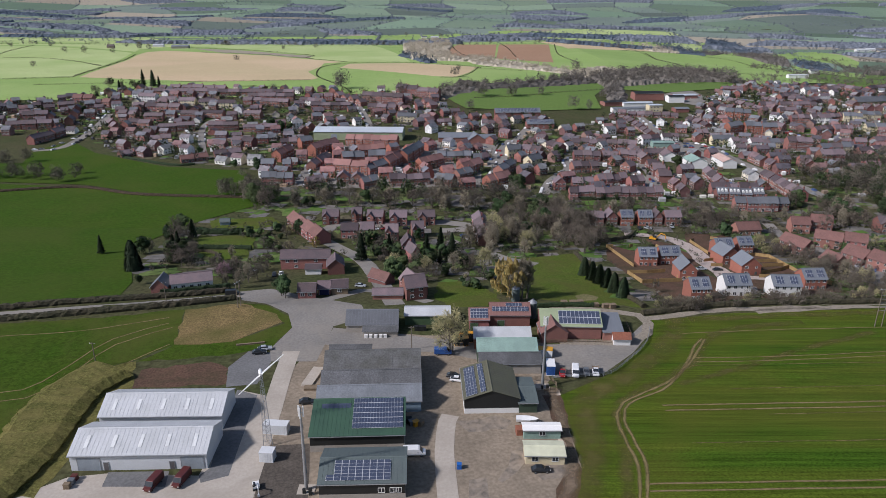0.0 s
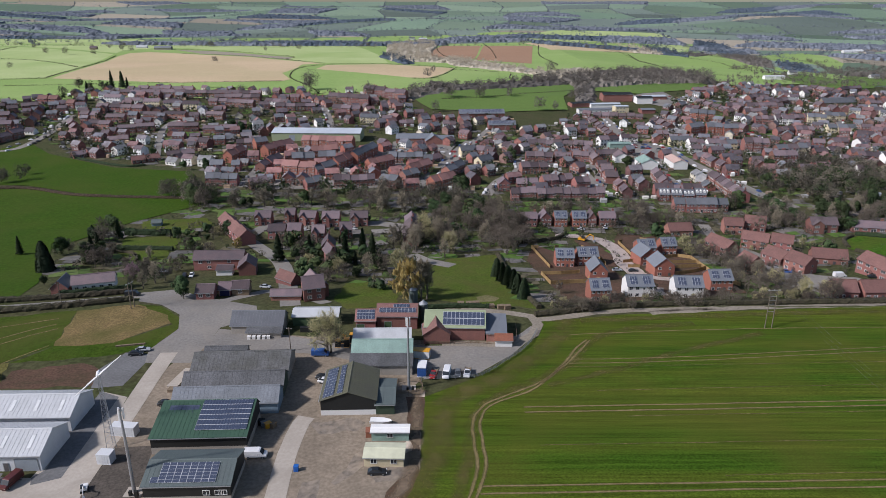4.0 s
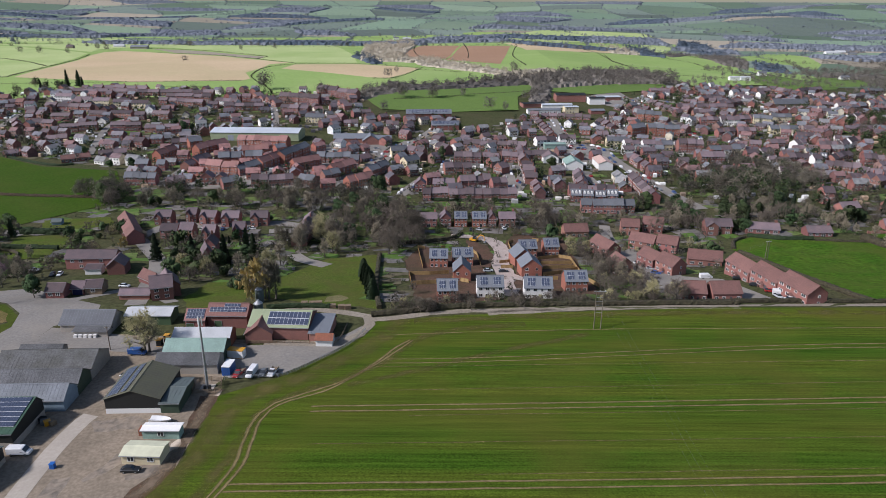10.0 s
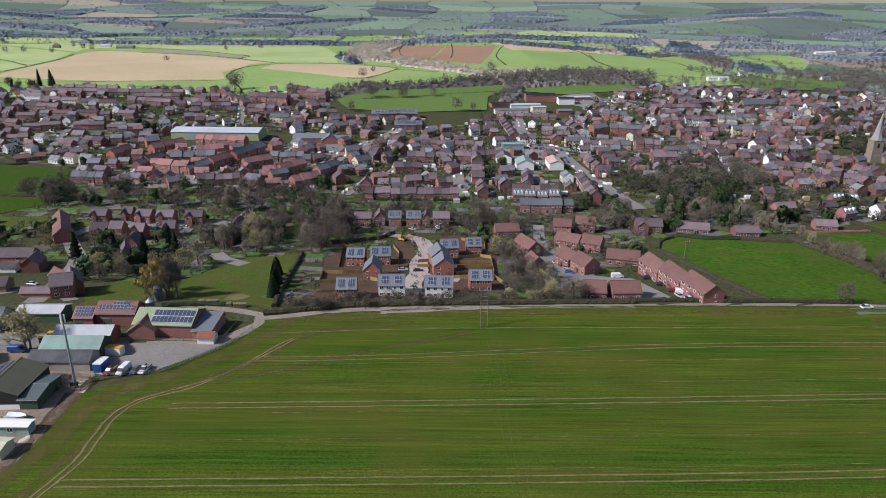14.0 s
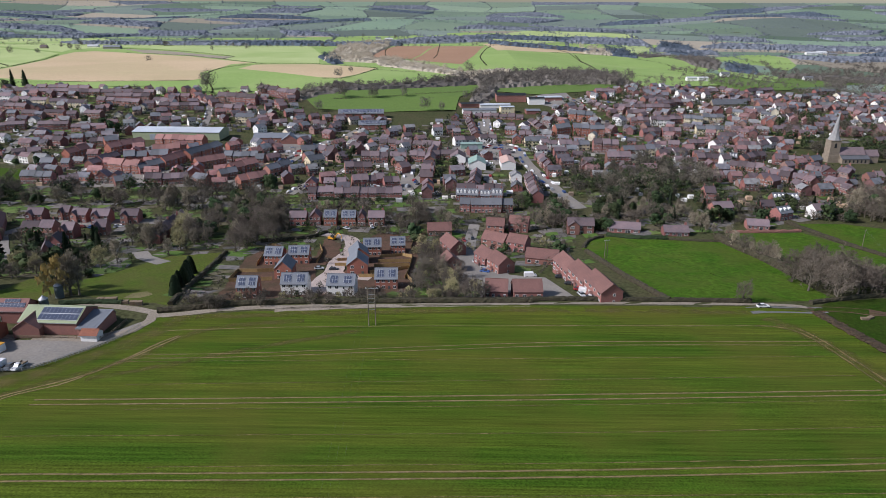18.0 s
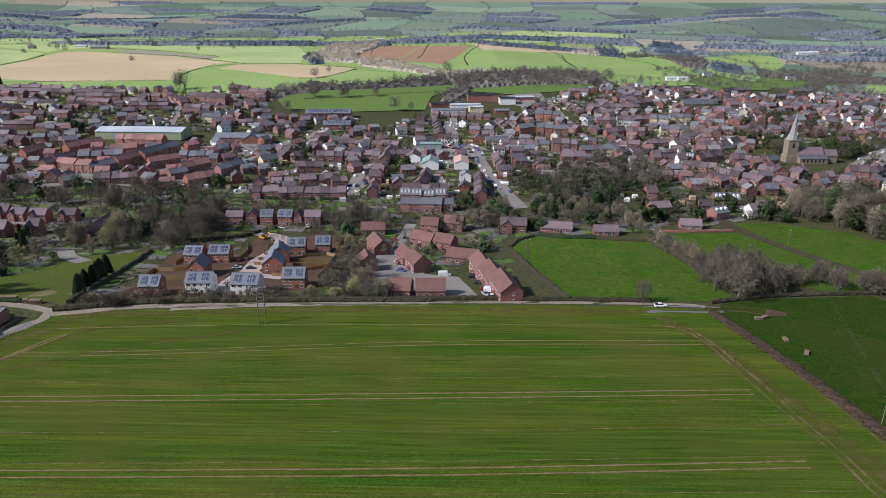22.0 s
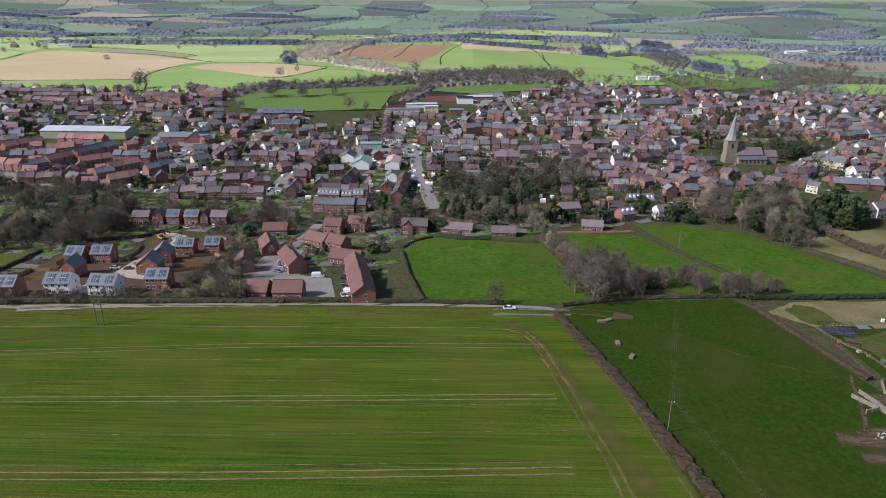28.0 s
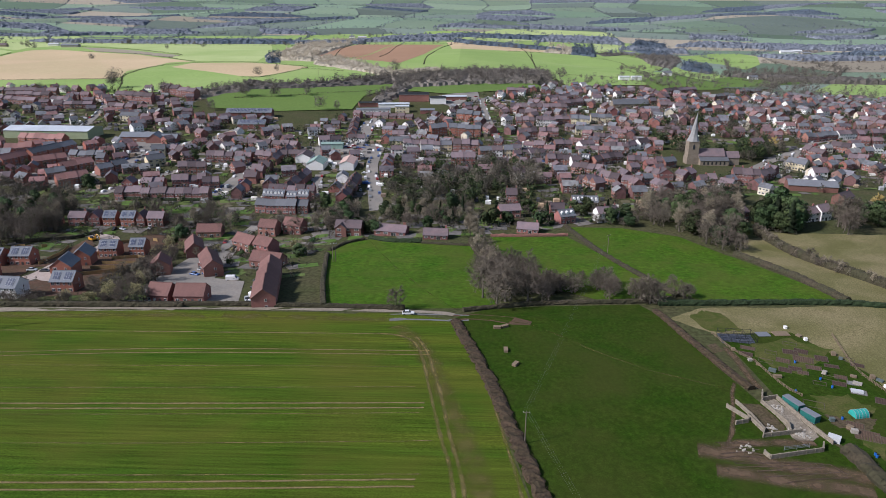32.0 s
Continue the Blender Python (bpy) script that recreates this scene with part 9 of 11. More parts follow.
def silo(x, y, h):
    g = thing("silo", "grey ribbed metal grain silo", "silo", at(x, y))
    part("body", Build().loop([[(1.5 * r * math.cos(a), 1.5 * r * math.sin(a), z) for a in [k * math.pi / 9 for k in range(18)]] for z, r in [(0, 1.0)] + [(0.4 + h * i / 8, 1.0 + 0.03 * (i % 2)) for i in range(8)] + [(h, 1.0)]]), M["steel_grey"], g)
    part("roof", Build().loop([[(1.55 * r * math.cos(a), 1.55 * r * math.sin(a), z) for a in [k * math.pi / 9 for k in range(18)]] for z, r in ((h, 1.0), (h + 1.0, 0.2), (h + 1.2, 0.18))]), M["steel"], g)
    return g


def boat(x, y, turn):
    g = thing("boat", "white fibreglass boat hull laid up in the yard", "boat", at(x, y, turn))
    rings = []
    for yy, w, zb in ((-3.0, 0.1, 0.9), (-2.2, 0.7, 0.5), (-0.8, 1.1, 0.3), (1.2, 1.15, 0.3), (2.6, 1.0, 0.35)):
        rings.append([(-w, yy, 1.3), (-w * 0.8, yy, zb + 0.25), (0, yy, zb), (w * 0.8, yy, zb + 0.25), (w, yy, 1.3), (w * 0.85, yy, 1.25), (0, yy, zb + 0.5), (-w * 0.85, yy, 1.25)])
    part("hull", Build().loop(rings), M["white_paint"], g)
    part("cradle", Build().box(-1.0, -1.6, 0, 1.0, -1.4, 0.45).box(-1.0, 1.2, 0, 1.0, 1.4, 0.45), M["wood"], g)
    return g


def digger(x, y, turn, s, label, colour="digger_yellow"):
    g = thing("excavator", label, "excavator", at(x, y, turn) @ Matrix.Scale(s, 4))
    for k in (-1, 1):
        part("track", Build().prism([(-1.9, 0.2), (-1.6, 0.0), (1.6, 0.0), (1.9, 0.2), (1.9, 0.6), (1.6, 0.85), (-1.6, 0.85), (-1.9, 0.6)], k * 1.1 - 0.3, k * 1.1 + 0.3, "x"), M["tyre"], g)
    part("house", Build().loop([[(-1.2, -1.5, z), (1.2, -1.5, z), (1.3, 2.0, z), (-1.3, 2.0, z)] for z in (0.9, 1.9)]), M[colour], g)
    part("cab", Build().loop([[(-1.2 + i, -1.4 + i, z), (-0.1 - i, -1.4 + i, z), (-0.1 - i, 0.3, z), (-1.2 + i, 0.3, z)] for z, i in ((1.9, 0), (2.9, 0.12))]), M["glass"], g)
    part("boom", Build().tube((0.4, -1.2, 1.6), (0.4, -3.4, 4.2), 0.3, 0.24, 6).tube((0.4, -3.4, 4.2), (0.4, -5.4, 3.8), 0.24, 0.2, 6), M[colour], g)
    part("dipper", Build().tube((0.4, -5.4, 3.8), (0.4, -6.0, 1.4), 0.2, 0.16, 6), M[colour], g)
    part("bucket", Build().prism([(-6.4, 0.4), (-5.5, 0.4), (-5.6, 1.4), (-6.2, 1.5), (-6.7, 0.9)], -0.1, 0.9, "x"), M["steel"], g)
    return g


def bed(x, y, turn, w, d, k):
    g = thing("vegetable_bed", ("dug dark soil bed edged with boards", "bed of brown soil in rows", "bed under pale sheeting with board edges", "weedy bed with board edges")[k], "vegetable bed", at(x, y, turn))
    b = Build()
    n = max(3, int(w / 0.6))
    for i in range(n):
        u0, u1 = -w / 2 + w * i / n, -w / 2 + w * (i + 1) / n
        b.prism([(u0, 0.0), (u1, 0.0), (u1, 0.04), ((u0 + u1) / 2, 0.11), (u0, 0.04)], -d / 2, d / 2)
    tagged(part("soil", b, M[("soil_dark", "soil_bed", "sheeting", "track")[k]], g), kind="stuff")
    part("edging", Build().box(-w / 2 - 0.1, -d / 2 - 0.1, 0, w / 2 + 0.1, -d / 2, 0.1).box(-w / 2 - 0.1, d / 2, 0, w / 2 + 0.1, d / 2 + 0.1, 0.15).box(-w / 2 - 0.1, -d / 2, 0, -w / 2, d / 2, 0.15).box(w / 2, -d / 2, 0, w / 2 + 0.1, d / 2, 0.15), M["bed_edge"], g)
    return g


def barrel(x, y):
    g = thing("water_butt", "blue plastic water barrel on the allotment", "barrel", at(x, y))
    part("body", Build().loop([[(0.3 * r * math.cos(a), 0.3 * r * math.sin(a), z) for a in [k * math.pi / 6 for k in range(12)]] for z, r in ((0, 0.9), (0.45, 1.05), (0.9, 0.9))]), M["barrel_blue"], g)
    part("lid", Build().tube((0, 0, 0.9), (0, 0, 0.94), 0.24, 0.22, 10), M["tyre"], g)


def fruit_cage(x, y, turn, w, d):
    g = thing("fruit_cage", "dark netted fruit cage over sheeted ground", "fruit cage", at(x, y, turn))
    part("sheet", Build().box(-w / 2, -d / 2, 0.02, w / 2, d / 2, 0.06), M["cage_sheet"], g)
    for i in range(5):
        for j in range(3):
            u, v = -w / 2 + w * i / 4, -d / 2 + d * j / 2
            part("post", Build().tube((u, v, 0), (u, v, 2.0), 0.06, 0.06, 6), M["steel_black"], g)
    r = Build()
    for z in (1.0, 1.95):
        for j in range(3):
            v = -d / 2 + d * j / 2
            r.box(-w / 2, v - 0.04, z, w / 2, v + 0.04, z + 0.08)
        for i in range(5):
            u = -w / 2 + w * i / 4
            r.box(u - 0.04, -d / 2, z - 0.1, u + 0.04, d / 2, z - 0.02)
    part("rail", r, M["steel_black"], g)


def polytunnel(x, y, turn):
    g = thing("polytunnel", "turquoise netting tunnel over hoops", "polytunnel", at(x, y, turn))
    arc = [(1.5 * math.cos(math.pi * i / 10), 1.75 * math.sin(math.pi * i / 10)) for i in range(11)]
    part("cover", Build().loop([[(u, v, a) for v, a in arc] for u in (-1.9, -0.95, 0.0, 0.95, 1.9)], True), M["net"], g)
    for u in (-1.9, -0.95, 0.0, 0.95, 1.9):
        b = Build()
        for i in range(10):
            b.tube((u, arc[i][0] * 1.02, arc[i][1] * 1.02), (u, arc[i + 1][0] * 1.02, arc[i + 1][1] * 1.02), 0.05, 0.05, 5, False)
        part("hoop", b, M["steel"], g)


def clamp_wall(pts):
    g = thing("clamp_wall", "stained concrete silage clamp wall", "wall")
    for (x0, y0), (x1, y1) in zip(pts, pts[1:]):
        L = math.dist((x0, y0), (x1, y1))
        n = max(1, round(L / 2.2))
        a = math.degrees(math.atan2(y1 - y0, x1 - x0))
        for i in range(n):
            o = part("panel", Build().box(0.02, -0.14, -0.3, L / n - 0.02, 0.14, 1.2).box(-0.02, -0.2, -0.3, 0.2, 0.2, 1.3), M["clamp"], g)
            o.matrix_basis = at(x0 + (x1 - x0) * i / n, y0 + (y1 - y0) * i / n, a)


M["bed_edge"] = mat("dark_weathered_board", (0.10, 0.085, 0.06), 0.95, 0.3, 1.0, 4.0)
M["cage_sheet"] = mat("dark_weed_sheet", (0.032, 0.036, 0.050), 0.6, 0.4, 0.4, 2.0, (0.10, 0.11, 0.13), 0.6)
M["soil_bed"] = mat("brown_garden_soil", (0.095, 0.062, 0.042), 0.95, 0.3)
M["sheeting"] = mat("weathered_grey_sheeting", (0.20, 0.20, 0.19), 0.7, 0.2)
M["soil_dark"] = mat("dark_dug_soil", (0.065, 0.04, 0.03), 0.95, 0.25)
M["mud"] = mat("churned_wet_mud", (0.095, 0.068, 0.048), 0.85, 0.35, 0.25, 1.5, (0.055, 0.055, 0.022), 0.8, space="World")
M["rubble"] = mat("pale_broken_rubble", (0.42, 0.39, 0.34), 0.9, 0.25, 1.0, 4.0)
M["rough_green"] = mat("worn_dry_grass", (0.062, 0.075, 0.018), 0.95, 0.25, 0.1, 2.0, (0.11, 0.095, 0.04), 0.7, space="World", blotch=(0.25, 0.7, (0.035, 0.065, 0.008)))
M["rut"] = worn("pressed_mud_rut", (0.060, 0.042, 0.032), (0.155, 0.112, 0.085), 0.85, 0.5)
M["churn"] = worn("churned_reddish_mud", (0.135, 0.092, 0.062), (0.080, 0.060, 0.036), 0.95, 0.55)


def rubble(x, y, n, a):
    """A loose heap of broken blocks."""
    rnd = random.Random(int(x * 7 + y))
    b = Build()
    for i in range(n):
        u, v, s = rnd.gauss(0, a * 0.5), rnd.gauss(0, a * 0.4), rnd.uniform(0.1, 0.34)
        c = [(u + s * p * rnd.uniform(0.6, 1.1), v + s * q * rnd.uniform(0.6, 1.1)) for p, q in ((-1, -1), (1, -1), (1, 1), (-1, 1))]
        b.loop([[(p, q, -0.05) for p, q in c], [(p * 0.98 + u * 0.02, q * 0.98 + v * 0.02, s * rnd.uniform(0.7, 1.4)) for p, q in c]])
    o = solid("rubble_heap", b, M["rubble"], "loose heap of pale broken rubble in the yard", "rubble", kind="stuff")
    o.matrix_world = at(x, y)
    return o

# ---------------------------------------------------------------- vehicles and clutter
vehicle("car_maroon", "van", -63.5, 124.8, -12)
vehicle("car_maroon", "van", -57.8, 126.1, -12)
vehicle("car_white", "van", -6.7, 135.9, 92)
vehicle("car_black", "car", 22.1, 129.7, 92)
vehicle("car_black", "car", -36, 158.1, 95)
vehicle("car_black", "car", 3.1, 171.7, 80)
vehicle("car_white", "car", 4.1, 169.6, 80)
vehicle("car_black", "car", -55.7, 185.9, 100)
vehicle("car_silver", "car", -54.6, 188.3, 105)
vehicle("car_blue", "van", 0, 185.6, 90)
vehicle("car_red", "pickup", 34.2, 173.4, -12)
vehicle("car_white", "van", 37.9, 173.6, -8)
vehicle("car_grey", "car", 41.1, 173.9, -5)
vehicle("car_white", "pickup", 43.8, 174.2, -8)
vehicle("car_silver", "car", -32.2, 248.3, 80)
vehicle("car_black", "car", -69.9, 264.9, 10)
vehicle("car_white", "car", -67.3, 265.9, 10)
vehicle("car_silver", "car", -81.4, 271.9, 80)
vehicle("car_white", "car", 279.8, 223.2, 95)
vehicle("car_black", "van", -78.3, 236, 100)
vehicle("car_white", "car", 181.1, 293.1, 90)
vehicle("car_silver", "car", 184.2, 283.5, 80)
vehicle("car_black", "car", 183.3, 287.3, 85)
vehicle("car_blue", "car", 183.8, 275.8, 70)
vehicle("car_blue", "car", 188.8, 277.2, 80)
vehicle("car_grey", "car", 187.1, 287.8, 90)
vehicle("car_black", "car", 214.5, 265.1, 80)
vehicle("car_black", "car", 216.8, 254.4, 70)
vehicle("car_red", "car", 218.9, 245.7, 80)
vehicle("car_white", "van", 220.7, 241.8, 70)
vehicle("car_silver", "car", 218.5, 238.3, 20)
vehicle("car_white", "car", 221.2, 234.2, 90)
vehicle("car_white", "car", 224, 234.3, 90)
vehicle("car_white", "van", 202.6, 268.6, 95)
vehicle("car_white", "car", 190.5, 329.5, 20)
vehicle("car_red", "car", 175.7, 336.3, 10)
vehicle("car_black", "car", 180.3, 340.6, 0)
vehicle("car_silver", "car", 111.8, 277.5, 95)
vehicle("car_black", "car", 118.4, 276.1, 95)
vehicle("car_white", "car", 125.4, 360.6, 15)
vehicle("car_black", "car", 107.2, 357.4, 0)
vehicle("car_silver", "car", 111.8, 357.5, 60)
vehicle("car_silver", "car", -325.3, 570.6, 354)
vehicle("car_silver", "car", -324.3, 581.6, 264)
vehicle("car_white", "car", -322.6, 598.5, 264)
vehicle("car_black", "car", -322.5, 607.4, 354)
vehicle("car_white", "car", -323.4, 621.8, 354)
vehicle("car_grey", "car", -341.6, 667.1, 329)
vehicle("car_red", "car", -338.9, 671.7, 239)
vehicle("car_silver", "car", -336.7, 676.7, 149)
vehicle("car_blue", "car", -333.7, 681.7, 239)
vehicle("car_white", "van", -218.3, 668.4, 235)
vehicle("car_blue", "car", -213.7, 675.8, 235)
vehicle("car_silver", "car", -210.1, 681, 325)
vehicle("car_grey", "car", -35.6, 468.8, 156)
vehicle("car_black", "car", -33.7, 471.9, 336)
vehicle("car_black", "car", -30.6, 477.2, 156)
vehicle("car_grey", "car", -27.6, 483, 156)
vehicle("car_black", "car", -25.7, 487.1, 336)
vehicle("car_red", "car", -23.6, 491.7, 156)
vehicle("car_silver", "car", -32.2, 495.3, 240)
vehicle("car_grey", "car", -30.4, 498.4, 150)
vehicle("car_white", "car", -27.2, 503.9, 240)
vehicle("car_blue", "car", -24.4, 508.6, 330)
vehicle("car_blue", "car", -21.4, 514.2, 150)
vehicle("car_silver", "van", 2.3, 553.9, 206)
vehicle("car_silver", "car", 8.6, 556.3, 116)
vehicle("car_blue", "car", 16, 559.2, 296)
vehicle("car_black", "car", 21.2, 561.2, 116)
vehicle("car_black", "car", 26.9, 563.9, 296)
vehicle("car_silver", "car", 35.6, 567.6, 116)
vehicle("car_grey", "car", -81.6, 703.7, 13)
vehicle("car_black", "car", -78.3, 689, 13)
vehicle("car_white", "car", -72.9, 664.4, 13)
vehicle("car_white", "car", 71.7, 451.3, 254)
vehicle("car_silver", "car", 75.8, 462.3, 164)
vehicle("car_grey", "car", 80.3, 474, 344)
vehicle("car_silver", "car", 84.2, 483, 254)
vehicle("car_grey", "car", 109.4, 446.1, 101)
vehicle("car_blue", "car", 111.3, 446, 101)
vehicle("car_silver", "van", 117, 446.6, 101)
vehicle("car_red", "car", 120.4, 447.2, 191)
vehicle("car_white", "car", 124.6, 447.6, 101)
vehicle("car_black", "car", 128.6, 448.4, 191)
vehicle("car_red", "car", 132.7, 448.7, 191)
vehicle("car_blue", "car", 144.2, 460.6, 166)
vehicle("car_silver", "van", 139.2, 448.5, 166)
vehicle("car_grey", "car", 136.4, 440, 76)
vehicle("car_blue", "car", 135, 435.5, -14)
vehicle("car_black", "car", 131.9, 490.1, 96)
vehicle("car_silver", "car", 132.3, 486.2, 6)
vehicle("car_black", "car", 132.8, 481.8, 186)
vehicle("car_silver", "van", 253.8, 657.3, 262)
vehicle("car_grey", "car", 254.4, 665.9, 262)
vehicle("car_white", "car", 255.3, 675.8, 352)
vehicle("car_black", "car", 256.3, 688.3, 172)
vehicle("car_silver", "car", 256.9, 696.6, 352)
vehicle("car_black", "car", 257.6, 705.3, 172)
vehicle("car_white", "van", 258.4, 715, 352)
vehicle("car_silver", "car", 264.6, 661.7, 265)
vehicle("car_grey", "car", 264.9, 668.5, 355)
vehicle("car_black", "van", 265.3, 677.1, 355)
vehicle("car_silver", "van", 265.7, 684.3, 355)
vehicle("car_silver", "car", 266.7, 695.6, 265)
vehicle("car_silver", "car", 267.1, 706.3, 175)
vehicle("car_black", "car", 267.4, 714.9, 265)
vehicle("car_black", "car", 275.2, 802.5, 129)
vehicle("car_red", "car", 281.7, 809.5, 129)
vehicle("car_white", "car", 289.1, 816.2, 129)
vehicle("car_black", "car", 294.4, 822.2, 219)
vehicle("car_silver", "car", 300.1, 829.3, 309)
vehicle("car_red", "car", 307.4, 837.7, 129)
vehicle("car_white", "car", 225.2, 489.4, 99)
vehicle("car_white", "van", 227.9, 474.4, 189)
vehicle("car_blue", "van", 230.5, 461.1, 99)
vehicle("car_black", "car", 233.6, 446.5, 189)
vehicle("car_red", "van", 188.7, 579, 267)
vehicle("car_silver", "car", 193.2, 578.1, 177)
vehicle("car_black", "car", 204.6, 575, 267)
vehicle("car_red", "car", 209.1, 574.1, 87)
vehicle("car_black", "car", 217.1, 572.5, 267)
vehicle("car_blue", "van", 225.3, 570.2, 177)
vehicle("car_silver", "car", 184.5, 467.1, 16)
vehicle("car_black", "car", 187.1, 460.2, 16)
vehicle("car_silver", "car", 190.5, 451, 196)
vehicle("car_grey", "car", 193, 445.1, 106)
vehicle("car_silver", "van", 221.9, 473.7, 11)
vehicle("car_grey", "car", 224.8, 461.9, 11)
vehicle("car_white", "car", 226.8, 454.1, 191)
vehicle("car_silver", "car", 229.2, 444, 191)
vehicle("car_silver", "car", 555.7, 555.5, 321)
vehicle("car_white", "car", 564.9, 567.6, 231)
vehicle("car_red", "car", 576, 581.4, 321)
vehicle("car_black", "car", 584.9, 592.4, 321)
vehicle("car_red", "car", 595.6, 605.6, 321)
vehicle("car_blue", "car", 384.2, 631.2, 113)
vehicle("car_silver", "car", 386.8, 624.8, 23)
vehicle("car_black", "van", 388, 621.2, 23)
vehicle("car_white", "car", -41.3, 350.9, 187)
vehicle("car_white", "car", -36.6, 351.5, 97)
vehicle("car_red", "car", -31.6, 352, 277)
vehicle("car_blue", "car", -26.9, 352.5, 187)
vehicle("car_black", "car", -19.7, 353.3, 97)
vehicle("car_silver", "car", -13.9, 354.1, 187)
vehicle("car_white", "car", -11.5, 354.3, 277)
vehicle("car_blue", "car", 10.3, 336.6, 23)
vehicle("car_black", "van", 11.3, 334.2, 203)
vehicle("car_white", "car", 12.3, 332, 203)
box_thing("container", "pale grey shipping container by the turbine", "container", -41.2, 145.2, -6, 6.1, 2.5, 2.6, "steel_white")
box_thing("container", "small white storage container on gravel", "container", -40.7, 134.2, -4, 3.2, 2.5, 2.6, "steel_white")
box_thing("lorry_box", "blue and white box trailer in the yard", "trailer", 30.9, 175, -4, 2.4, 4.6, 3, "car_blue", "white_paint")
box_thing("trailer", "blue and orange trailer by the shed", "trailer", 30.4, 184.6, 80, 2.4, 5, 2.6, "white_paint", "digger_yellow")
box_thing("water_tank", "bright blue plastic water tank on concrete", "tank", 3.7, 130.9, 0, 1, 1, 1.3, "barrel_blue")
box_thing("skip", "rusty red metal skip full of rubble", "skip", 21, 144.8, 5, 6, 2.2, 1.6, "rust")
box_thing("crate_stack", "stack of wooden pallet crates behind the barn", "crates", 43.1, 224.4, 0, 2.2, 1.6, 1.1, "wood")
box_thing("crate_stack", "stack of wooden pallet crates behind the barn", "crates", 46.1, 223.7, 3, 2.2, 1.6, 1.3, "wood")
box_thing("crate_stack", "stack of wooden pallet crates behind the barn", "crates", 48.5, 223.3, 6, 2.2, 1.6, 1.5, "wood")
box_thing("crate_stack", "stack of wooden pallet crates behind the barn", "crates", 53.6, 221.1, 9, 2.2, 1.6, 1.1, "wood")
box_thing("crate_stack", "stack of wooden pallet crates behind the barn", "crates", 56.9, 220.2, 12, 2.2, 1.6, 1.3, "wood")
box_thing("crate_stack", "stack of wooden pallet crates behind the barn", "crates", 59.2, 219.7, 15, 2.2, 1.6, 1.5, "wood")
box_thing("bulk_bag", "white bulk bag standing by the barn", "bag", -24.5, 196.8, 0, 1, 1, 1, "render")
box_thing("bulk_bag", "white bulk bag standing by the barn", "bag", -23, 196.8, 0, 1, 1, 1, "render")
box_thing("bulk_bag", "white bulk bag standing by the barn", "bag", -21.4, 196.8, 0, 1, 1, 1, "render")
box_thing("bulk_bag", "white bulk bag standing by the barn", "bag", -19.8, 196.8, 0, 1, 1, 1, "render")
box_thing("bulk_bag", "white bulk bag standing by the barn", "bag", -18.4, 197, 0, 1, 1, 1, "render")
box_thing("cage_stack", "stack of dark wire crates beside the shed", "crates", 4.4, 191.6, 0, 1.6, 1.6, 2.2, "steel_black", "digger_yellow")
box_thing("cage_stack", "stack of dark wire crates beside the shed", "crates", 5.8, 194.2, 0, 1.6, 1.6, 2.5, "steel_black", "digger_yellow")
box_thing("cage_stack", "stack of dark wire crates beside the shed", "crates", 7.1, 191.6, 0, 1.6, 1.6, 2.8, "steel_black", "digger_yellow")
box_thing("cage_stack", "stack of dark wire crates beside the shed", "crates", 8.6, 194.2, 0, 1.6, 1.6, 3.1, "steel_black", "digger_yellow")
box_thing("cage_stack", "stack of dark bottle crates", "crates", -8.6, 202, 0, 1.3, 1.3, 1.6, "steel_black")
box_thing("cage_stack", "stack of dark bottle crates", "crates", -7.4, 202, 0, 1.3, 1.3, 1.6, "steel_black")
box_thing("cage_stack", "stack of dark bottle crates", "crates", -6.1, 202, 0, 1.3, 1.3, 1.6, "steel_black")
box_thing("machine_part", "yellow and grey machinery beside the workshop", "machinery", -8.7, 149.3, 0, 1.5, 1.3, 1.3, "steel_black")
box_thing("machine_part", "yellow and grey machinery beside the workshop", "machinery", -7.8, 148.3, 20, 1.5, 1.3, 1.3, "car_grey")
box_thing("machine_part", "yellow and grey machinery beside the workshop", "machinery", -6.8, 148, 40, 1.5, 1.3, 1.3, "digger_yellow")
box_thing("machine_part", "yellow and grey machinery beside the workshop", "machinery", -5.6, 148.1, 60, 1.5, 1.3, 1.3, "wood")
box_thing("log", "felled log lying on the verge", "log", -60, 192.1, 12, 8.5, 0.5, 0.45, "wood")
box_thing("trailer", "concrete slab stacks along the drive", "slabs", -37, 171.8, 80, 10, 3, 0.5, "concrete")
box_thing("trailer", "pale timber stack along the drive", "timber", -35.9, 165.5, 2, 4.5, 2, 0.7, "wood")
box_thing("wheelie_bin", "grey metal bin by the warehouse", "bin", -82.1, 124, 0, 1.3, 1, 1.2, "wood")
box_thing("wheelie_bin", "grey metal bin by the warehouse", "bin", -81.9, 125.5, 0, 1.3, 1, 1.2, "car_grey")
box_thing("wheelie_bin", "grey metal bin by the warehouse", "bin", -81.9, 126.9, 0, 1.3, 1, 1.2, "car_maroon")
silo(26.2, 228.2, 5)
silo(30.2, 212.1, 5.5)
boat(21.1, 149.3, 85)
digger(107.9, 333.9, 60, 1.0, "yellow tracked excavator on the building site")
digger(-40.8, 124, 20, 0.55, "white and orange mini digger on gravel", "white_paint")
fence([(30.8, 170.9), (37.7, 171.6), (45.7, 172.4), (50.2, 175.4), (54.7, 180.8), (60.5, 188), (64.4, 194.4), (67.3, 202.4)], 1.2, "galvanised rail fence curving round the vehicle yard", "steel")
fence([(30.2, 193.1), (38.1, 193.1), (47.9, 193.5), (58.7, 192.9), (60.8, 206.6)], 1.1, "timber rail fence beside the barn")
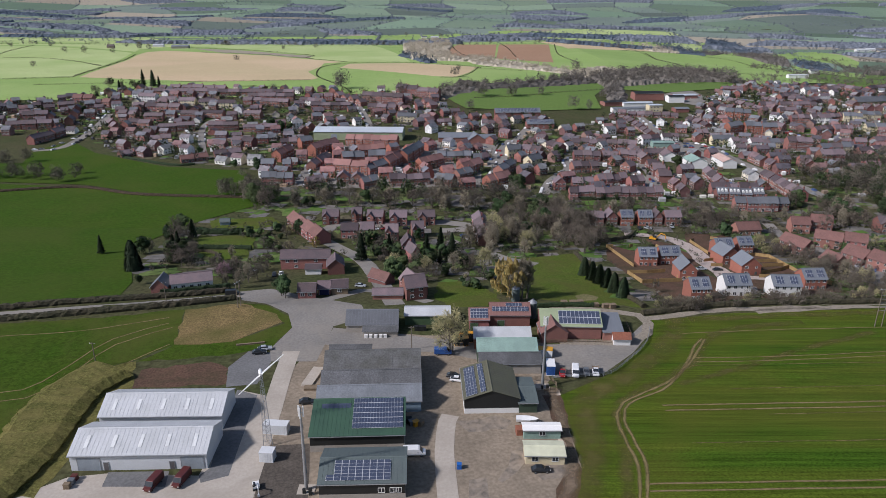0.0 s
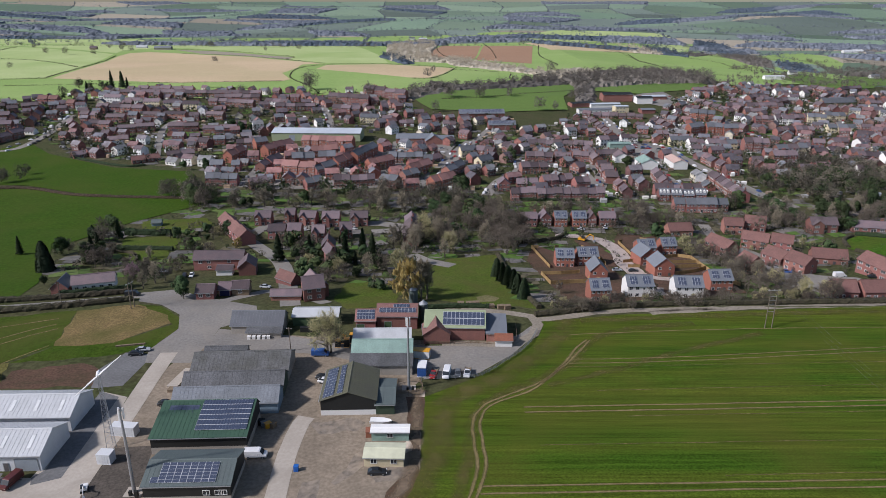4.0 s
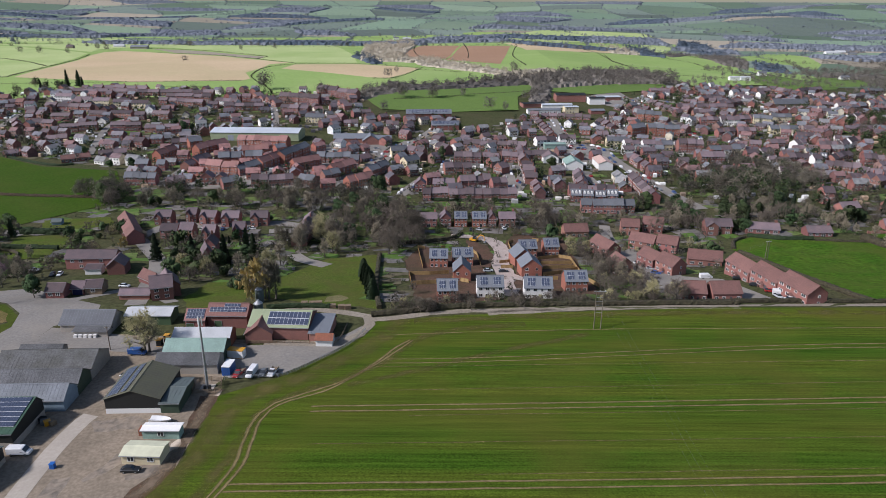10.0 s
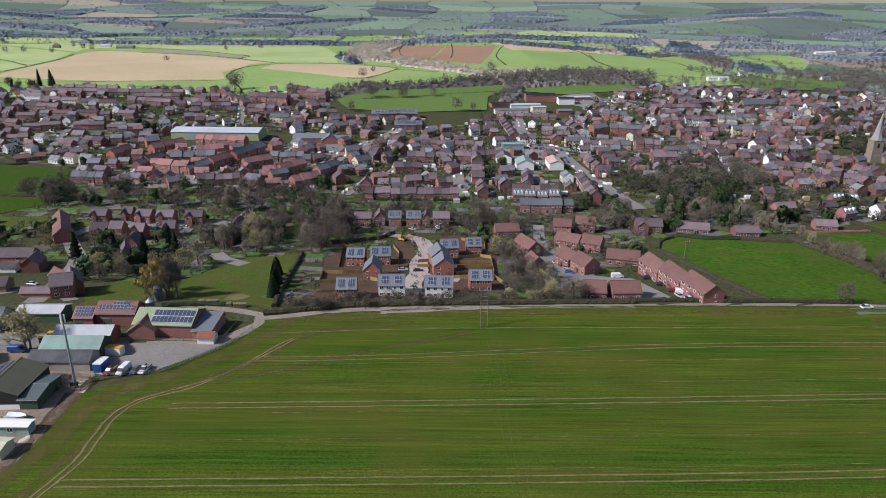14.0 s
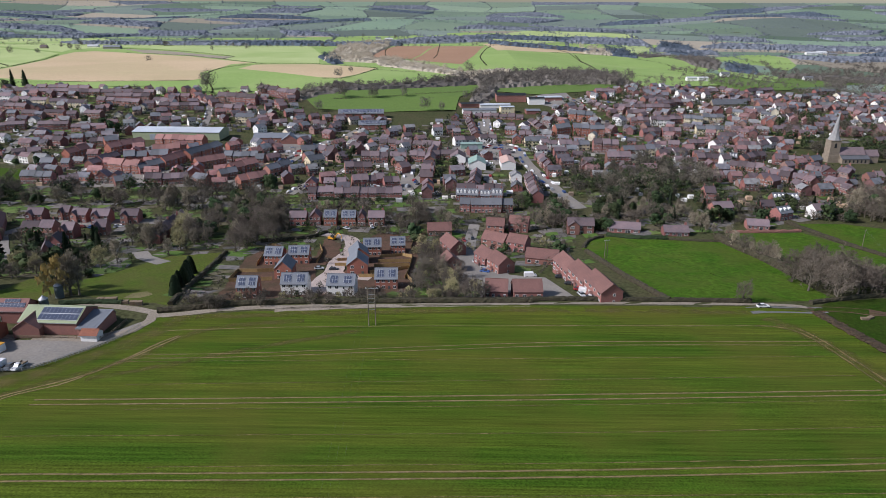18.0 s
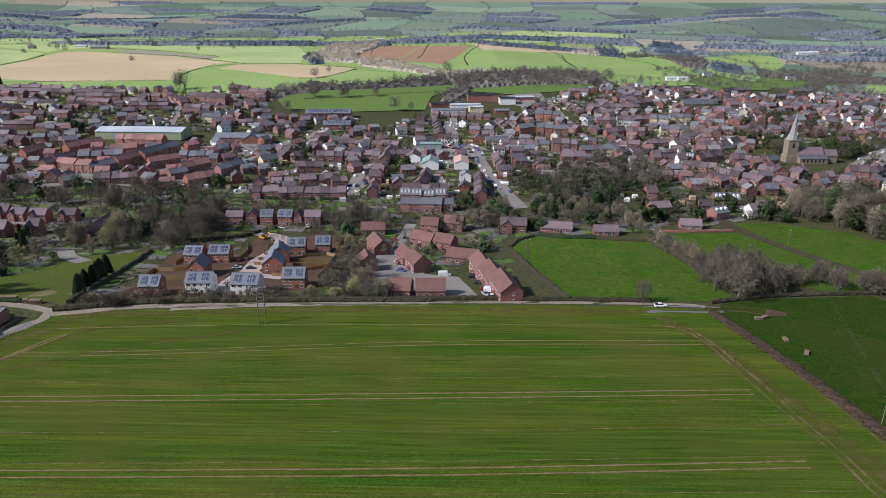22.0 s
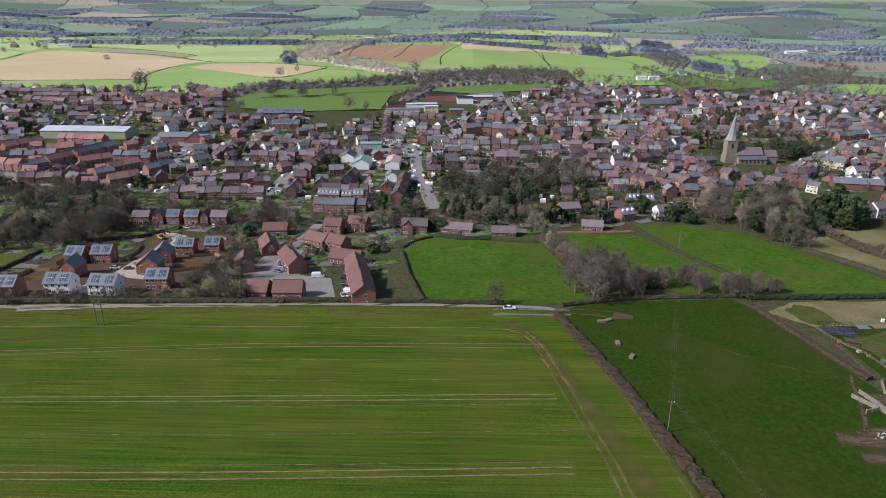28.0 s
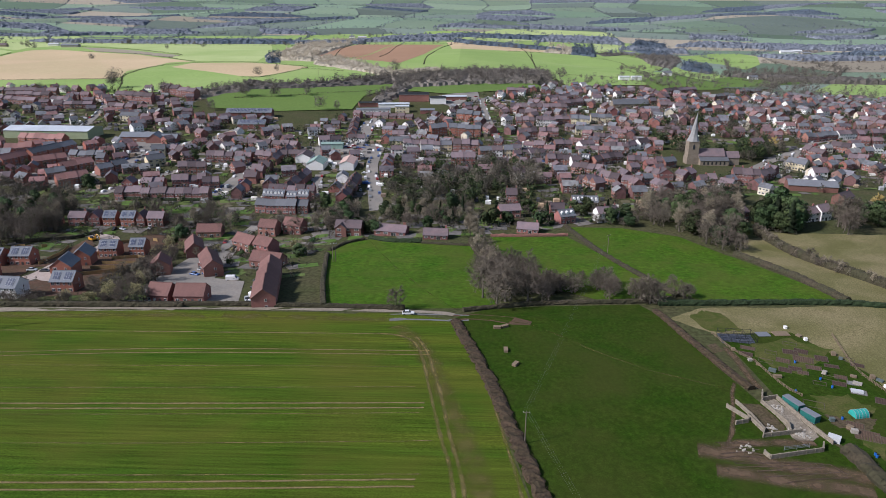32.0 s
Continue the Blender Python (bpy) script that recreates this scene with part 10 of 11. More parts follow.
fence([(78.1, 271.2), (86.5, 271.4), (94.7, 273.3)], 1.8, "new orange larch garden fence panels", "fence", board=True)
fence([(78.1, 271.2), (79.7, 254.6)], 1.8, "new orange larch garden fence panels", "fence", board=True)
fence([(79.7, 254.6), (87.7, 256.6), (96.3, 257.7)], 1.8, "new orange larch garden fence panels", "fence", board=True)
fence([(79.8, 317.2), (83.4, 281.3)], 1.8, "new orange larch garden fence panels", "fence", board=True)
fence([(79.8, 317.2), (83.1, 317.2)], 1.8, "new orange larch garden fence panels", "fence", board=True)
fence([(91.2, 317.8), (93.2, 318.8)], 1.8, "new orange larch garden fence panels", "fence", board=True)
fence([(104.4, 318.7), (108.1, 305.9), (109, 286.8)], 1.8, "new orange larch garden fence panels", "fence", board=True)
fence([(125, 329.9), (125, 305.2)], 1.8, "new orange larch garden fence panels", "fence", board=True)
fence([(125, 329.9), (127.9, 332.2)], 1.8, "new orange larch garden fence panels", "fence", board=True)
fence([(138, 336.8), (141, 335)], 1.8, "new orange larch garden fence panels", "fence", board=True)
fence([(149.5, 331.7), (149.4, 318)], 1.8, "new orange larch garden fence panels", "fence", board=True)
fence([(136.1, 298.5), (146.3, 302.9), (151.2, 299.5)], 1.8, "new orange larch garden fence panels", "fence", board=True)
fence([(136.2, 289.8), (150.7, 291.6)], 1.8, "new orange larch garden fence panels", "fence", board=True)
fence([(134.6, 270.8), (144.5, 275.2), (151, 280.7)], 1.8, "new orange larch garden fence panels", "fence", board=True)
fence([(151.2, 299.5), (151, 276.1), (150.2, 261.9)], 1.8, "new orange larch garden fence panels", "fence", board=True)
fence([(150.6, 266.5), (154.4, 252.7)], 1.8, "new orange larch garden fence panels", "fence", board=True)
fence([(130.8, 264.3), (139.8, 264.5)], 1.8, "new orange larch garden fence panels", "fence", board=True)
fence([(96.3, 263.1), (102.7, 258.4)], 1.8, "new orange larch garden fence panels", "fence", board=True)
fence([(117.7, 290.6), (122.5, 292.6)], 1.8, "new orange larch garden fence panels", "fence", board=True)
fence([(117.8, 282.6), (122.9, 282.7)], 1.8, "new orange larch garden fence panels", "fence", board=True)
fence([(135.3, 281.7), (150.5, 284.2)], 1.8, "new orange larch garden fence panels", "fence", board=True)
utility_pole(314.6, 149.4, 9.2)
utility_pole(365.2, 311.4, 9.0, turn=30)
h_pole(240, 295.9, 9.0, 1.2, 20)
h_pole(-71.4, 220.6, 9.5, 1.6, 70, label="pair of power poles with a transformer by the junction")
h_pole(143.3, 204.9, 13.5, 2.3, 3, 5, "tall twin pole power tower with ladder rungs in the crop")
utility_pole(-9.6, 188.4, 8.0)
utility_pole(-98.9, 225.3, 8.0)
utility_pole(-101.3, 177.8, 8.0)
cable((141.6, 204.9, 12.3), (148.3, -40, 13), 2.5)
cable((141.6, 204.9, 12.3), (239, 295.9, -1.46), 2.0)
cable((314, 149.4, 8.9), (364.6, 311.4, -1.01), 1.2)
cable((314, 149.4, 8.9), (344.4, 40, 8), 1.2)
cable((143.3, 204.9, 12.3), (150, -40, 13), 2.5)
cable((143.3, 204.9, 12.3), (240, 295.9, -1.41), 2.0)
cable((314.6, 149.4, 8.9), (365.2, 311.4, -1), 1.2)
cable((314.6, 149.4, 8.9), (345, 40, 8), 1.2)
cable((145, 204.9, 12.3), (151.7, -40, 13), 2.5)
cable((145, 204.9, 12.3), (241.1, 295.6, -1.33), 2.0)
cable((315.2, 149.4, 8.9), (365.8, 311.4, -1), 1.2)
cable((315.2, 149.4, 8.9), (345.6, 40, 8), 1.2)
bed(388, 203, -22.3699, 4.2, 2.2, 1)
bed(386, 198.9, -23.2669, 3.8, 2.4, 0)
bed(394.1, 200.3, -25.6146, 3.2, 2.2, 3)
bed(400.2, 200.8, -18.3344, 4.2, 3.0, 0)
bed(403.7, 201.4, -26.9356, 3.8, 3.0, 0)
bed(402, 196, -21.9722, 5.5, 3.8, 1)
bed(407.8, 196.9, -18.017, 3.5, 3.5, 0)
bed(393.8, 189.3, -26.1919, 3.5, 2.7, 0)
bed(397, 190, -21.4573, 3.5, 2.7, 0)
bed(402.8, 191, -20.8335, 4.0, 2.4, 1)
bed(395.6, 195.1, -26.591, 3.8, 2.7, 1)
bed(404.8, 185.1, -23.2098, 3.8, 2.4, 3)
bed(408, 185.6, -19.9652, 3.2, 2.2, 1)
bed(405.7, 181.8, -22.4798, 3.5, 2.4, 0)
bed(408.6, 192.2, -19.7493, 3.8, 1.9, 0)
bed(390.3, 194.7, -25.4284, 3.8, 2.2, 3)
bed(399.9, 156.2, -24.6199, 5.5, 4.6, 1)
bed(413.1, 172.6, -25.8905, 4.2, 3.2, 0)
bed(393.4, 170.5, -21.9373, 5.0, 3.2, 3)
bed(409.7, 182.3, -17.7617, 3.0, 2.2, 2)
bed(402.7, 154.5, -21.0957, 3.8, 3.0, 1)
bed(408.8, 177.4, -19.2579, 4.0, 2.7, 2)
bed(402.5, 206.6, -23.1634, 3.8, 1.9, 3)
bed(415.4, 196.8, -19.539, 3.8, 1.9, 3)
bed(416.6, 193.2, -25.9833, 3.5, 2.2, 0)
bed(399.4, 160.9, -24.0882, 3.8, 2.7, 1)
bed(400.3, 181.9, -20.2576, 3.2, 2.0, 3)
bed(398.3, 187.8, -19.7429, 2.8, 1.9, 1)
box_thing("compost_bay", "pallet compost bay on the allotment", "compost bay", 387, 192.1, -24.6947, 1.10525, 0.886713, 0.525934, "wood")
box_thing("compost_bay", "heap of boards and oddments on the allotment", "compost bay", 389.6, 188.3, -33.1289, 1.97141, 0.839638, 0.93184, "steel_grey")
box_thing("compost_bay", "grey plastic crates beside a bed", "compost bay", 385.6, 194.7, 2.76239, 1.06575, 0.965171, 0.695027, "block")
box_thing("compost_bay", "weathered timber bin on the allotment", "compost bay", 407.9, 212.4, -48.591, 1.50967, 1.33449, 0.467228, "wood")
box_thing("compost_bay", "pallet compost bay on the allotment", "compost bay", 412.7, 199.6, -14.1893, 1.14548, 1.10509, 0.937182, "wood")
box_thing("compost_bay", "heap of boards and oddments on the allotment", "compost bay", 413.5, 196.8, -37.8168, 1.0099, 0.758453, 0.723862, "steel_grey")
box_thing("compost_bay", "grey plastic crates beside a bed", "compost bay", 404.2, 187.5, -48.9521, 1.1018, 1.04772, 0.952556, "block")
box_thing("compost_bay", "weathered timber bin on the allotment", "compost bay", 411.8, 186.1, -24.7936, 1.47776, 1.1471, 0.456051, "wood")
box_thing("compost_bay", "pallet compost bay on the allotment", "compost bay", 416.8, 185.5, -15.212, 1.20707, 1.12622, 0.974996, "wood")
box_thing("compost_bay", "heap of boards and oddments on the allotment", "compost bay", 418.1, 184, -46.7496, 1.66607, 1.12447, 0.489583, "steel_grey")
box_thing("compost_bay", "grey plastic crates beside a bed", "compost bay", 410.8, 182, -33.9014, 2.19386, 1.39857, 0.472801, "block")
box_thing("compost_bay", "weathered timber bin on the allotment", "compost bay", 389.7, 184.8, -7.6719, 2.14111, 0.86575, 0.766676, "wood")
box_thing("compost_bay", "pallet compost bay on the allotment", "compost bay", 397.2, 159.4, -47.4182, 1.43914, 1.17189, 0.754155, "wood")
box_thing("compost_bay", "heap of boards and oddments on the allotment", "compost bay", 394.3, 162.7, -3.5225, 1.10409, 0.943039, 0.918422, "steel_grey")
box_thing("compost_bay", "grey plastic crates beside a bed", "compost bay", 397.3, 157.5, -14.9516, 1.54156, 0.981519, 0.991643, "block")
box_thing("compost_bay", "weathered timber bin on the allotment", "compost bay", 383.1, 201.6, -15.5338, 1.02204, 1.25956, 0.597227, "wood")
barrel(398.6, 193.8)
barrel(401.4, 183.9)
barrel(402.6, 179.5)
barrel(391.4, 176.9)
barrel(397.4, 148.2)
barrel(397.3, 147.3)
barrel(397.4, 163.5)
box_thing("water_tank", "pale plastic tank on the allotment", "tank", 408.7, 209.4, 0, 0.9, 0.9, 0.9, "render")
box_thing("water_tank", "pale plastic tank on the allotment", "tank", 405.9, 217.9, 0, 0.9, 0.9, 0.9, "render")
box_thing("water_tank", "pale plastic tank on the allotment", "tank", 417.7, 180.2, 0, 0.9, 0.9, 0.9, "render")
fence([(386.7, 193.6), (388, 184.7), (389.9, 177.3), (391.9, 174.2)], 1.0, "low wire fence on wooden posts round the plots", "wood")
fence([(418.9, 213.4), (414.7, 190.3), (416.3, 177.7)], 1.0, "low wire fence on wooden posts round the plots", "wood")
fence([(380, 212.6), (382.7, 201.1), (386.7, 193.6)], 1.0, "low wire fence on wooden posts round the plots", "wood")
fruit_cage(386.8, 209.2, -4, 10.5, 7.0)
box_thing("cold_frame", "grey plastic sheeting over beds", "sheeting", 396.6, 213, 5, 4, 3, 0.2, "slate_new")
box_thing("cold_frame", "brown covered beds by the cage", "sheeting", 402.7, 213.7, 5, 5, 3, 0.2, "wood")
box_thing("cold_frame", "low glazed cold frame in a plot", "cold frame", 408.5, 177.7, -20, 3, 1.6, 0.4, "steel_roof")
polytunnel(402.6, 165.6, 12)
box_thing("container", "teal shipping container beside the clamp", "container", 387.2, 169.3, -68, 5.6, 2.1, 2.0, "teal", "slate_new")
box_thing("container", "teal shipping container with a pale roof", "container", 389.0, 163.4, -62, 4.4, 2.1, 2.0, "teal", "slate_new")
clamp_wall([(380.2, 171.7), (384.5, 173.1)])
clamp_wall([(384.5, 173.1), (387.2, 160.3), (389.5, 152.1)])
clamp_wall([(379.5, 170.6), (382.2, 160.1), (381.3, 156.8)])
clamp_wall([(372.6, 170.3), (374.2, 163.9), (375, 157.1)])
clamp_wall([(373.6, 154.5), (384.1, 156.9)])
clamp_wall([(369.4, 168), (373, 161.7)])
clamp_wall([(368.9, 159.9), (372.5, 161)])
clamp_wall([(371.2, 147.7), (371.9, 145.7), (385.7, 149.2), (387, 151.8)])
clamp_wall([(373.3, 163.5), (374.7, 156.5)])
clamp_wall([(380.2, 171.7), (381.9, 176.1)])
clamp_wall([(375, 157.1), (373.6, 154.5)])
patch("clamp_floor", [(380.1, 171.3), (380.9, 171.7), (381.9, 171.7), (382.7, 172.2), (383.4, 172.5), (384, 172.8), (384.7, 169.7), (385.6, 167.2), (386.2, 164.8), (386.5, 162), (387.1, 159.4), (387.2, 158.7), (387.6, 157.9), (387.7, 157), (387.6, 155.9), (387.7, 155.3), (386.7, 154.7), (385.6, 153.7), (384.6, 153.3), (383.5, 152.6), (382.5, 152), (382.4, 152.7), (381.9, 153.3), (381.3, 153.7), (381.1, 154.2), (380.8, 154.8), (380.9, 155.7), (380.8, 156.4), (381.4, 157.7), (381.1, 158.3), (381.4, 159.5), (381.2, 161.6), (380.9, 163.9), (380.8, 166.1), (380.3, 168.4)], "clamp", "stained concrete floor of the silage clamp", "yard", 0.05)
patch("clamp_floor", [(373.4, 170.1), (374.6, 170.2), (375.4, 169.9), (376.6, 170.1), (377.9, 169.8), (378.7, 169.8), (379.6, 167.9), (380, 165.8), (380.6, 163.7), (380.7, 161.2), (381.3, 159.5), (380.7, 158.7), (380.3, 158), (380.1, 157.4), (379.9, 156.7), (379.3, 156.1), (378.4, 156.1), (377.4, 156.1), (376.7, 156.3), (375.7, 156.2), (375, 156.7), (375, 158.1), (374.7, 159.5), (374.8, 161.5), (374.3, 162.7), (374.4, 164.6), (374.4, 165.7), (374.2, 167.1), (373.8, 167.9), (373.9, 169.4)], "mud", "earth floor of a silage pen", "yard", 0.05)
patch("mud", [(375.7, 204.2), (377, 205), (377.7, 205), (379.1, 206.2), (379.3, 204.2), (379.4, 202.3), (379.9, 200.8), (378.7, 199.9), (377.3, 199.5), (376.3, 198.7), (376, 200.8), (376.2, 202.2)], "mud", "reddish scraped hole in the field edge", "mud", 0.04)
patch("worn_ground", [(389.7, 205.8), (391.3, 206.9), (393.4, 206.4), (395.8, 206.9), (398.4, 208.1), (401.8, 210.3), (404.6, 211.1), (405.7, 208), (407.7, 207), (410, 207), (410.9, 205), (412.1, 203.7), (414.6, 203.3), (411.6, 201.1), (407.9, 196.3), (404.3, 193.3), (401.5, 190.8), (400.8, 190.2), (397.5, 185.8), (395.4, 187.7), (394.2, 187.4), (393.4, 190.3), (391.9, 190.6), (390.5, 190.3), (390.2, 192.8), (389.8, 195.2), (389.5, 195.7), (388.1, 197.5), (389.4, 200.9), (389.7, 203.7)], "rough_green", "worn grass between the plots", "ground", 0.035)
patch("worn_ground", [(403.7, 199.6), (405, 200.3), (406.5, 199.7), (408, 199.5), (409.4, 198.4), (411.5, 199.8), (412.8, 197.5), (412.1, 195.8), (412.8, 195), (413.5, 191.1), (412.6, 189.2), (414.7, 188.1), (413.4, 185.9), (413.1, 185.2), (411.4, 183.7), (409.5, 181.6), (408.5, 181), (405.7, 179.1), (406.1, 179), (404.1, 179.5), (402.9, 179.4), (402.4, 182), (402.1, 182.8), (401.1, 182.9), (399.6, 182.5), (400.4, 185.5), (400.1, 189.2), (402, 191.7), (401.6, 195), (402.6, 197.2)], "track", "trodden earth between the plots", "ground", 0.035)
patch("worn_ground", [(394.5, 175.5), (396.6, 174.8), (398.5, 175), (399.8, 175.7), (401.8, 175), (403, 174.9), (405.3, 176.3), (405.4, 174.5), (406.2, 172.6), (406.2, 171.1), (408.4, 170.8), (408.2, 170), (409.1, 169.2), (407.4, 167), (404.8, 165.7), (403.4, 164.8), (401.7, 163.3), (399.8, 161.9), (397.7, 160.4), (397.3, 162.1), (396.8, 163.3), (396, 163.9), (394.9, 165.6), (393.9, 166.4), (393.3, 167.7), (393.7, 169.7), (392.9, 169.1), (394.1, 170.6), (395.4, 173.3), (394.5, 174.6)], "rough_green", "worn grass between the plots", "ground", 0.035)
patch("worn_ground", [(393.3, 165.4), (394.7, 165.9), (396.1, 166.1), (397.4, 167.1), (399.1, 167.7), (400, 167.7), (402.2, 168.4), (403.2, 168.7), (404, 167.4), (403.8, 166.7), (405, 166.1), (405.2, 164), (406.6, 164.1), (405, 162.3), (405.1, 161.9), (403.3, 160.3), (403.2, 159.5), (402.1, 159), (401.9, 158.6), (400.9, 158.3), (399.7, 158.1), (397.2, 158.6), (396.2, 158.4), (396.1, 159.7), (394.7, 159.3), (394.4, 160.2), (393.5, 161.4), (394.2, 163.5), (393.7, 164.6), (394.3, 165)], "mud", "bare earth round the tunnel", "ground", 0.035)
patch("worn_ground", [(397.6, 157.9), (398.8, 157.2), (399.8, 156.9), (401.7, 157.2), (401.7, 156.4), (402.2, 155.5), (403.4, 155.3), (403, 154.6), (402.6, 152.1), (401.1, 150.5), (400.5, 149.5), (399.5, 147.5), (398.5, 145.9), (399.1, 146.6), (398.4, 147.3), (397.8, 148.8), (397.4, 148.6), (398, 150.2), (397.7, 150.9), (396.9, 152.4), (397.5, 153.8), (397.6, 154), (397.4, 155.2), (397.8, 156.3)], "rough_green", "worn grass between the plots", "ground", 0.035)
patch("worn_ground", [(383.8, 234), (383.9, 231.8), (384.6, 233.5), (386.4, 232.1), (387, 231.7), (389.3, 230.8), (389.4, 228.9), (389.7, 228.6), (390.1, 224.8), (390, 223.2), (390.3, 221.1), (390.3, 218), (391.6, 216.3), (389.7, 214.7), (388.6, 215.8), (385.7, 214.9), (384.2, 213.8), (382.7, 214.3), (382.1, 214.4), (380.2, 214.9), (378.9, 216.5), (378.2, 218.4), (377.7, 223.1), (377.2, 226), (376.8, 225), (377.4, 225.9), (377.3, 227.2), (378.2, 228.9), (380.8, 229.9), (381.7, 231.5)], "rough_green", "dry grass at the field edge", "ground", 0.035)
ribbon("churned_ground", [(356, 149), (362.6, 147.4), (369.4, 145.4), (375.5, 142.8), (382.6, 141.6), (392, 139)], 8.5, "churn", "churned reddish-brown mud driven over before the clamp", "mud", 0.04, rough=0.6)
ribbon("churned_ground", [(358, 141.5), (364, 139.8), (371, 138), (380, 137), (390, 134)], 7.5, "churn", "churned reddish-brown mud fading into grass", "mud", 0.045, rough=0.6)
ribbon("churned_ground", [(362, 150.5), (367.5, 151.6), (373, 152.2), (379, 152.5), (385.5, 152.5)], 4.5, "churn", "wet brown mud at the clamp mouth", "mud", 0.05, rough=0.5)
ribbon("trodden_way", [(376.5, 181), (373.3, 175.5), (370, 164.4), (367, 156.7), (363.2, 150.4)], 1.6, "churn", "brown trodden way round the clamp walls", "path", 0.045, rough=0.4)
ribbon("trodden_way", [(381.3, 203), (381.5, 195.8), (381.7, 187.2), (382, 177.8)], 3.2, "churn", "bare reddish earth along the field edge", "mud", 0.045, rough=0.4)
ribbon("wheel_rut", [(361, 152), (367.1, 151.7), (371.6, 150.9)], 0.7, "rut", "wheel rut pressed in the mud", "track", 0.07, rough=0.2)
ribbon("wheel_rut", [(360.9, 147.3), (367.3, 148.4), (370.8, 147.3)], 0.8, "rut", "wheel rut pressed in the mud", "track", 0.07, rough=0.2)
ribbon("wheel_rut", [(359.5, 145.6), (365, 146.4), (370.2, 146.2)], 0.7, "rut", "wheel rut pressed in the mud", "track", 0.07, rough=0.2)
ribbon("wheel_rut", [(361, 150), (366.5, 149.7), (370.8, 149.2)], 0.6, "rut", "wheel rut pressed in the mud", "track", 0.07, rough=0.2)
ribbon("wheel_rut", [(363, 143.9), (369.5, 143.9), (378.8, 144.5), (383.6, 144.3)], 0.8, "rut", "wheel rut pressed in the mud", "track", 0.07, rough=0.2)
ribbon("wheel_rut", [(367.1, 141.1), (375, 141.8), (383.3, 143.1)], 0.8, "rut", "wheel rut pressed in the mud", "track", 0.07, rough=0.2)
ribbon("wheel_rut", [(367.5, 139), (376.8, 140), (386, 141.3)], 0.7, "rut", "wheel rut pressed in the mud", "track", 0.07, rough=0.2)
ribbon("wheel_rut", [(363, 142.4), (371, 142.8), (381, 143.9)], 0.6, "rut", "wheel rut pressed in the mud", "track", 0.07, rough=0.2)
ribbon("wheel_rut", [(372, 137.2), (380, 138.6), (388, 139.6)], 0.8, "rut", "wheel rut pressed in the mud", "track", 0.07, rough=0.2)
ribbon("wheel_rut", [(381, 143.7), (385, 144), (387.2, 140.3)], 0.6, "rut", "wheel rut pressed in the mud", "track", 0.07, rough=0.2)
rubble(383.4, 156.8, 70, 2.6)
rubble(382.7, 167.8, 26, 2.6)
rubble(377.4, 158.5, 24, 1.8)
rubble(368, 149.3, 18, 2.4)
fence([(376.5, 149.1), (383.1, 150.6)], 1.2, "galvanised gate hurdles in the yard", "steel")
box_thing("lean_roof", "pale plastic sheet shelter on the clamp wall", "shelter", 390.6, 154.0, -35, 2.8, 2.0, 1.2, "steel_roof")
box_thing("feed_trough", "wooden feeder with straw in the meadow", "trough", 310.2, 213.6, 0, 2.4, 1.2, 0.7, "wood")
box_thing("feed_trough", "wooden feeder with straw in the meadow", "trough", 312.7, 214.6, 30, 2.4, 1.2, 0.7, "wood")
box_thing("feed_trough", "wooden feeder with straw in the meadow", "trough", 314.7, 188.8, 60, 2.4, 1.2, 0.7, "wood")
box_thing("feed_trough", "wooden feeder with straw in the meadow", "trough", 312.3, 197.7, 90, 2.4, 1.2, 0.7, "wood")
barn("summer_house", "pale blue timber summer house", -120.9, 356.1, 8, 5.0, 4.0, 2.2, 3.4, "blue_wall", "steel_grey", ribs=0)
barn("substation", "small brick substation hut", 69.3, 361.4, 10, 6.0, 4.5, 3.0, 3.8, "brick", "steel_grey", ribs=0)
ribbon("stand_rail", [(120.5, 906.9), (196.7, 928.8)], 3.0, "concrete", "pale paved strip beside the pitch", "path", 0.5)
utility_pole(106.8, 903.4, 16, "tall floodlight column beside the pitch")
utility_pole(202.2, 915.7, 16, "tall floodlight column beside the pitch")
# small lamps and rims are left off the cars too far away to show them
for o in list(scene.objects):
    if o.name.startswith(("rim", "headlight")) and o.parent:
        r = o.parent.parent or o.parent
        if r.matrix_basis.translation.y > 215:
            bpy.data.objects.remove(o)
# far farms and lone houses
barn("farm_barn", "long grey farm barn on the hill", -565.1, 1489.3, 8, 34, 18, 5, 8, "block", "asbestos_blue", ribs=0)
barn("farm_barn", "pale farm barn on the hill", -624.8, 1542.7, 8, 22, 12, 4, 6.5, "render", "steel_roof", ribs=0)
barn("farmhouse", "old farmhouse among trees on the hill", -703.7, 1499.3, 4, 14, 9, 5, 8, "stone", "tile", ribs=0)
barn("farmhouse", "white farmhouse among far trees", -63.7, 2153.4, 6, 16, 10, 6, 9, "render", "slate", ribs=0)
barn("farm_barn", "far farm barn with a grey roof", -36.3, 2152, 4, 24, 12, 4, 7, "brick", "steel_roof", ribs=0)
barn("white_block", "long white building at the village edge", 522.4, 1067.5, 3, 15, 8, 5, 6.5, "render", "steel_roof", ribs=0)
barn("white_block", "long white building at the village edge", 542.9, 1077.2, 3, 15, 8, 5, 6.5, "render", "steel_roof", ribs=0)
barn("white_cottage", "white cottage above the village", 621.9, 1197.8, 2, 14, 8, 5, 8, "render", "slate", ribs=0)
barn("farm_barn", "white far farm barn", 1132, 1956.5, 2, 34, 14, 5, 9, "render", "steel_roof", ribs=0)
barn("farm_barn", "white far farm barn", 1171.4, 1978.8, 4, 28, 14, 6, 9, "render", "steel_white", ribs=0)
barn("farm_barn", "grey far farm barn", 1173.2, 1921.8, 4, 24, 12, 5, 7, "block", "asbestos_blue", ribs=0)
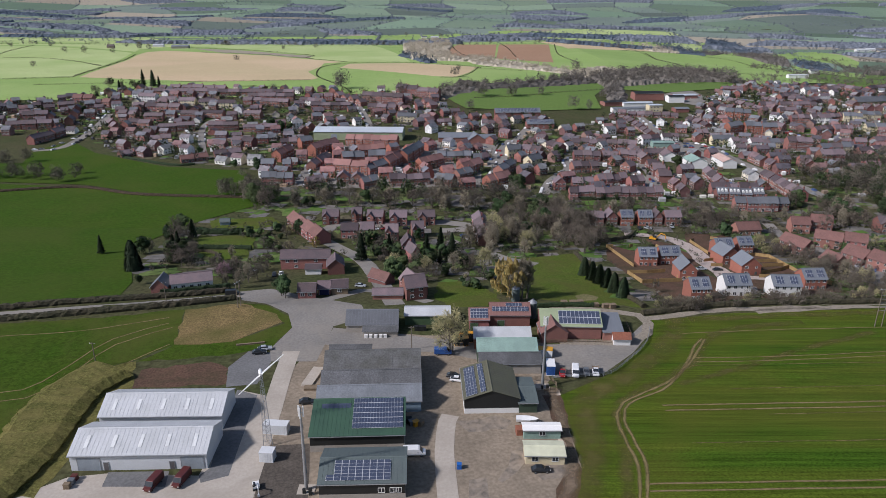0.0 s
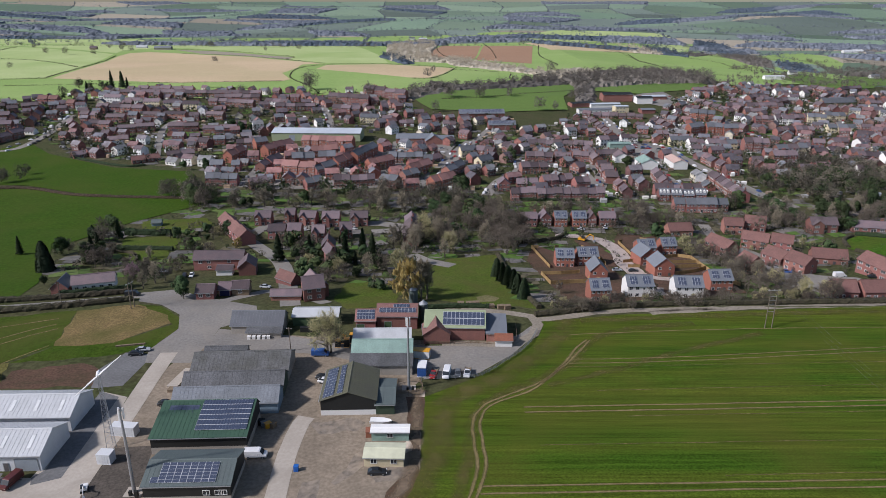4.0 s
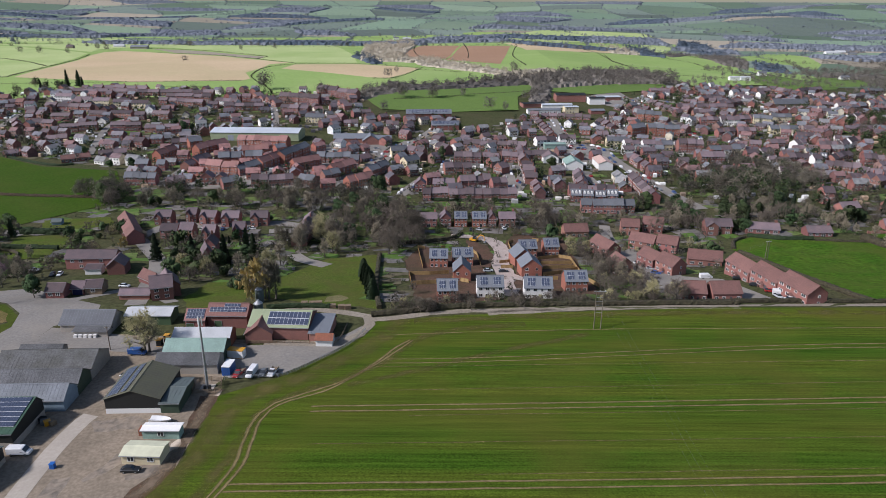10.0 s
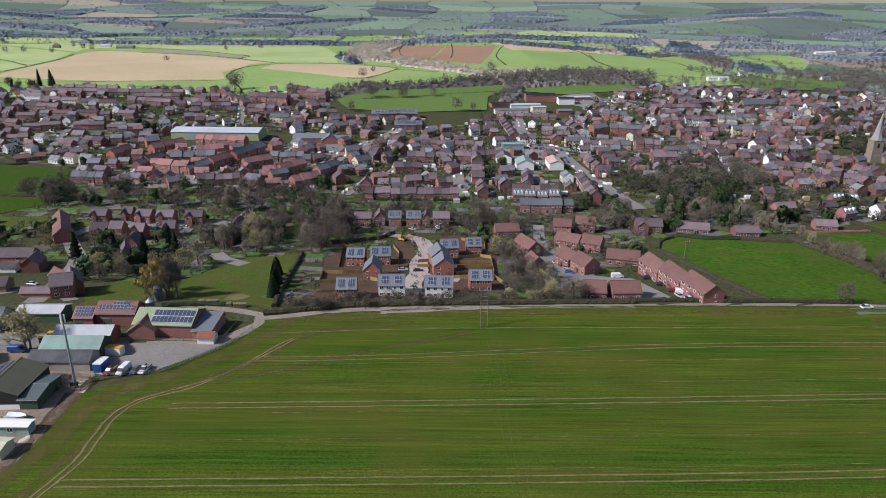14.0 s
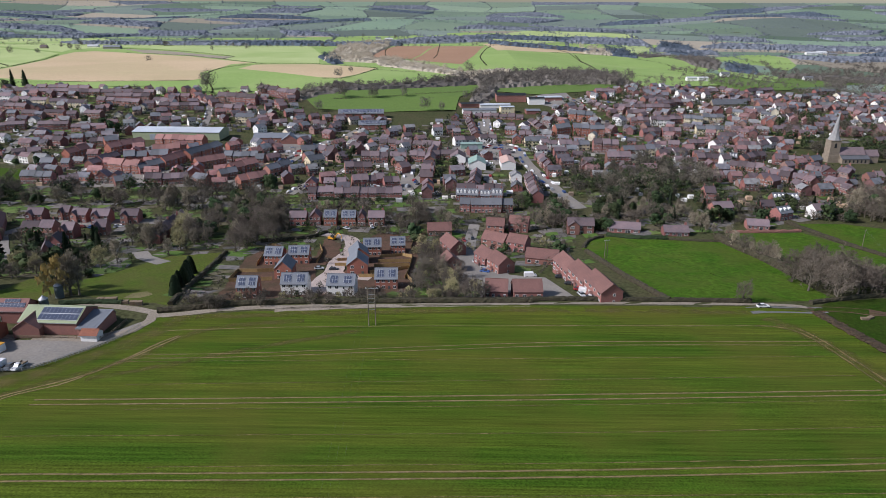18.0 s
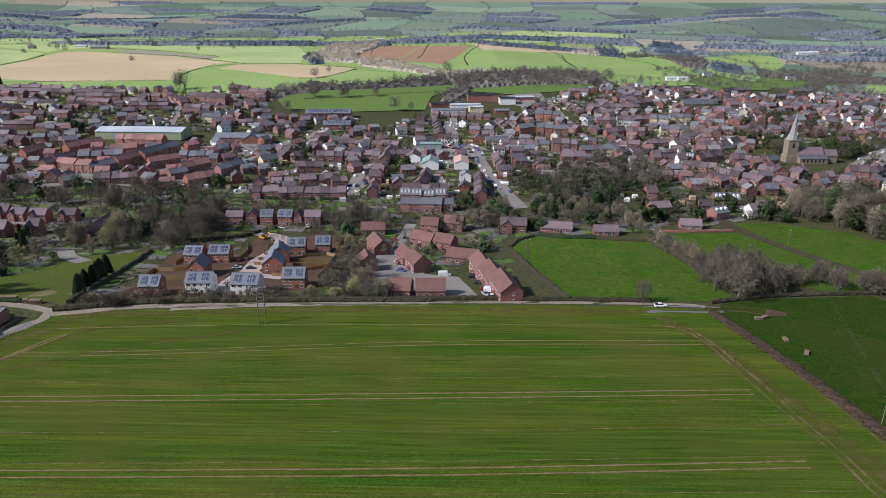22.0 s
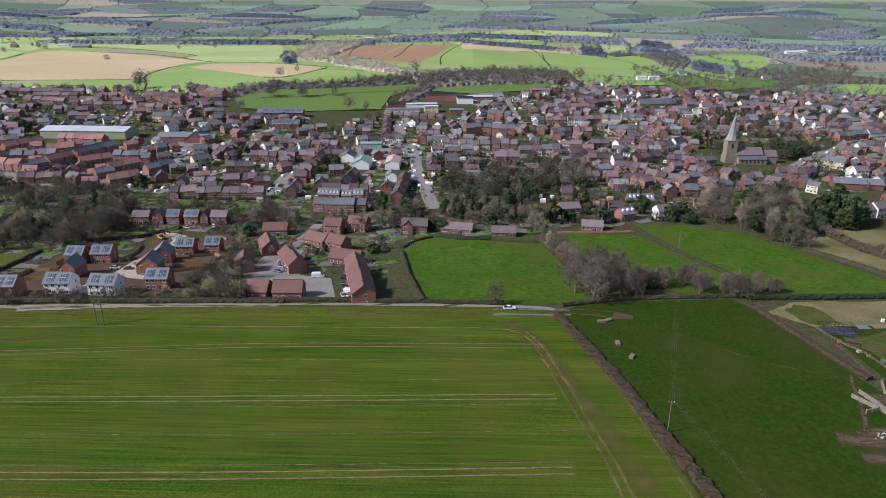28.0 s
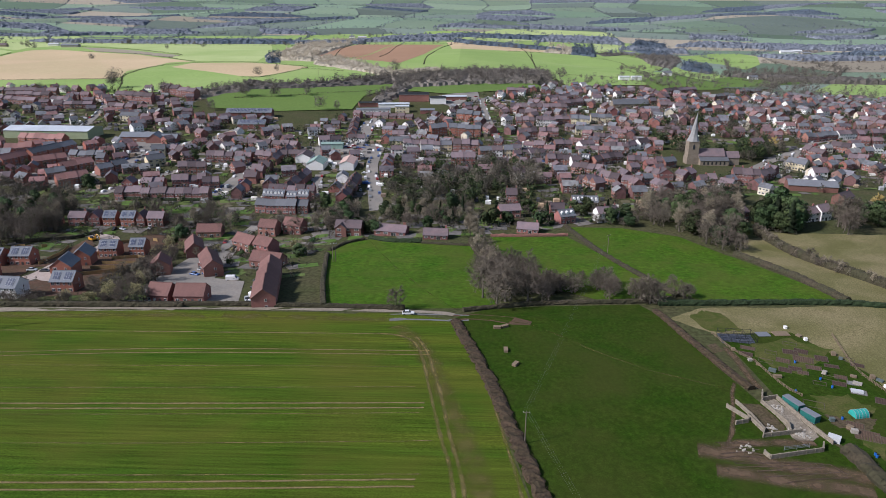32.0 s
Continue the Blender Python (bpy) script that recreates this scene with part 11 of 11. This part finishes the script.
barn("farm_barn", "white far farm barn", 1401, 2087.4, 4, 40, 14, 5, 8, "render", "steel_roof", ribs=0)
barn("farm_barn", "grey far farm barn", 663.8, 1709.5, 4, 26, 12, 4, 7, "block", "asbestos_blue", ribs=0)
barn("farm_barn", "white far farm barn", 765.5, 1204.7, 4, 16, 8, 4, 7, "render", "slate", ribs=0)

# ---------------------------------------------------------------- the open country to the horizon
crnd = random.Random(77)
ROWS_Y = [860, 1000, 1150, 1310, 1480, 1660, 1850, 2050, 2260, 2480, 2720, 2980, 3260, 3560, 3880, 4230, 4560, 4990]


def node(i, k):
    r = random.Random(i * 1000 + k)
    y = ROWS_Y[i]
    step = 130 + y * 0.045
    if i == len(ROWS_Y) - 1:
        return (k * step, 4999)
    return (k * step + 40 * (i % 3) + r.uniform(-0.3, 0.3) * step, y + r.uniform(-0.3, 0.3) * (60 + y * 0.05))


for i in range(len(ROWS_Y) - 1):
    step = 130 + ROWS_Y[i] * 0.045
    half = int((0.72 * ROWS_Y[i + 1] + 500) / step) + 1
    for k in range(-half, half):
        s2 = 130 + ROWS_Y[i + 1] * 0.045
        k2 = round(k * step / s2)
        quad = [node(i, k), node(i, k + 1), node(i + 1, round((k + 1) * step / s2)), node(i + 1, k2)]
        cx, cy = sum(p[0] for p in quad) / 4, sum(p[1] for p in quad) / 4
        if cy < 1720 and -900 < cx < 640:
            continue
        if len(set(quad)) < 4:
            continue
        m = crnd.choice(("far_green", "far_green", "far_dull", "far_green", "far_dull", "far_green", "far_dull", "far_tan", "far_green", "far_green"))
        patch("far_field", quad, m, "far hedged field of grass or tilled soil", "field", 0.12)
        for a, b in ((quad[0], quad[1]), (quad[0], quad[3])):
            L = math.dist(a, b)
            n = int(L / (5 if cy < 2600 else 8))
            for j in range(n):
                t = (j + crnd.random()) / n
                tall = crnd.random() < 0.3
                FAR["brown" if tall else "hedge"].append((a[0] + (b[0] - a[0]) * t + crnd.uniform(-3, 3), a[1] + (b[1] - a[1]) * t + crnd.uniform(-3, 3), crnd.uniform(7, 13) if tall else crnd.uniform(2.5, 4.5)))
        if crnd.random() < (0.42 if cy > 1720 else 0.1):
            q = crnd.uniform(0.25, 0.7)
            key = "hill" if cy < 1720 else crnd.choice(("brown", "brown", "dark"))
            CANOPY[key].append(([(cx + (px - cx) * (1 + 0.1 * (n % 2)), cy + (py - cy) * q) for n, (px, py) in enumerate(quad)], 5.0 + cy * 0.0006, 4, 10))
        elif crnd.random() < 0.3:
            far_area(quad, 8, 7, 12, "brown", crnd.randrange(10000))
# wooded skyline
for x in range(-4200, 4200, 26):
    if crnd.random() < 0.8:
        y = 4700 + 120 * math.sin(x * 0.002) + crnd.uniform(-60, 60)
        FAR["dark" if math.sin(x * 0.0021 + 1) > 0.4 else "brown"].append((x, y, crnd.uniform(4, 8)))

# ---------------------------------------------------------------- the rest of the village, roof by roof
TOWN = [(-480.3, 705.2), (-393, 782), (-320.6, 823.6), (-170.8, 806), (-3, 810.6), (9, 702.1), (103, 710.6), (117.3, 646.1), (176, 727.7), (240.7, 679.8), (319.6, 849.1), (429.5, 956.2), (556.4, 917.1), (604.1, 883),
        (739.4, 943.8), (846, 916.7), (944.2, 907.9), (776.3, 596), (637.6, 479.3), (509.8, 440.3), (466.7, 438), (396.1, 384.7), (352.6, 375.2), (324.1, 398), (230.1, 429), (190.1, 429.9), (119.9, 403.2), (77, 433.8),
        (-117.5, 439.2), (-133.4, 491.9), (-257.2, 539.2), (-330.6, 623.8), (-403.2, 604.8)]
WOODS = [[(-107.4, 566.5), (-88.3, 597.6), (7.8, 566.9), (33.4, 509.2), (28.3, 434.9), (-86.4, 427)],
         [(215, 430.7), (241.1, 457), (327.8, 482), (365.3, 448.3), (328.8, 403.1)], [(482.2, 547.2), (537.1, 547.8), (594.4, 635.4), (539.5, 645.3), (475, 626.8)], [(-59.5, 604.5), (50.2, 592.3), (50.1, 633), (-60.1, 641.3)]]
CLEAR = [[(463.9, 605.3), (506.6, 626.5), (545.4, 610.1), (543.9, 569.1), (515, 507.7), (447.5, 500.4), (441.6, 525.3)],
         [(-122.8, 564.7), (-21.3, 554.3), (-22, 631.4), (-125.5, 636.5)],
         [(2.5, 785.2), (30, 820), (88.7, 863.3), (203.3, 935.5), (215, 908.8), (176.8, 816.4), (172.4, 757.1), (97.4, 735), (24.5, 739.2)],
         [(-12.1, 581.5), (-23.1, 633.7), (28.3, 627.5), (50.1, 553.4)]]
CELL = {}


def taken(x, y, r):
    for a in range(int((x - r) // 20), int((x + r) // 20) + 1):
        for b in range(int((y - r) // 20), int((y + r) // 20) + 1):
            for px, py, pr in CELL.get((a, b), ()):
                if math.hypot(px - x, py - y) < r + pr:
                    return True
    return False


def claim(x, y, r):
    CELL.setdefault((int(x // 20), int(y // 20)), []).append((x, y, r))


for o in list(scene.objects):
    if o.parent is None and o.get("category") in ("house", "bungalow", "building", "church") and o.matrix_basis.translation.y > 225:
        p = o.matrix_basis.translation
        claim(p.x, p.y, 4.6 if o["category"] != "building" else 9)
        if o["category"] == "building":
            for k in range(1, 8):
                q = o.matrix_basis @ Vector((k * 5.0, 6, 0))
                claim(q.x, q.y, 7)
for line in STREETS:
    for x, y in smooth_line(line, 5.0):
        claim(x, y, 3.2)
# nothing stands close before the main street
for x, y in smooth_line(STREETS[[q[0] for q in STREETS].index((186, 581))], 5.0):
    for dy in (0, 7, 14):
        claim(x, y - dy, 4.5)
frnd = random.Random(31)
fill = {"brick": Build(), "render": Build(), "tile": Build(), "slate": Build(), "estate": Build(), "red": Build(), "glass": Build(), "upvc": Build()}
made = 0
for y in range(430, 960, 13):
    for x in range(-460, 950, 14):
        px, py = x + frnd.uniform(-3, 3), y + frnd.uniform(-3, 3)
        estate = inside(px, py, WOODS[0])
        if not inside(px, py, TOWN) or any(inside(px, py, w) for w in WOODS[1:] + CLEAR) or taken(px, py, 5.0 if estate else 5.6) or frnd.random() < (0.1 if estate else 0.45 if px < -40 else 0.36):
            continue
        claim(px, py, 4.6)
        made += 1
        a = 0.5 * math.sin(px * 0.011 + 1.3) + 0.5 * math.sin(py * 0.013 + px * 0.004) + (math.pi / 2 if frnd.random() < 0.3 else 0)
        w, d = frnd.uniform(3.4, 5.2), frnd.uniform(3.2, 4.0)
        e = frnd.choice((2.7, 4.8, 5.0, 5.2))
        r = e + frnd.uniform(2.2, 3.0)
        z = ground_z(px, py)
        ca, sa = math.cos(a), math.sin(a)

        def put(b, pts):
            b.face(*[(px + u * ca - v * sa, py + u * sa + v * ca, z + t) for u, v, t in pts])
        wl = fill["estate" if estate else "render" if frnd.random() < 0.17 else "brick"]
        rf = fill["red" if estate else "slate" if frnd.random() < 0.33 else "tile"]
        for s in (-1, 1):
            put(wl, [(-w * s, -d * s, -1), (w * s, -d * s, -1), (w * s, -d * s, e), (-w * s, -d * s, e)])
            put(wl, [(w * s, -d * s, -1), (w * s, d * s, -1), (w * s, d * s, e), (w * s, 0, r), (w * s, -d * s, e)])
            put(rf, [(-(w + 0.3), -(d + 0.3) * s, e - 0.1), ((w + 0.3), -(d + 0.3) * s, e - 0.1), ((w + 0.3), 0, r + 0.12), (-(w + 0.3), 0, r + 0.12)])
        for f in range(2 if e > 4 else 1):
            for u in (-0.6, 0.0, 0.6):
                h0 = 0.9 + 2.5 * f
                for s in (-1, 1):
                    put(fill["upvc"], [(u * w - 0.75, s * (d + 0.03), h0), (u * w + 0.75, s * (d + 0.03), h0), (u * w + 0.75, s * (d + 0.03), h0 + 1.25), (u * w - 0.75, s * (d + 0.03), h0 + 1.25)])
                    put(fill["glass"], [(u * w - 0.6, s * (d + 0.05), h0 + 0.12), (u * w + 0.6, s * (d + 0.05), h0 + 0.12), (u * w + 0.6, s * (d + 0.05), h0 + 1.1), (u * w - 0.6, s * (d + 0.05), h0 + 1.1)])
        if frnd.random() < 0.6:
            c = wl
            for q in (((-0.45, -0.3), (0.45, -0.3)), ((0.45, -0.3), (0.45, 0.3)), ((0.45, 0.3), (-0.45, 0.3)), ((-0.45, 0.3), (-0.45, -0.3))):
                (u0, v0), (u1, v1) = q
                put(fill["brick"], [(w - 0.8 + u0, v0, r - 0.6), (w - 0.8 + u1, v1, r - 0.6), (w - 0.8 + u1, v1, r + 1.2), (w - 0.8 + u0, v0, r + 1.2)])
            put(fill["brick"], [(w - 1.25, -0.3, r + 1.2), (w - 0.35, -0.3, r + 1.2), (w - 0.35, 0.3, r + 1.2), (w - 1.25, 0.3, r + 1.2)])
far_village = thing("far_houses", "crowded far roofs of the village, brick and render", "houses", kind="stuff")
for key, nm in (("brick", "wall"), ("render", "white_wall"), ("tile", "roof"), ("slate", "slate_roof"), ("estate", "red_brick_wall"), ("red", "red_roof"), ("upvc", "window_frame"), ("glass", "window_pane")):
    tagged(part(nm, fill[key], M["island_" + key] if "island_" + key in M else M[key], far_village), kind="stuff")

# gardens: shrubs, small trees, sheds and glass between the houses
sheds, lawns = Build(), Build()
for y in range(385, 970, 5):
    for x in range(-480, 960, 6):
        px, py = x + frnd.uniform(-3, 3), y + frnd.uniform(-3, 3)
        if not inside(px, py, TOWN) or taken(px, py, 0.6) or any(inside(px, py, w) for w in CLEAR):
            continue
        r = frnd.random()
        if r < 0.5:
            big = frnd.random() < (0.26 if px < 230 else 0.4)
            FAR[frnd.choice(("garden", "garden", "garden", "garden_dark", "garden_dark"))].append((px, py, frnd.uniform(5, 9) if big else frnd.uniform(1.8, 4.0)))
        elif r < 0.62:
            z, w, d, h = ground_z(px, py), frnd.uniform(0.9, 2.2), frnd.uniform(0.9, 1.6), frnd.uniform(1.3, 2.3)
            n = len(sheds.v)
            sheds.v.extend([(px + u * w, py + v * d, z + t) for u, v, t in ((-1, -1, 0), (1, -1, 0), (1, 1, 0), (-1, 1, 0), (-1, -1, h), (1, -1, h), (1, 1, h), (-1, 1, h), (-1, 0, h + 0.6), (1, 0, h + 0.6))])
            sheds.f.extend([tuple(n + k for k in q) for q in ((0, 1, 5, 4), (2, 3, 7, 6), (1, 2, 6, 9, 5), (3, 0, 4, 8, 7), (4, 5, 9, 8), (6, 7, 8, 9))])
        elif r < 0.86:
            w, d, a = frnd.uniform(2, 5), frnd.uniform(2, 4), frnd.uniform(-0.4, 0.4)
            lawns.face(*[(px + u * w * math.cos(a) - v * d * math.sin(a), py + u * w * math.sin(a) + v * d * math.cos(a), ground_z(px + u * w * math.cos(a) - v * d * math.sin(a), py + u * w * math.sin(a) + v * d * math.cos(a)) + 0.12 + max(0, py - 300) * 0.0004) for u, v in ((-1, -1), (1, -1), (1, 1), (-1, 1))])

# scrub, garden hedges and undergrowth in the nearer strip of the village
NEAR = [(-139.7, 271.2), (-128.4, 439.7), (77, 437.9), (190.1, 432.9), (324.1, 399.5), (396, 386.2), (351.2, 360.6), (300, 335.9), (231.8, 336.6), (225.7, 238.5), (75, 222), (60.1, 238.7), (-62.2, 259)]
OPEN = [p for n, p in PATCHES if n not in ("crop_field", "hill_field", "far_field", "hill_base")]
for line in STREETS:
    for x, y in smooth_line(line, 3.0):
        claim(x, y, 4.0)
for o in list(scene.objects):
    if o.parent is None and o.get("category") in ("car", "van"):
        p = o.matrix_basis.translation
        claim(p.x, p.y, 2.6)
    elif o.parent is None and o.get("category") == "house" and o.matrix_basis.translation.y < 340:
        for k in (-4, 0, 4):
            q = o.matrix_basis @ Vector((k, -5.5, 0))
            claim(q.x, q.y, 3.0)
            q = o.matrix_basis @ Vector((k, 0, 0))
            claim(q.x, q.y, 4.0)
for y in range(225, 446, 3):
    for x in range(-135, 402, 4):
        px, py = x + frnd.uniform(-2, 2), y + frnd.uniform(-1.5, 1.5)
        if inside(px, py, NEAR) and not taken(px, py, 0.9) and not any(inside(px, py, q) for q in OPEN) and frnd.random() < 0.32:
            h = frnd.uniform(3.5, 6.5) if frnd.random() < 0.18 else frnd.uniform(1.0, 2.6)
            FAR["garden_near" if frnd.random() < 0.82 else "green_near"].append((px, py, h))
        # lawns, drives and sheds of the nearer gardens
        if inside(px, py, NEAR) and not taken(px, py, 2.2) and not any(inside(px, py, q) for q in OPEN) and frnd.random() < 0.2:
            w, d, a = frnd.uniform(2.5, 6), frnd.uniform(2, 5), frnd.uniform(-0.5, 0.5)
            lawns.face(*[(X, Y, ground_z(X, Y) + 0.16) for X, Y in [(px + u * w * math.cos(a) - v * d * math.sin(a), py + u * w * math.sin(a) + v * d * math.cos(a)) for u, v in ((-1, -1), (1, -1), (1, 1), (-1, 1))]])
tagged(new("garden_lawns", lawns.mesh("garden_lawns", M["garden_lawn"])), "small back lawns and paved plots of the village", "lawns", kind="stuff")
tagged(new("garden_sheds", sheds.mesh("garden_sheds", M["shed_mix"])), "small sheds, glasshouses and porches behind the houses", "sheds", kind="stuff")
near = lambda key, lo, hi: [p for p in FAR[key] if lo <= p[1] < hi]
far_trees("hill_hedgerows", near("hedge", 0, 1700), "hill_hedge", "brown hedgerows round the hill fields", 22, 12, 0.85)
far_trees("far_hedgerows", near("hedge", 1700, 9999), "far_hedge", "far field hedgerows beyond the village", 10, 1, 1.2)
far_trees("far_pale_wood", FAR["pale"], "far_pale", "pale bare wood on the hillside", 330, 2, 0.24)
far_trees("hill_trees", near("brown", 0, 1700), "near_brown", "bare trees along the hill hedges", 110, 3, 0.4)
far_trees("far_trees", near("brown", 1700, 9999), "far_hazed", "far bare trees along the hedges", 24, 3, 0.9)
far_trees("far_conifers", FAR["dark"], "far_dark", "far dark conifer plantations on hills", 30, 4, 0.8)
far_trees("garden_trees", FAR["garden"], "garden_twig", "small bare garden trees and shrubs", 60, 5, 0.6)
far_trees("garden_evergreens", FAR["garden_dark"], "garden_green", "dark evergreen garden shrubs between houses", 60, 6, 0.65)
far_trees("village_wood", FAR["wood"], "garden_twig", "bare village wood of brown twigs", 900, 7, 0.2)
far_trees("pale_village_wood", FAR["wood_pale"], "wood_pale", "pale bare trees in the village", 900, 8, 0.2)
far_trees("evergreen_wood", FAR["wood_dark"], "garden_green", "dark evergreen trees in the village", 320, 9, 0.42)
far_trees("undergrowth", FAR["garden_near"], "garden_twig", "brown garden hedges and undergrowth", 80, 10, 0.5)
far_trees("evergreen_undergrowth", FAR["green_near"], "garden_green", "green garden shrubs and undergrowth", 110, 11, 0.5)
far_trees("field_trees", FAR["single"], "near_brown", "lone bare trees standing in hill fields", 1100, 13, 0.17)
canopy("far_woods", CANOPY["brown"], "far_hazed", "far bare woods seen from above", 1)
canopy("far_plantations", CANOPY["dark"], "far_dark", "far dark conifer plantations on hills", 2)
canopy("hill_woods", CANOPY["hill"], "near_brown", "bare brown woods at the foot of the hill", 3)
canopy("pale_hill_wood", CANOPY["pale"], "far_pale", "pale bare wood on the hillside", 4)

# cars parked along the streets of the village
cars = Build()
for line in STREETS:
    pts = smooth_line(line, 6.5)
    for k in range(1, len(pts)):
        (xa, ya), (xb, yb) = pts[k - 1], pts[k]
        if ya < 420 or frnd.random() < 0.35:
            continue
        a = math.atan2(yb - ya, xb - xa)
        s = frnd.choice((-1, 1)) * frnd.uniform(2.2, 3.4)
        cx, cy, ca, sa = xa - math.sin(a) * s, ya + math.cos(a) * s, math.cos(a), math.sin(a)
        z = ground_z(cx, cy) + 0.25
        n = len(cars.v)
        cars.v.extend([(cx + u * ca - v * sa, cy + u * sa + v * ca, z + t) for u, v, t in ((-2.1, -0.85, 0), (2.1, -0.85, 0), (2.1, 0.85, 0), (-2.1, 0.85, 0), (-2.1, -0.85, 0.75), (2.1, -0.85, 0.65), (2.1, 0.85, 0.65), (-2.1, 0.85, 0.75), (-1.5, -0.7, 1.3), (0.6, -0.7, 1.3), (0.6, 0.7, 1.3), (-1.5, 0.7, 1.3), (1.2, -0.8, 0.75), (1.2, 0.8, 0.75))])
        cars.f.extend([tuple(n + i for i in q) for q in ((0, 1, 5, 4), (1, 2, 6, 5), (2, 3, 7, 6), (3, 0, 4, 7), (5, 6, 13, 12), (4, 8, 11, 7), (8, 9, 10, 11), (9, 12, 13, 10), (4, 12, 9, 8), (7, 11, 10, 13), (4, 5, 12), (7, 13, 6))])
tagged(new("street_cars", cars.mesh("street_cars", M["car_mix"])), "many small cars parked along village streets", "cars", kind="stuff")
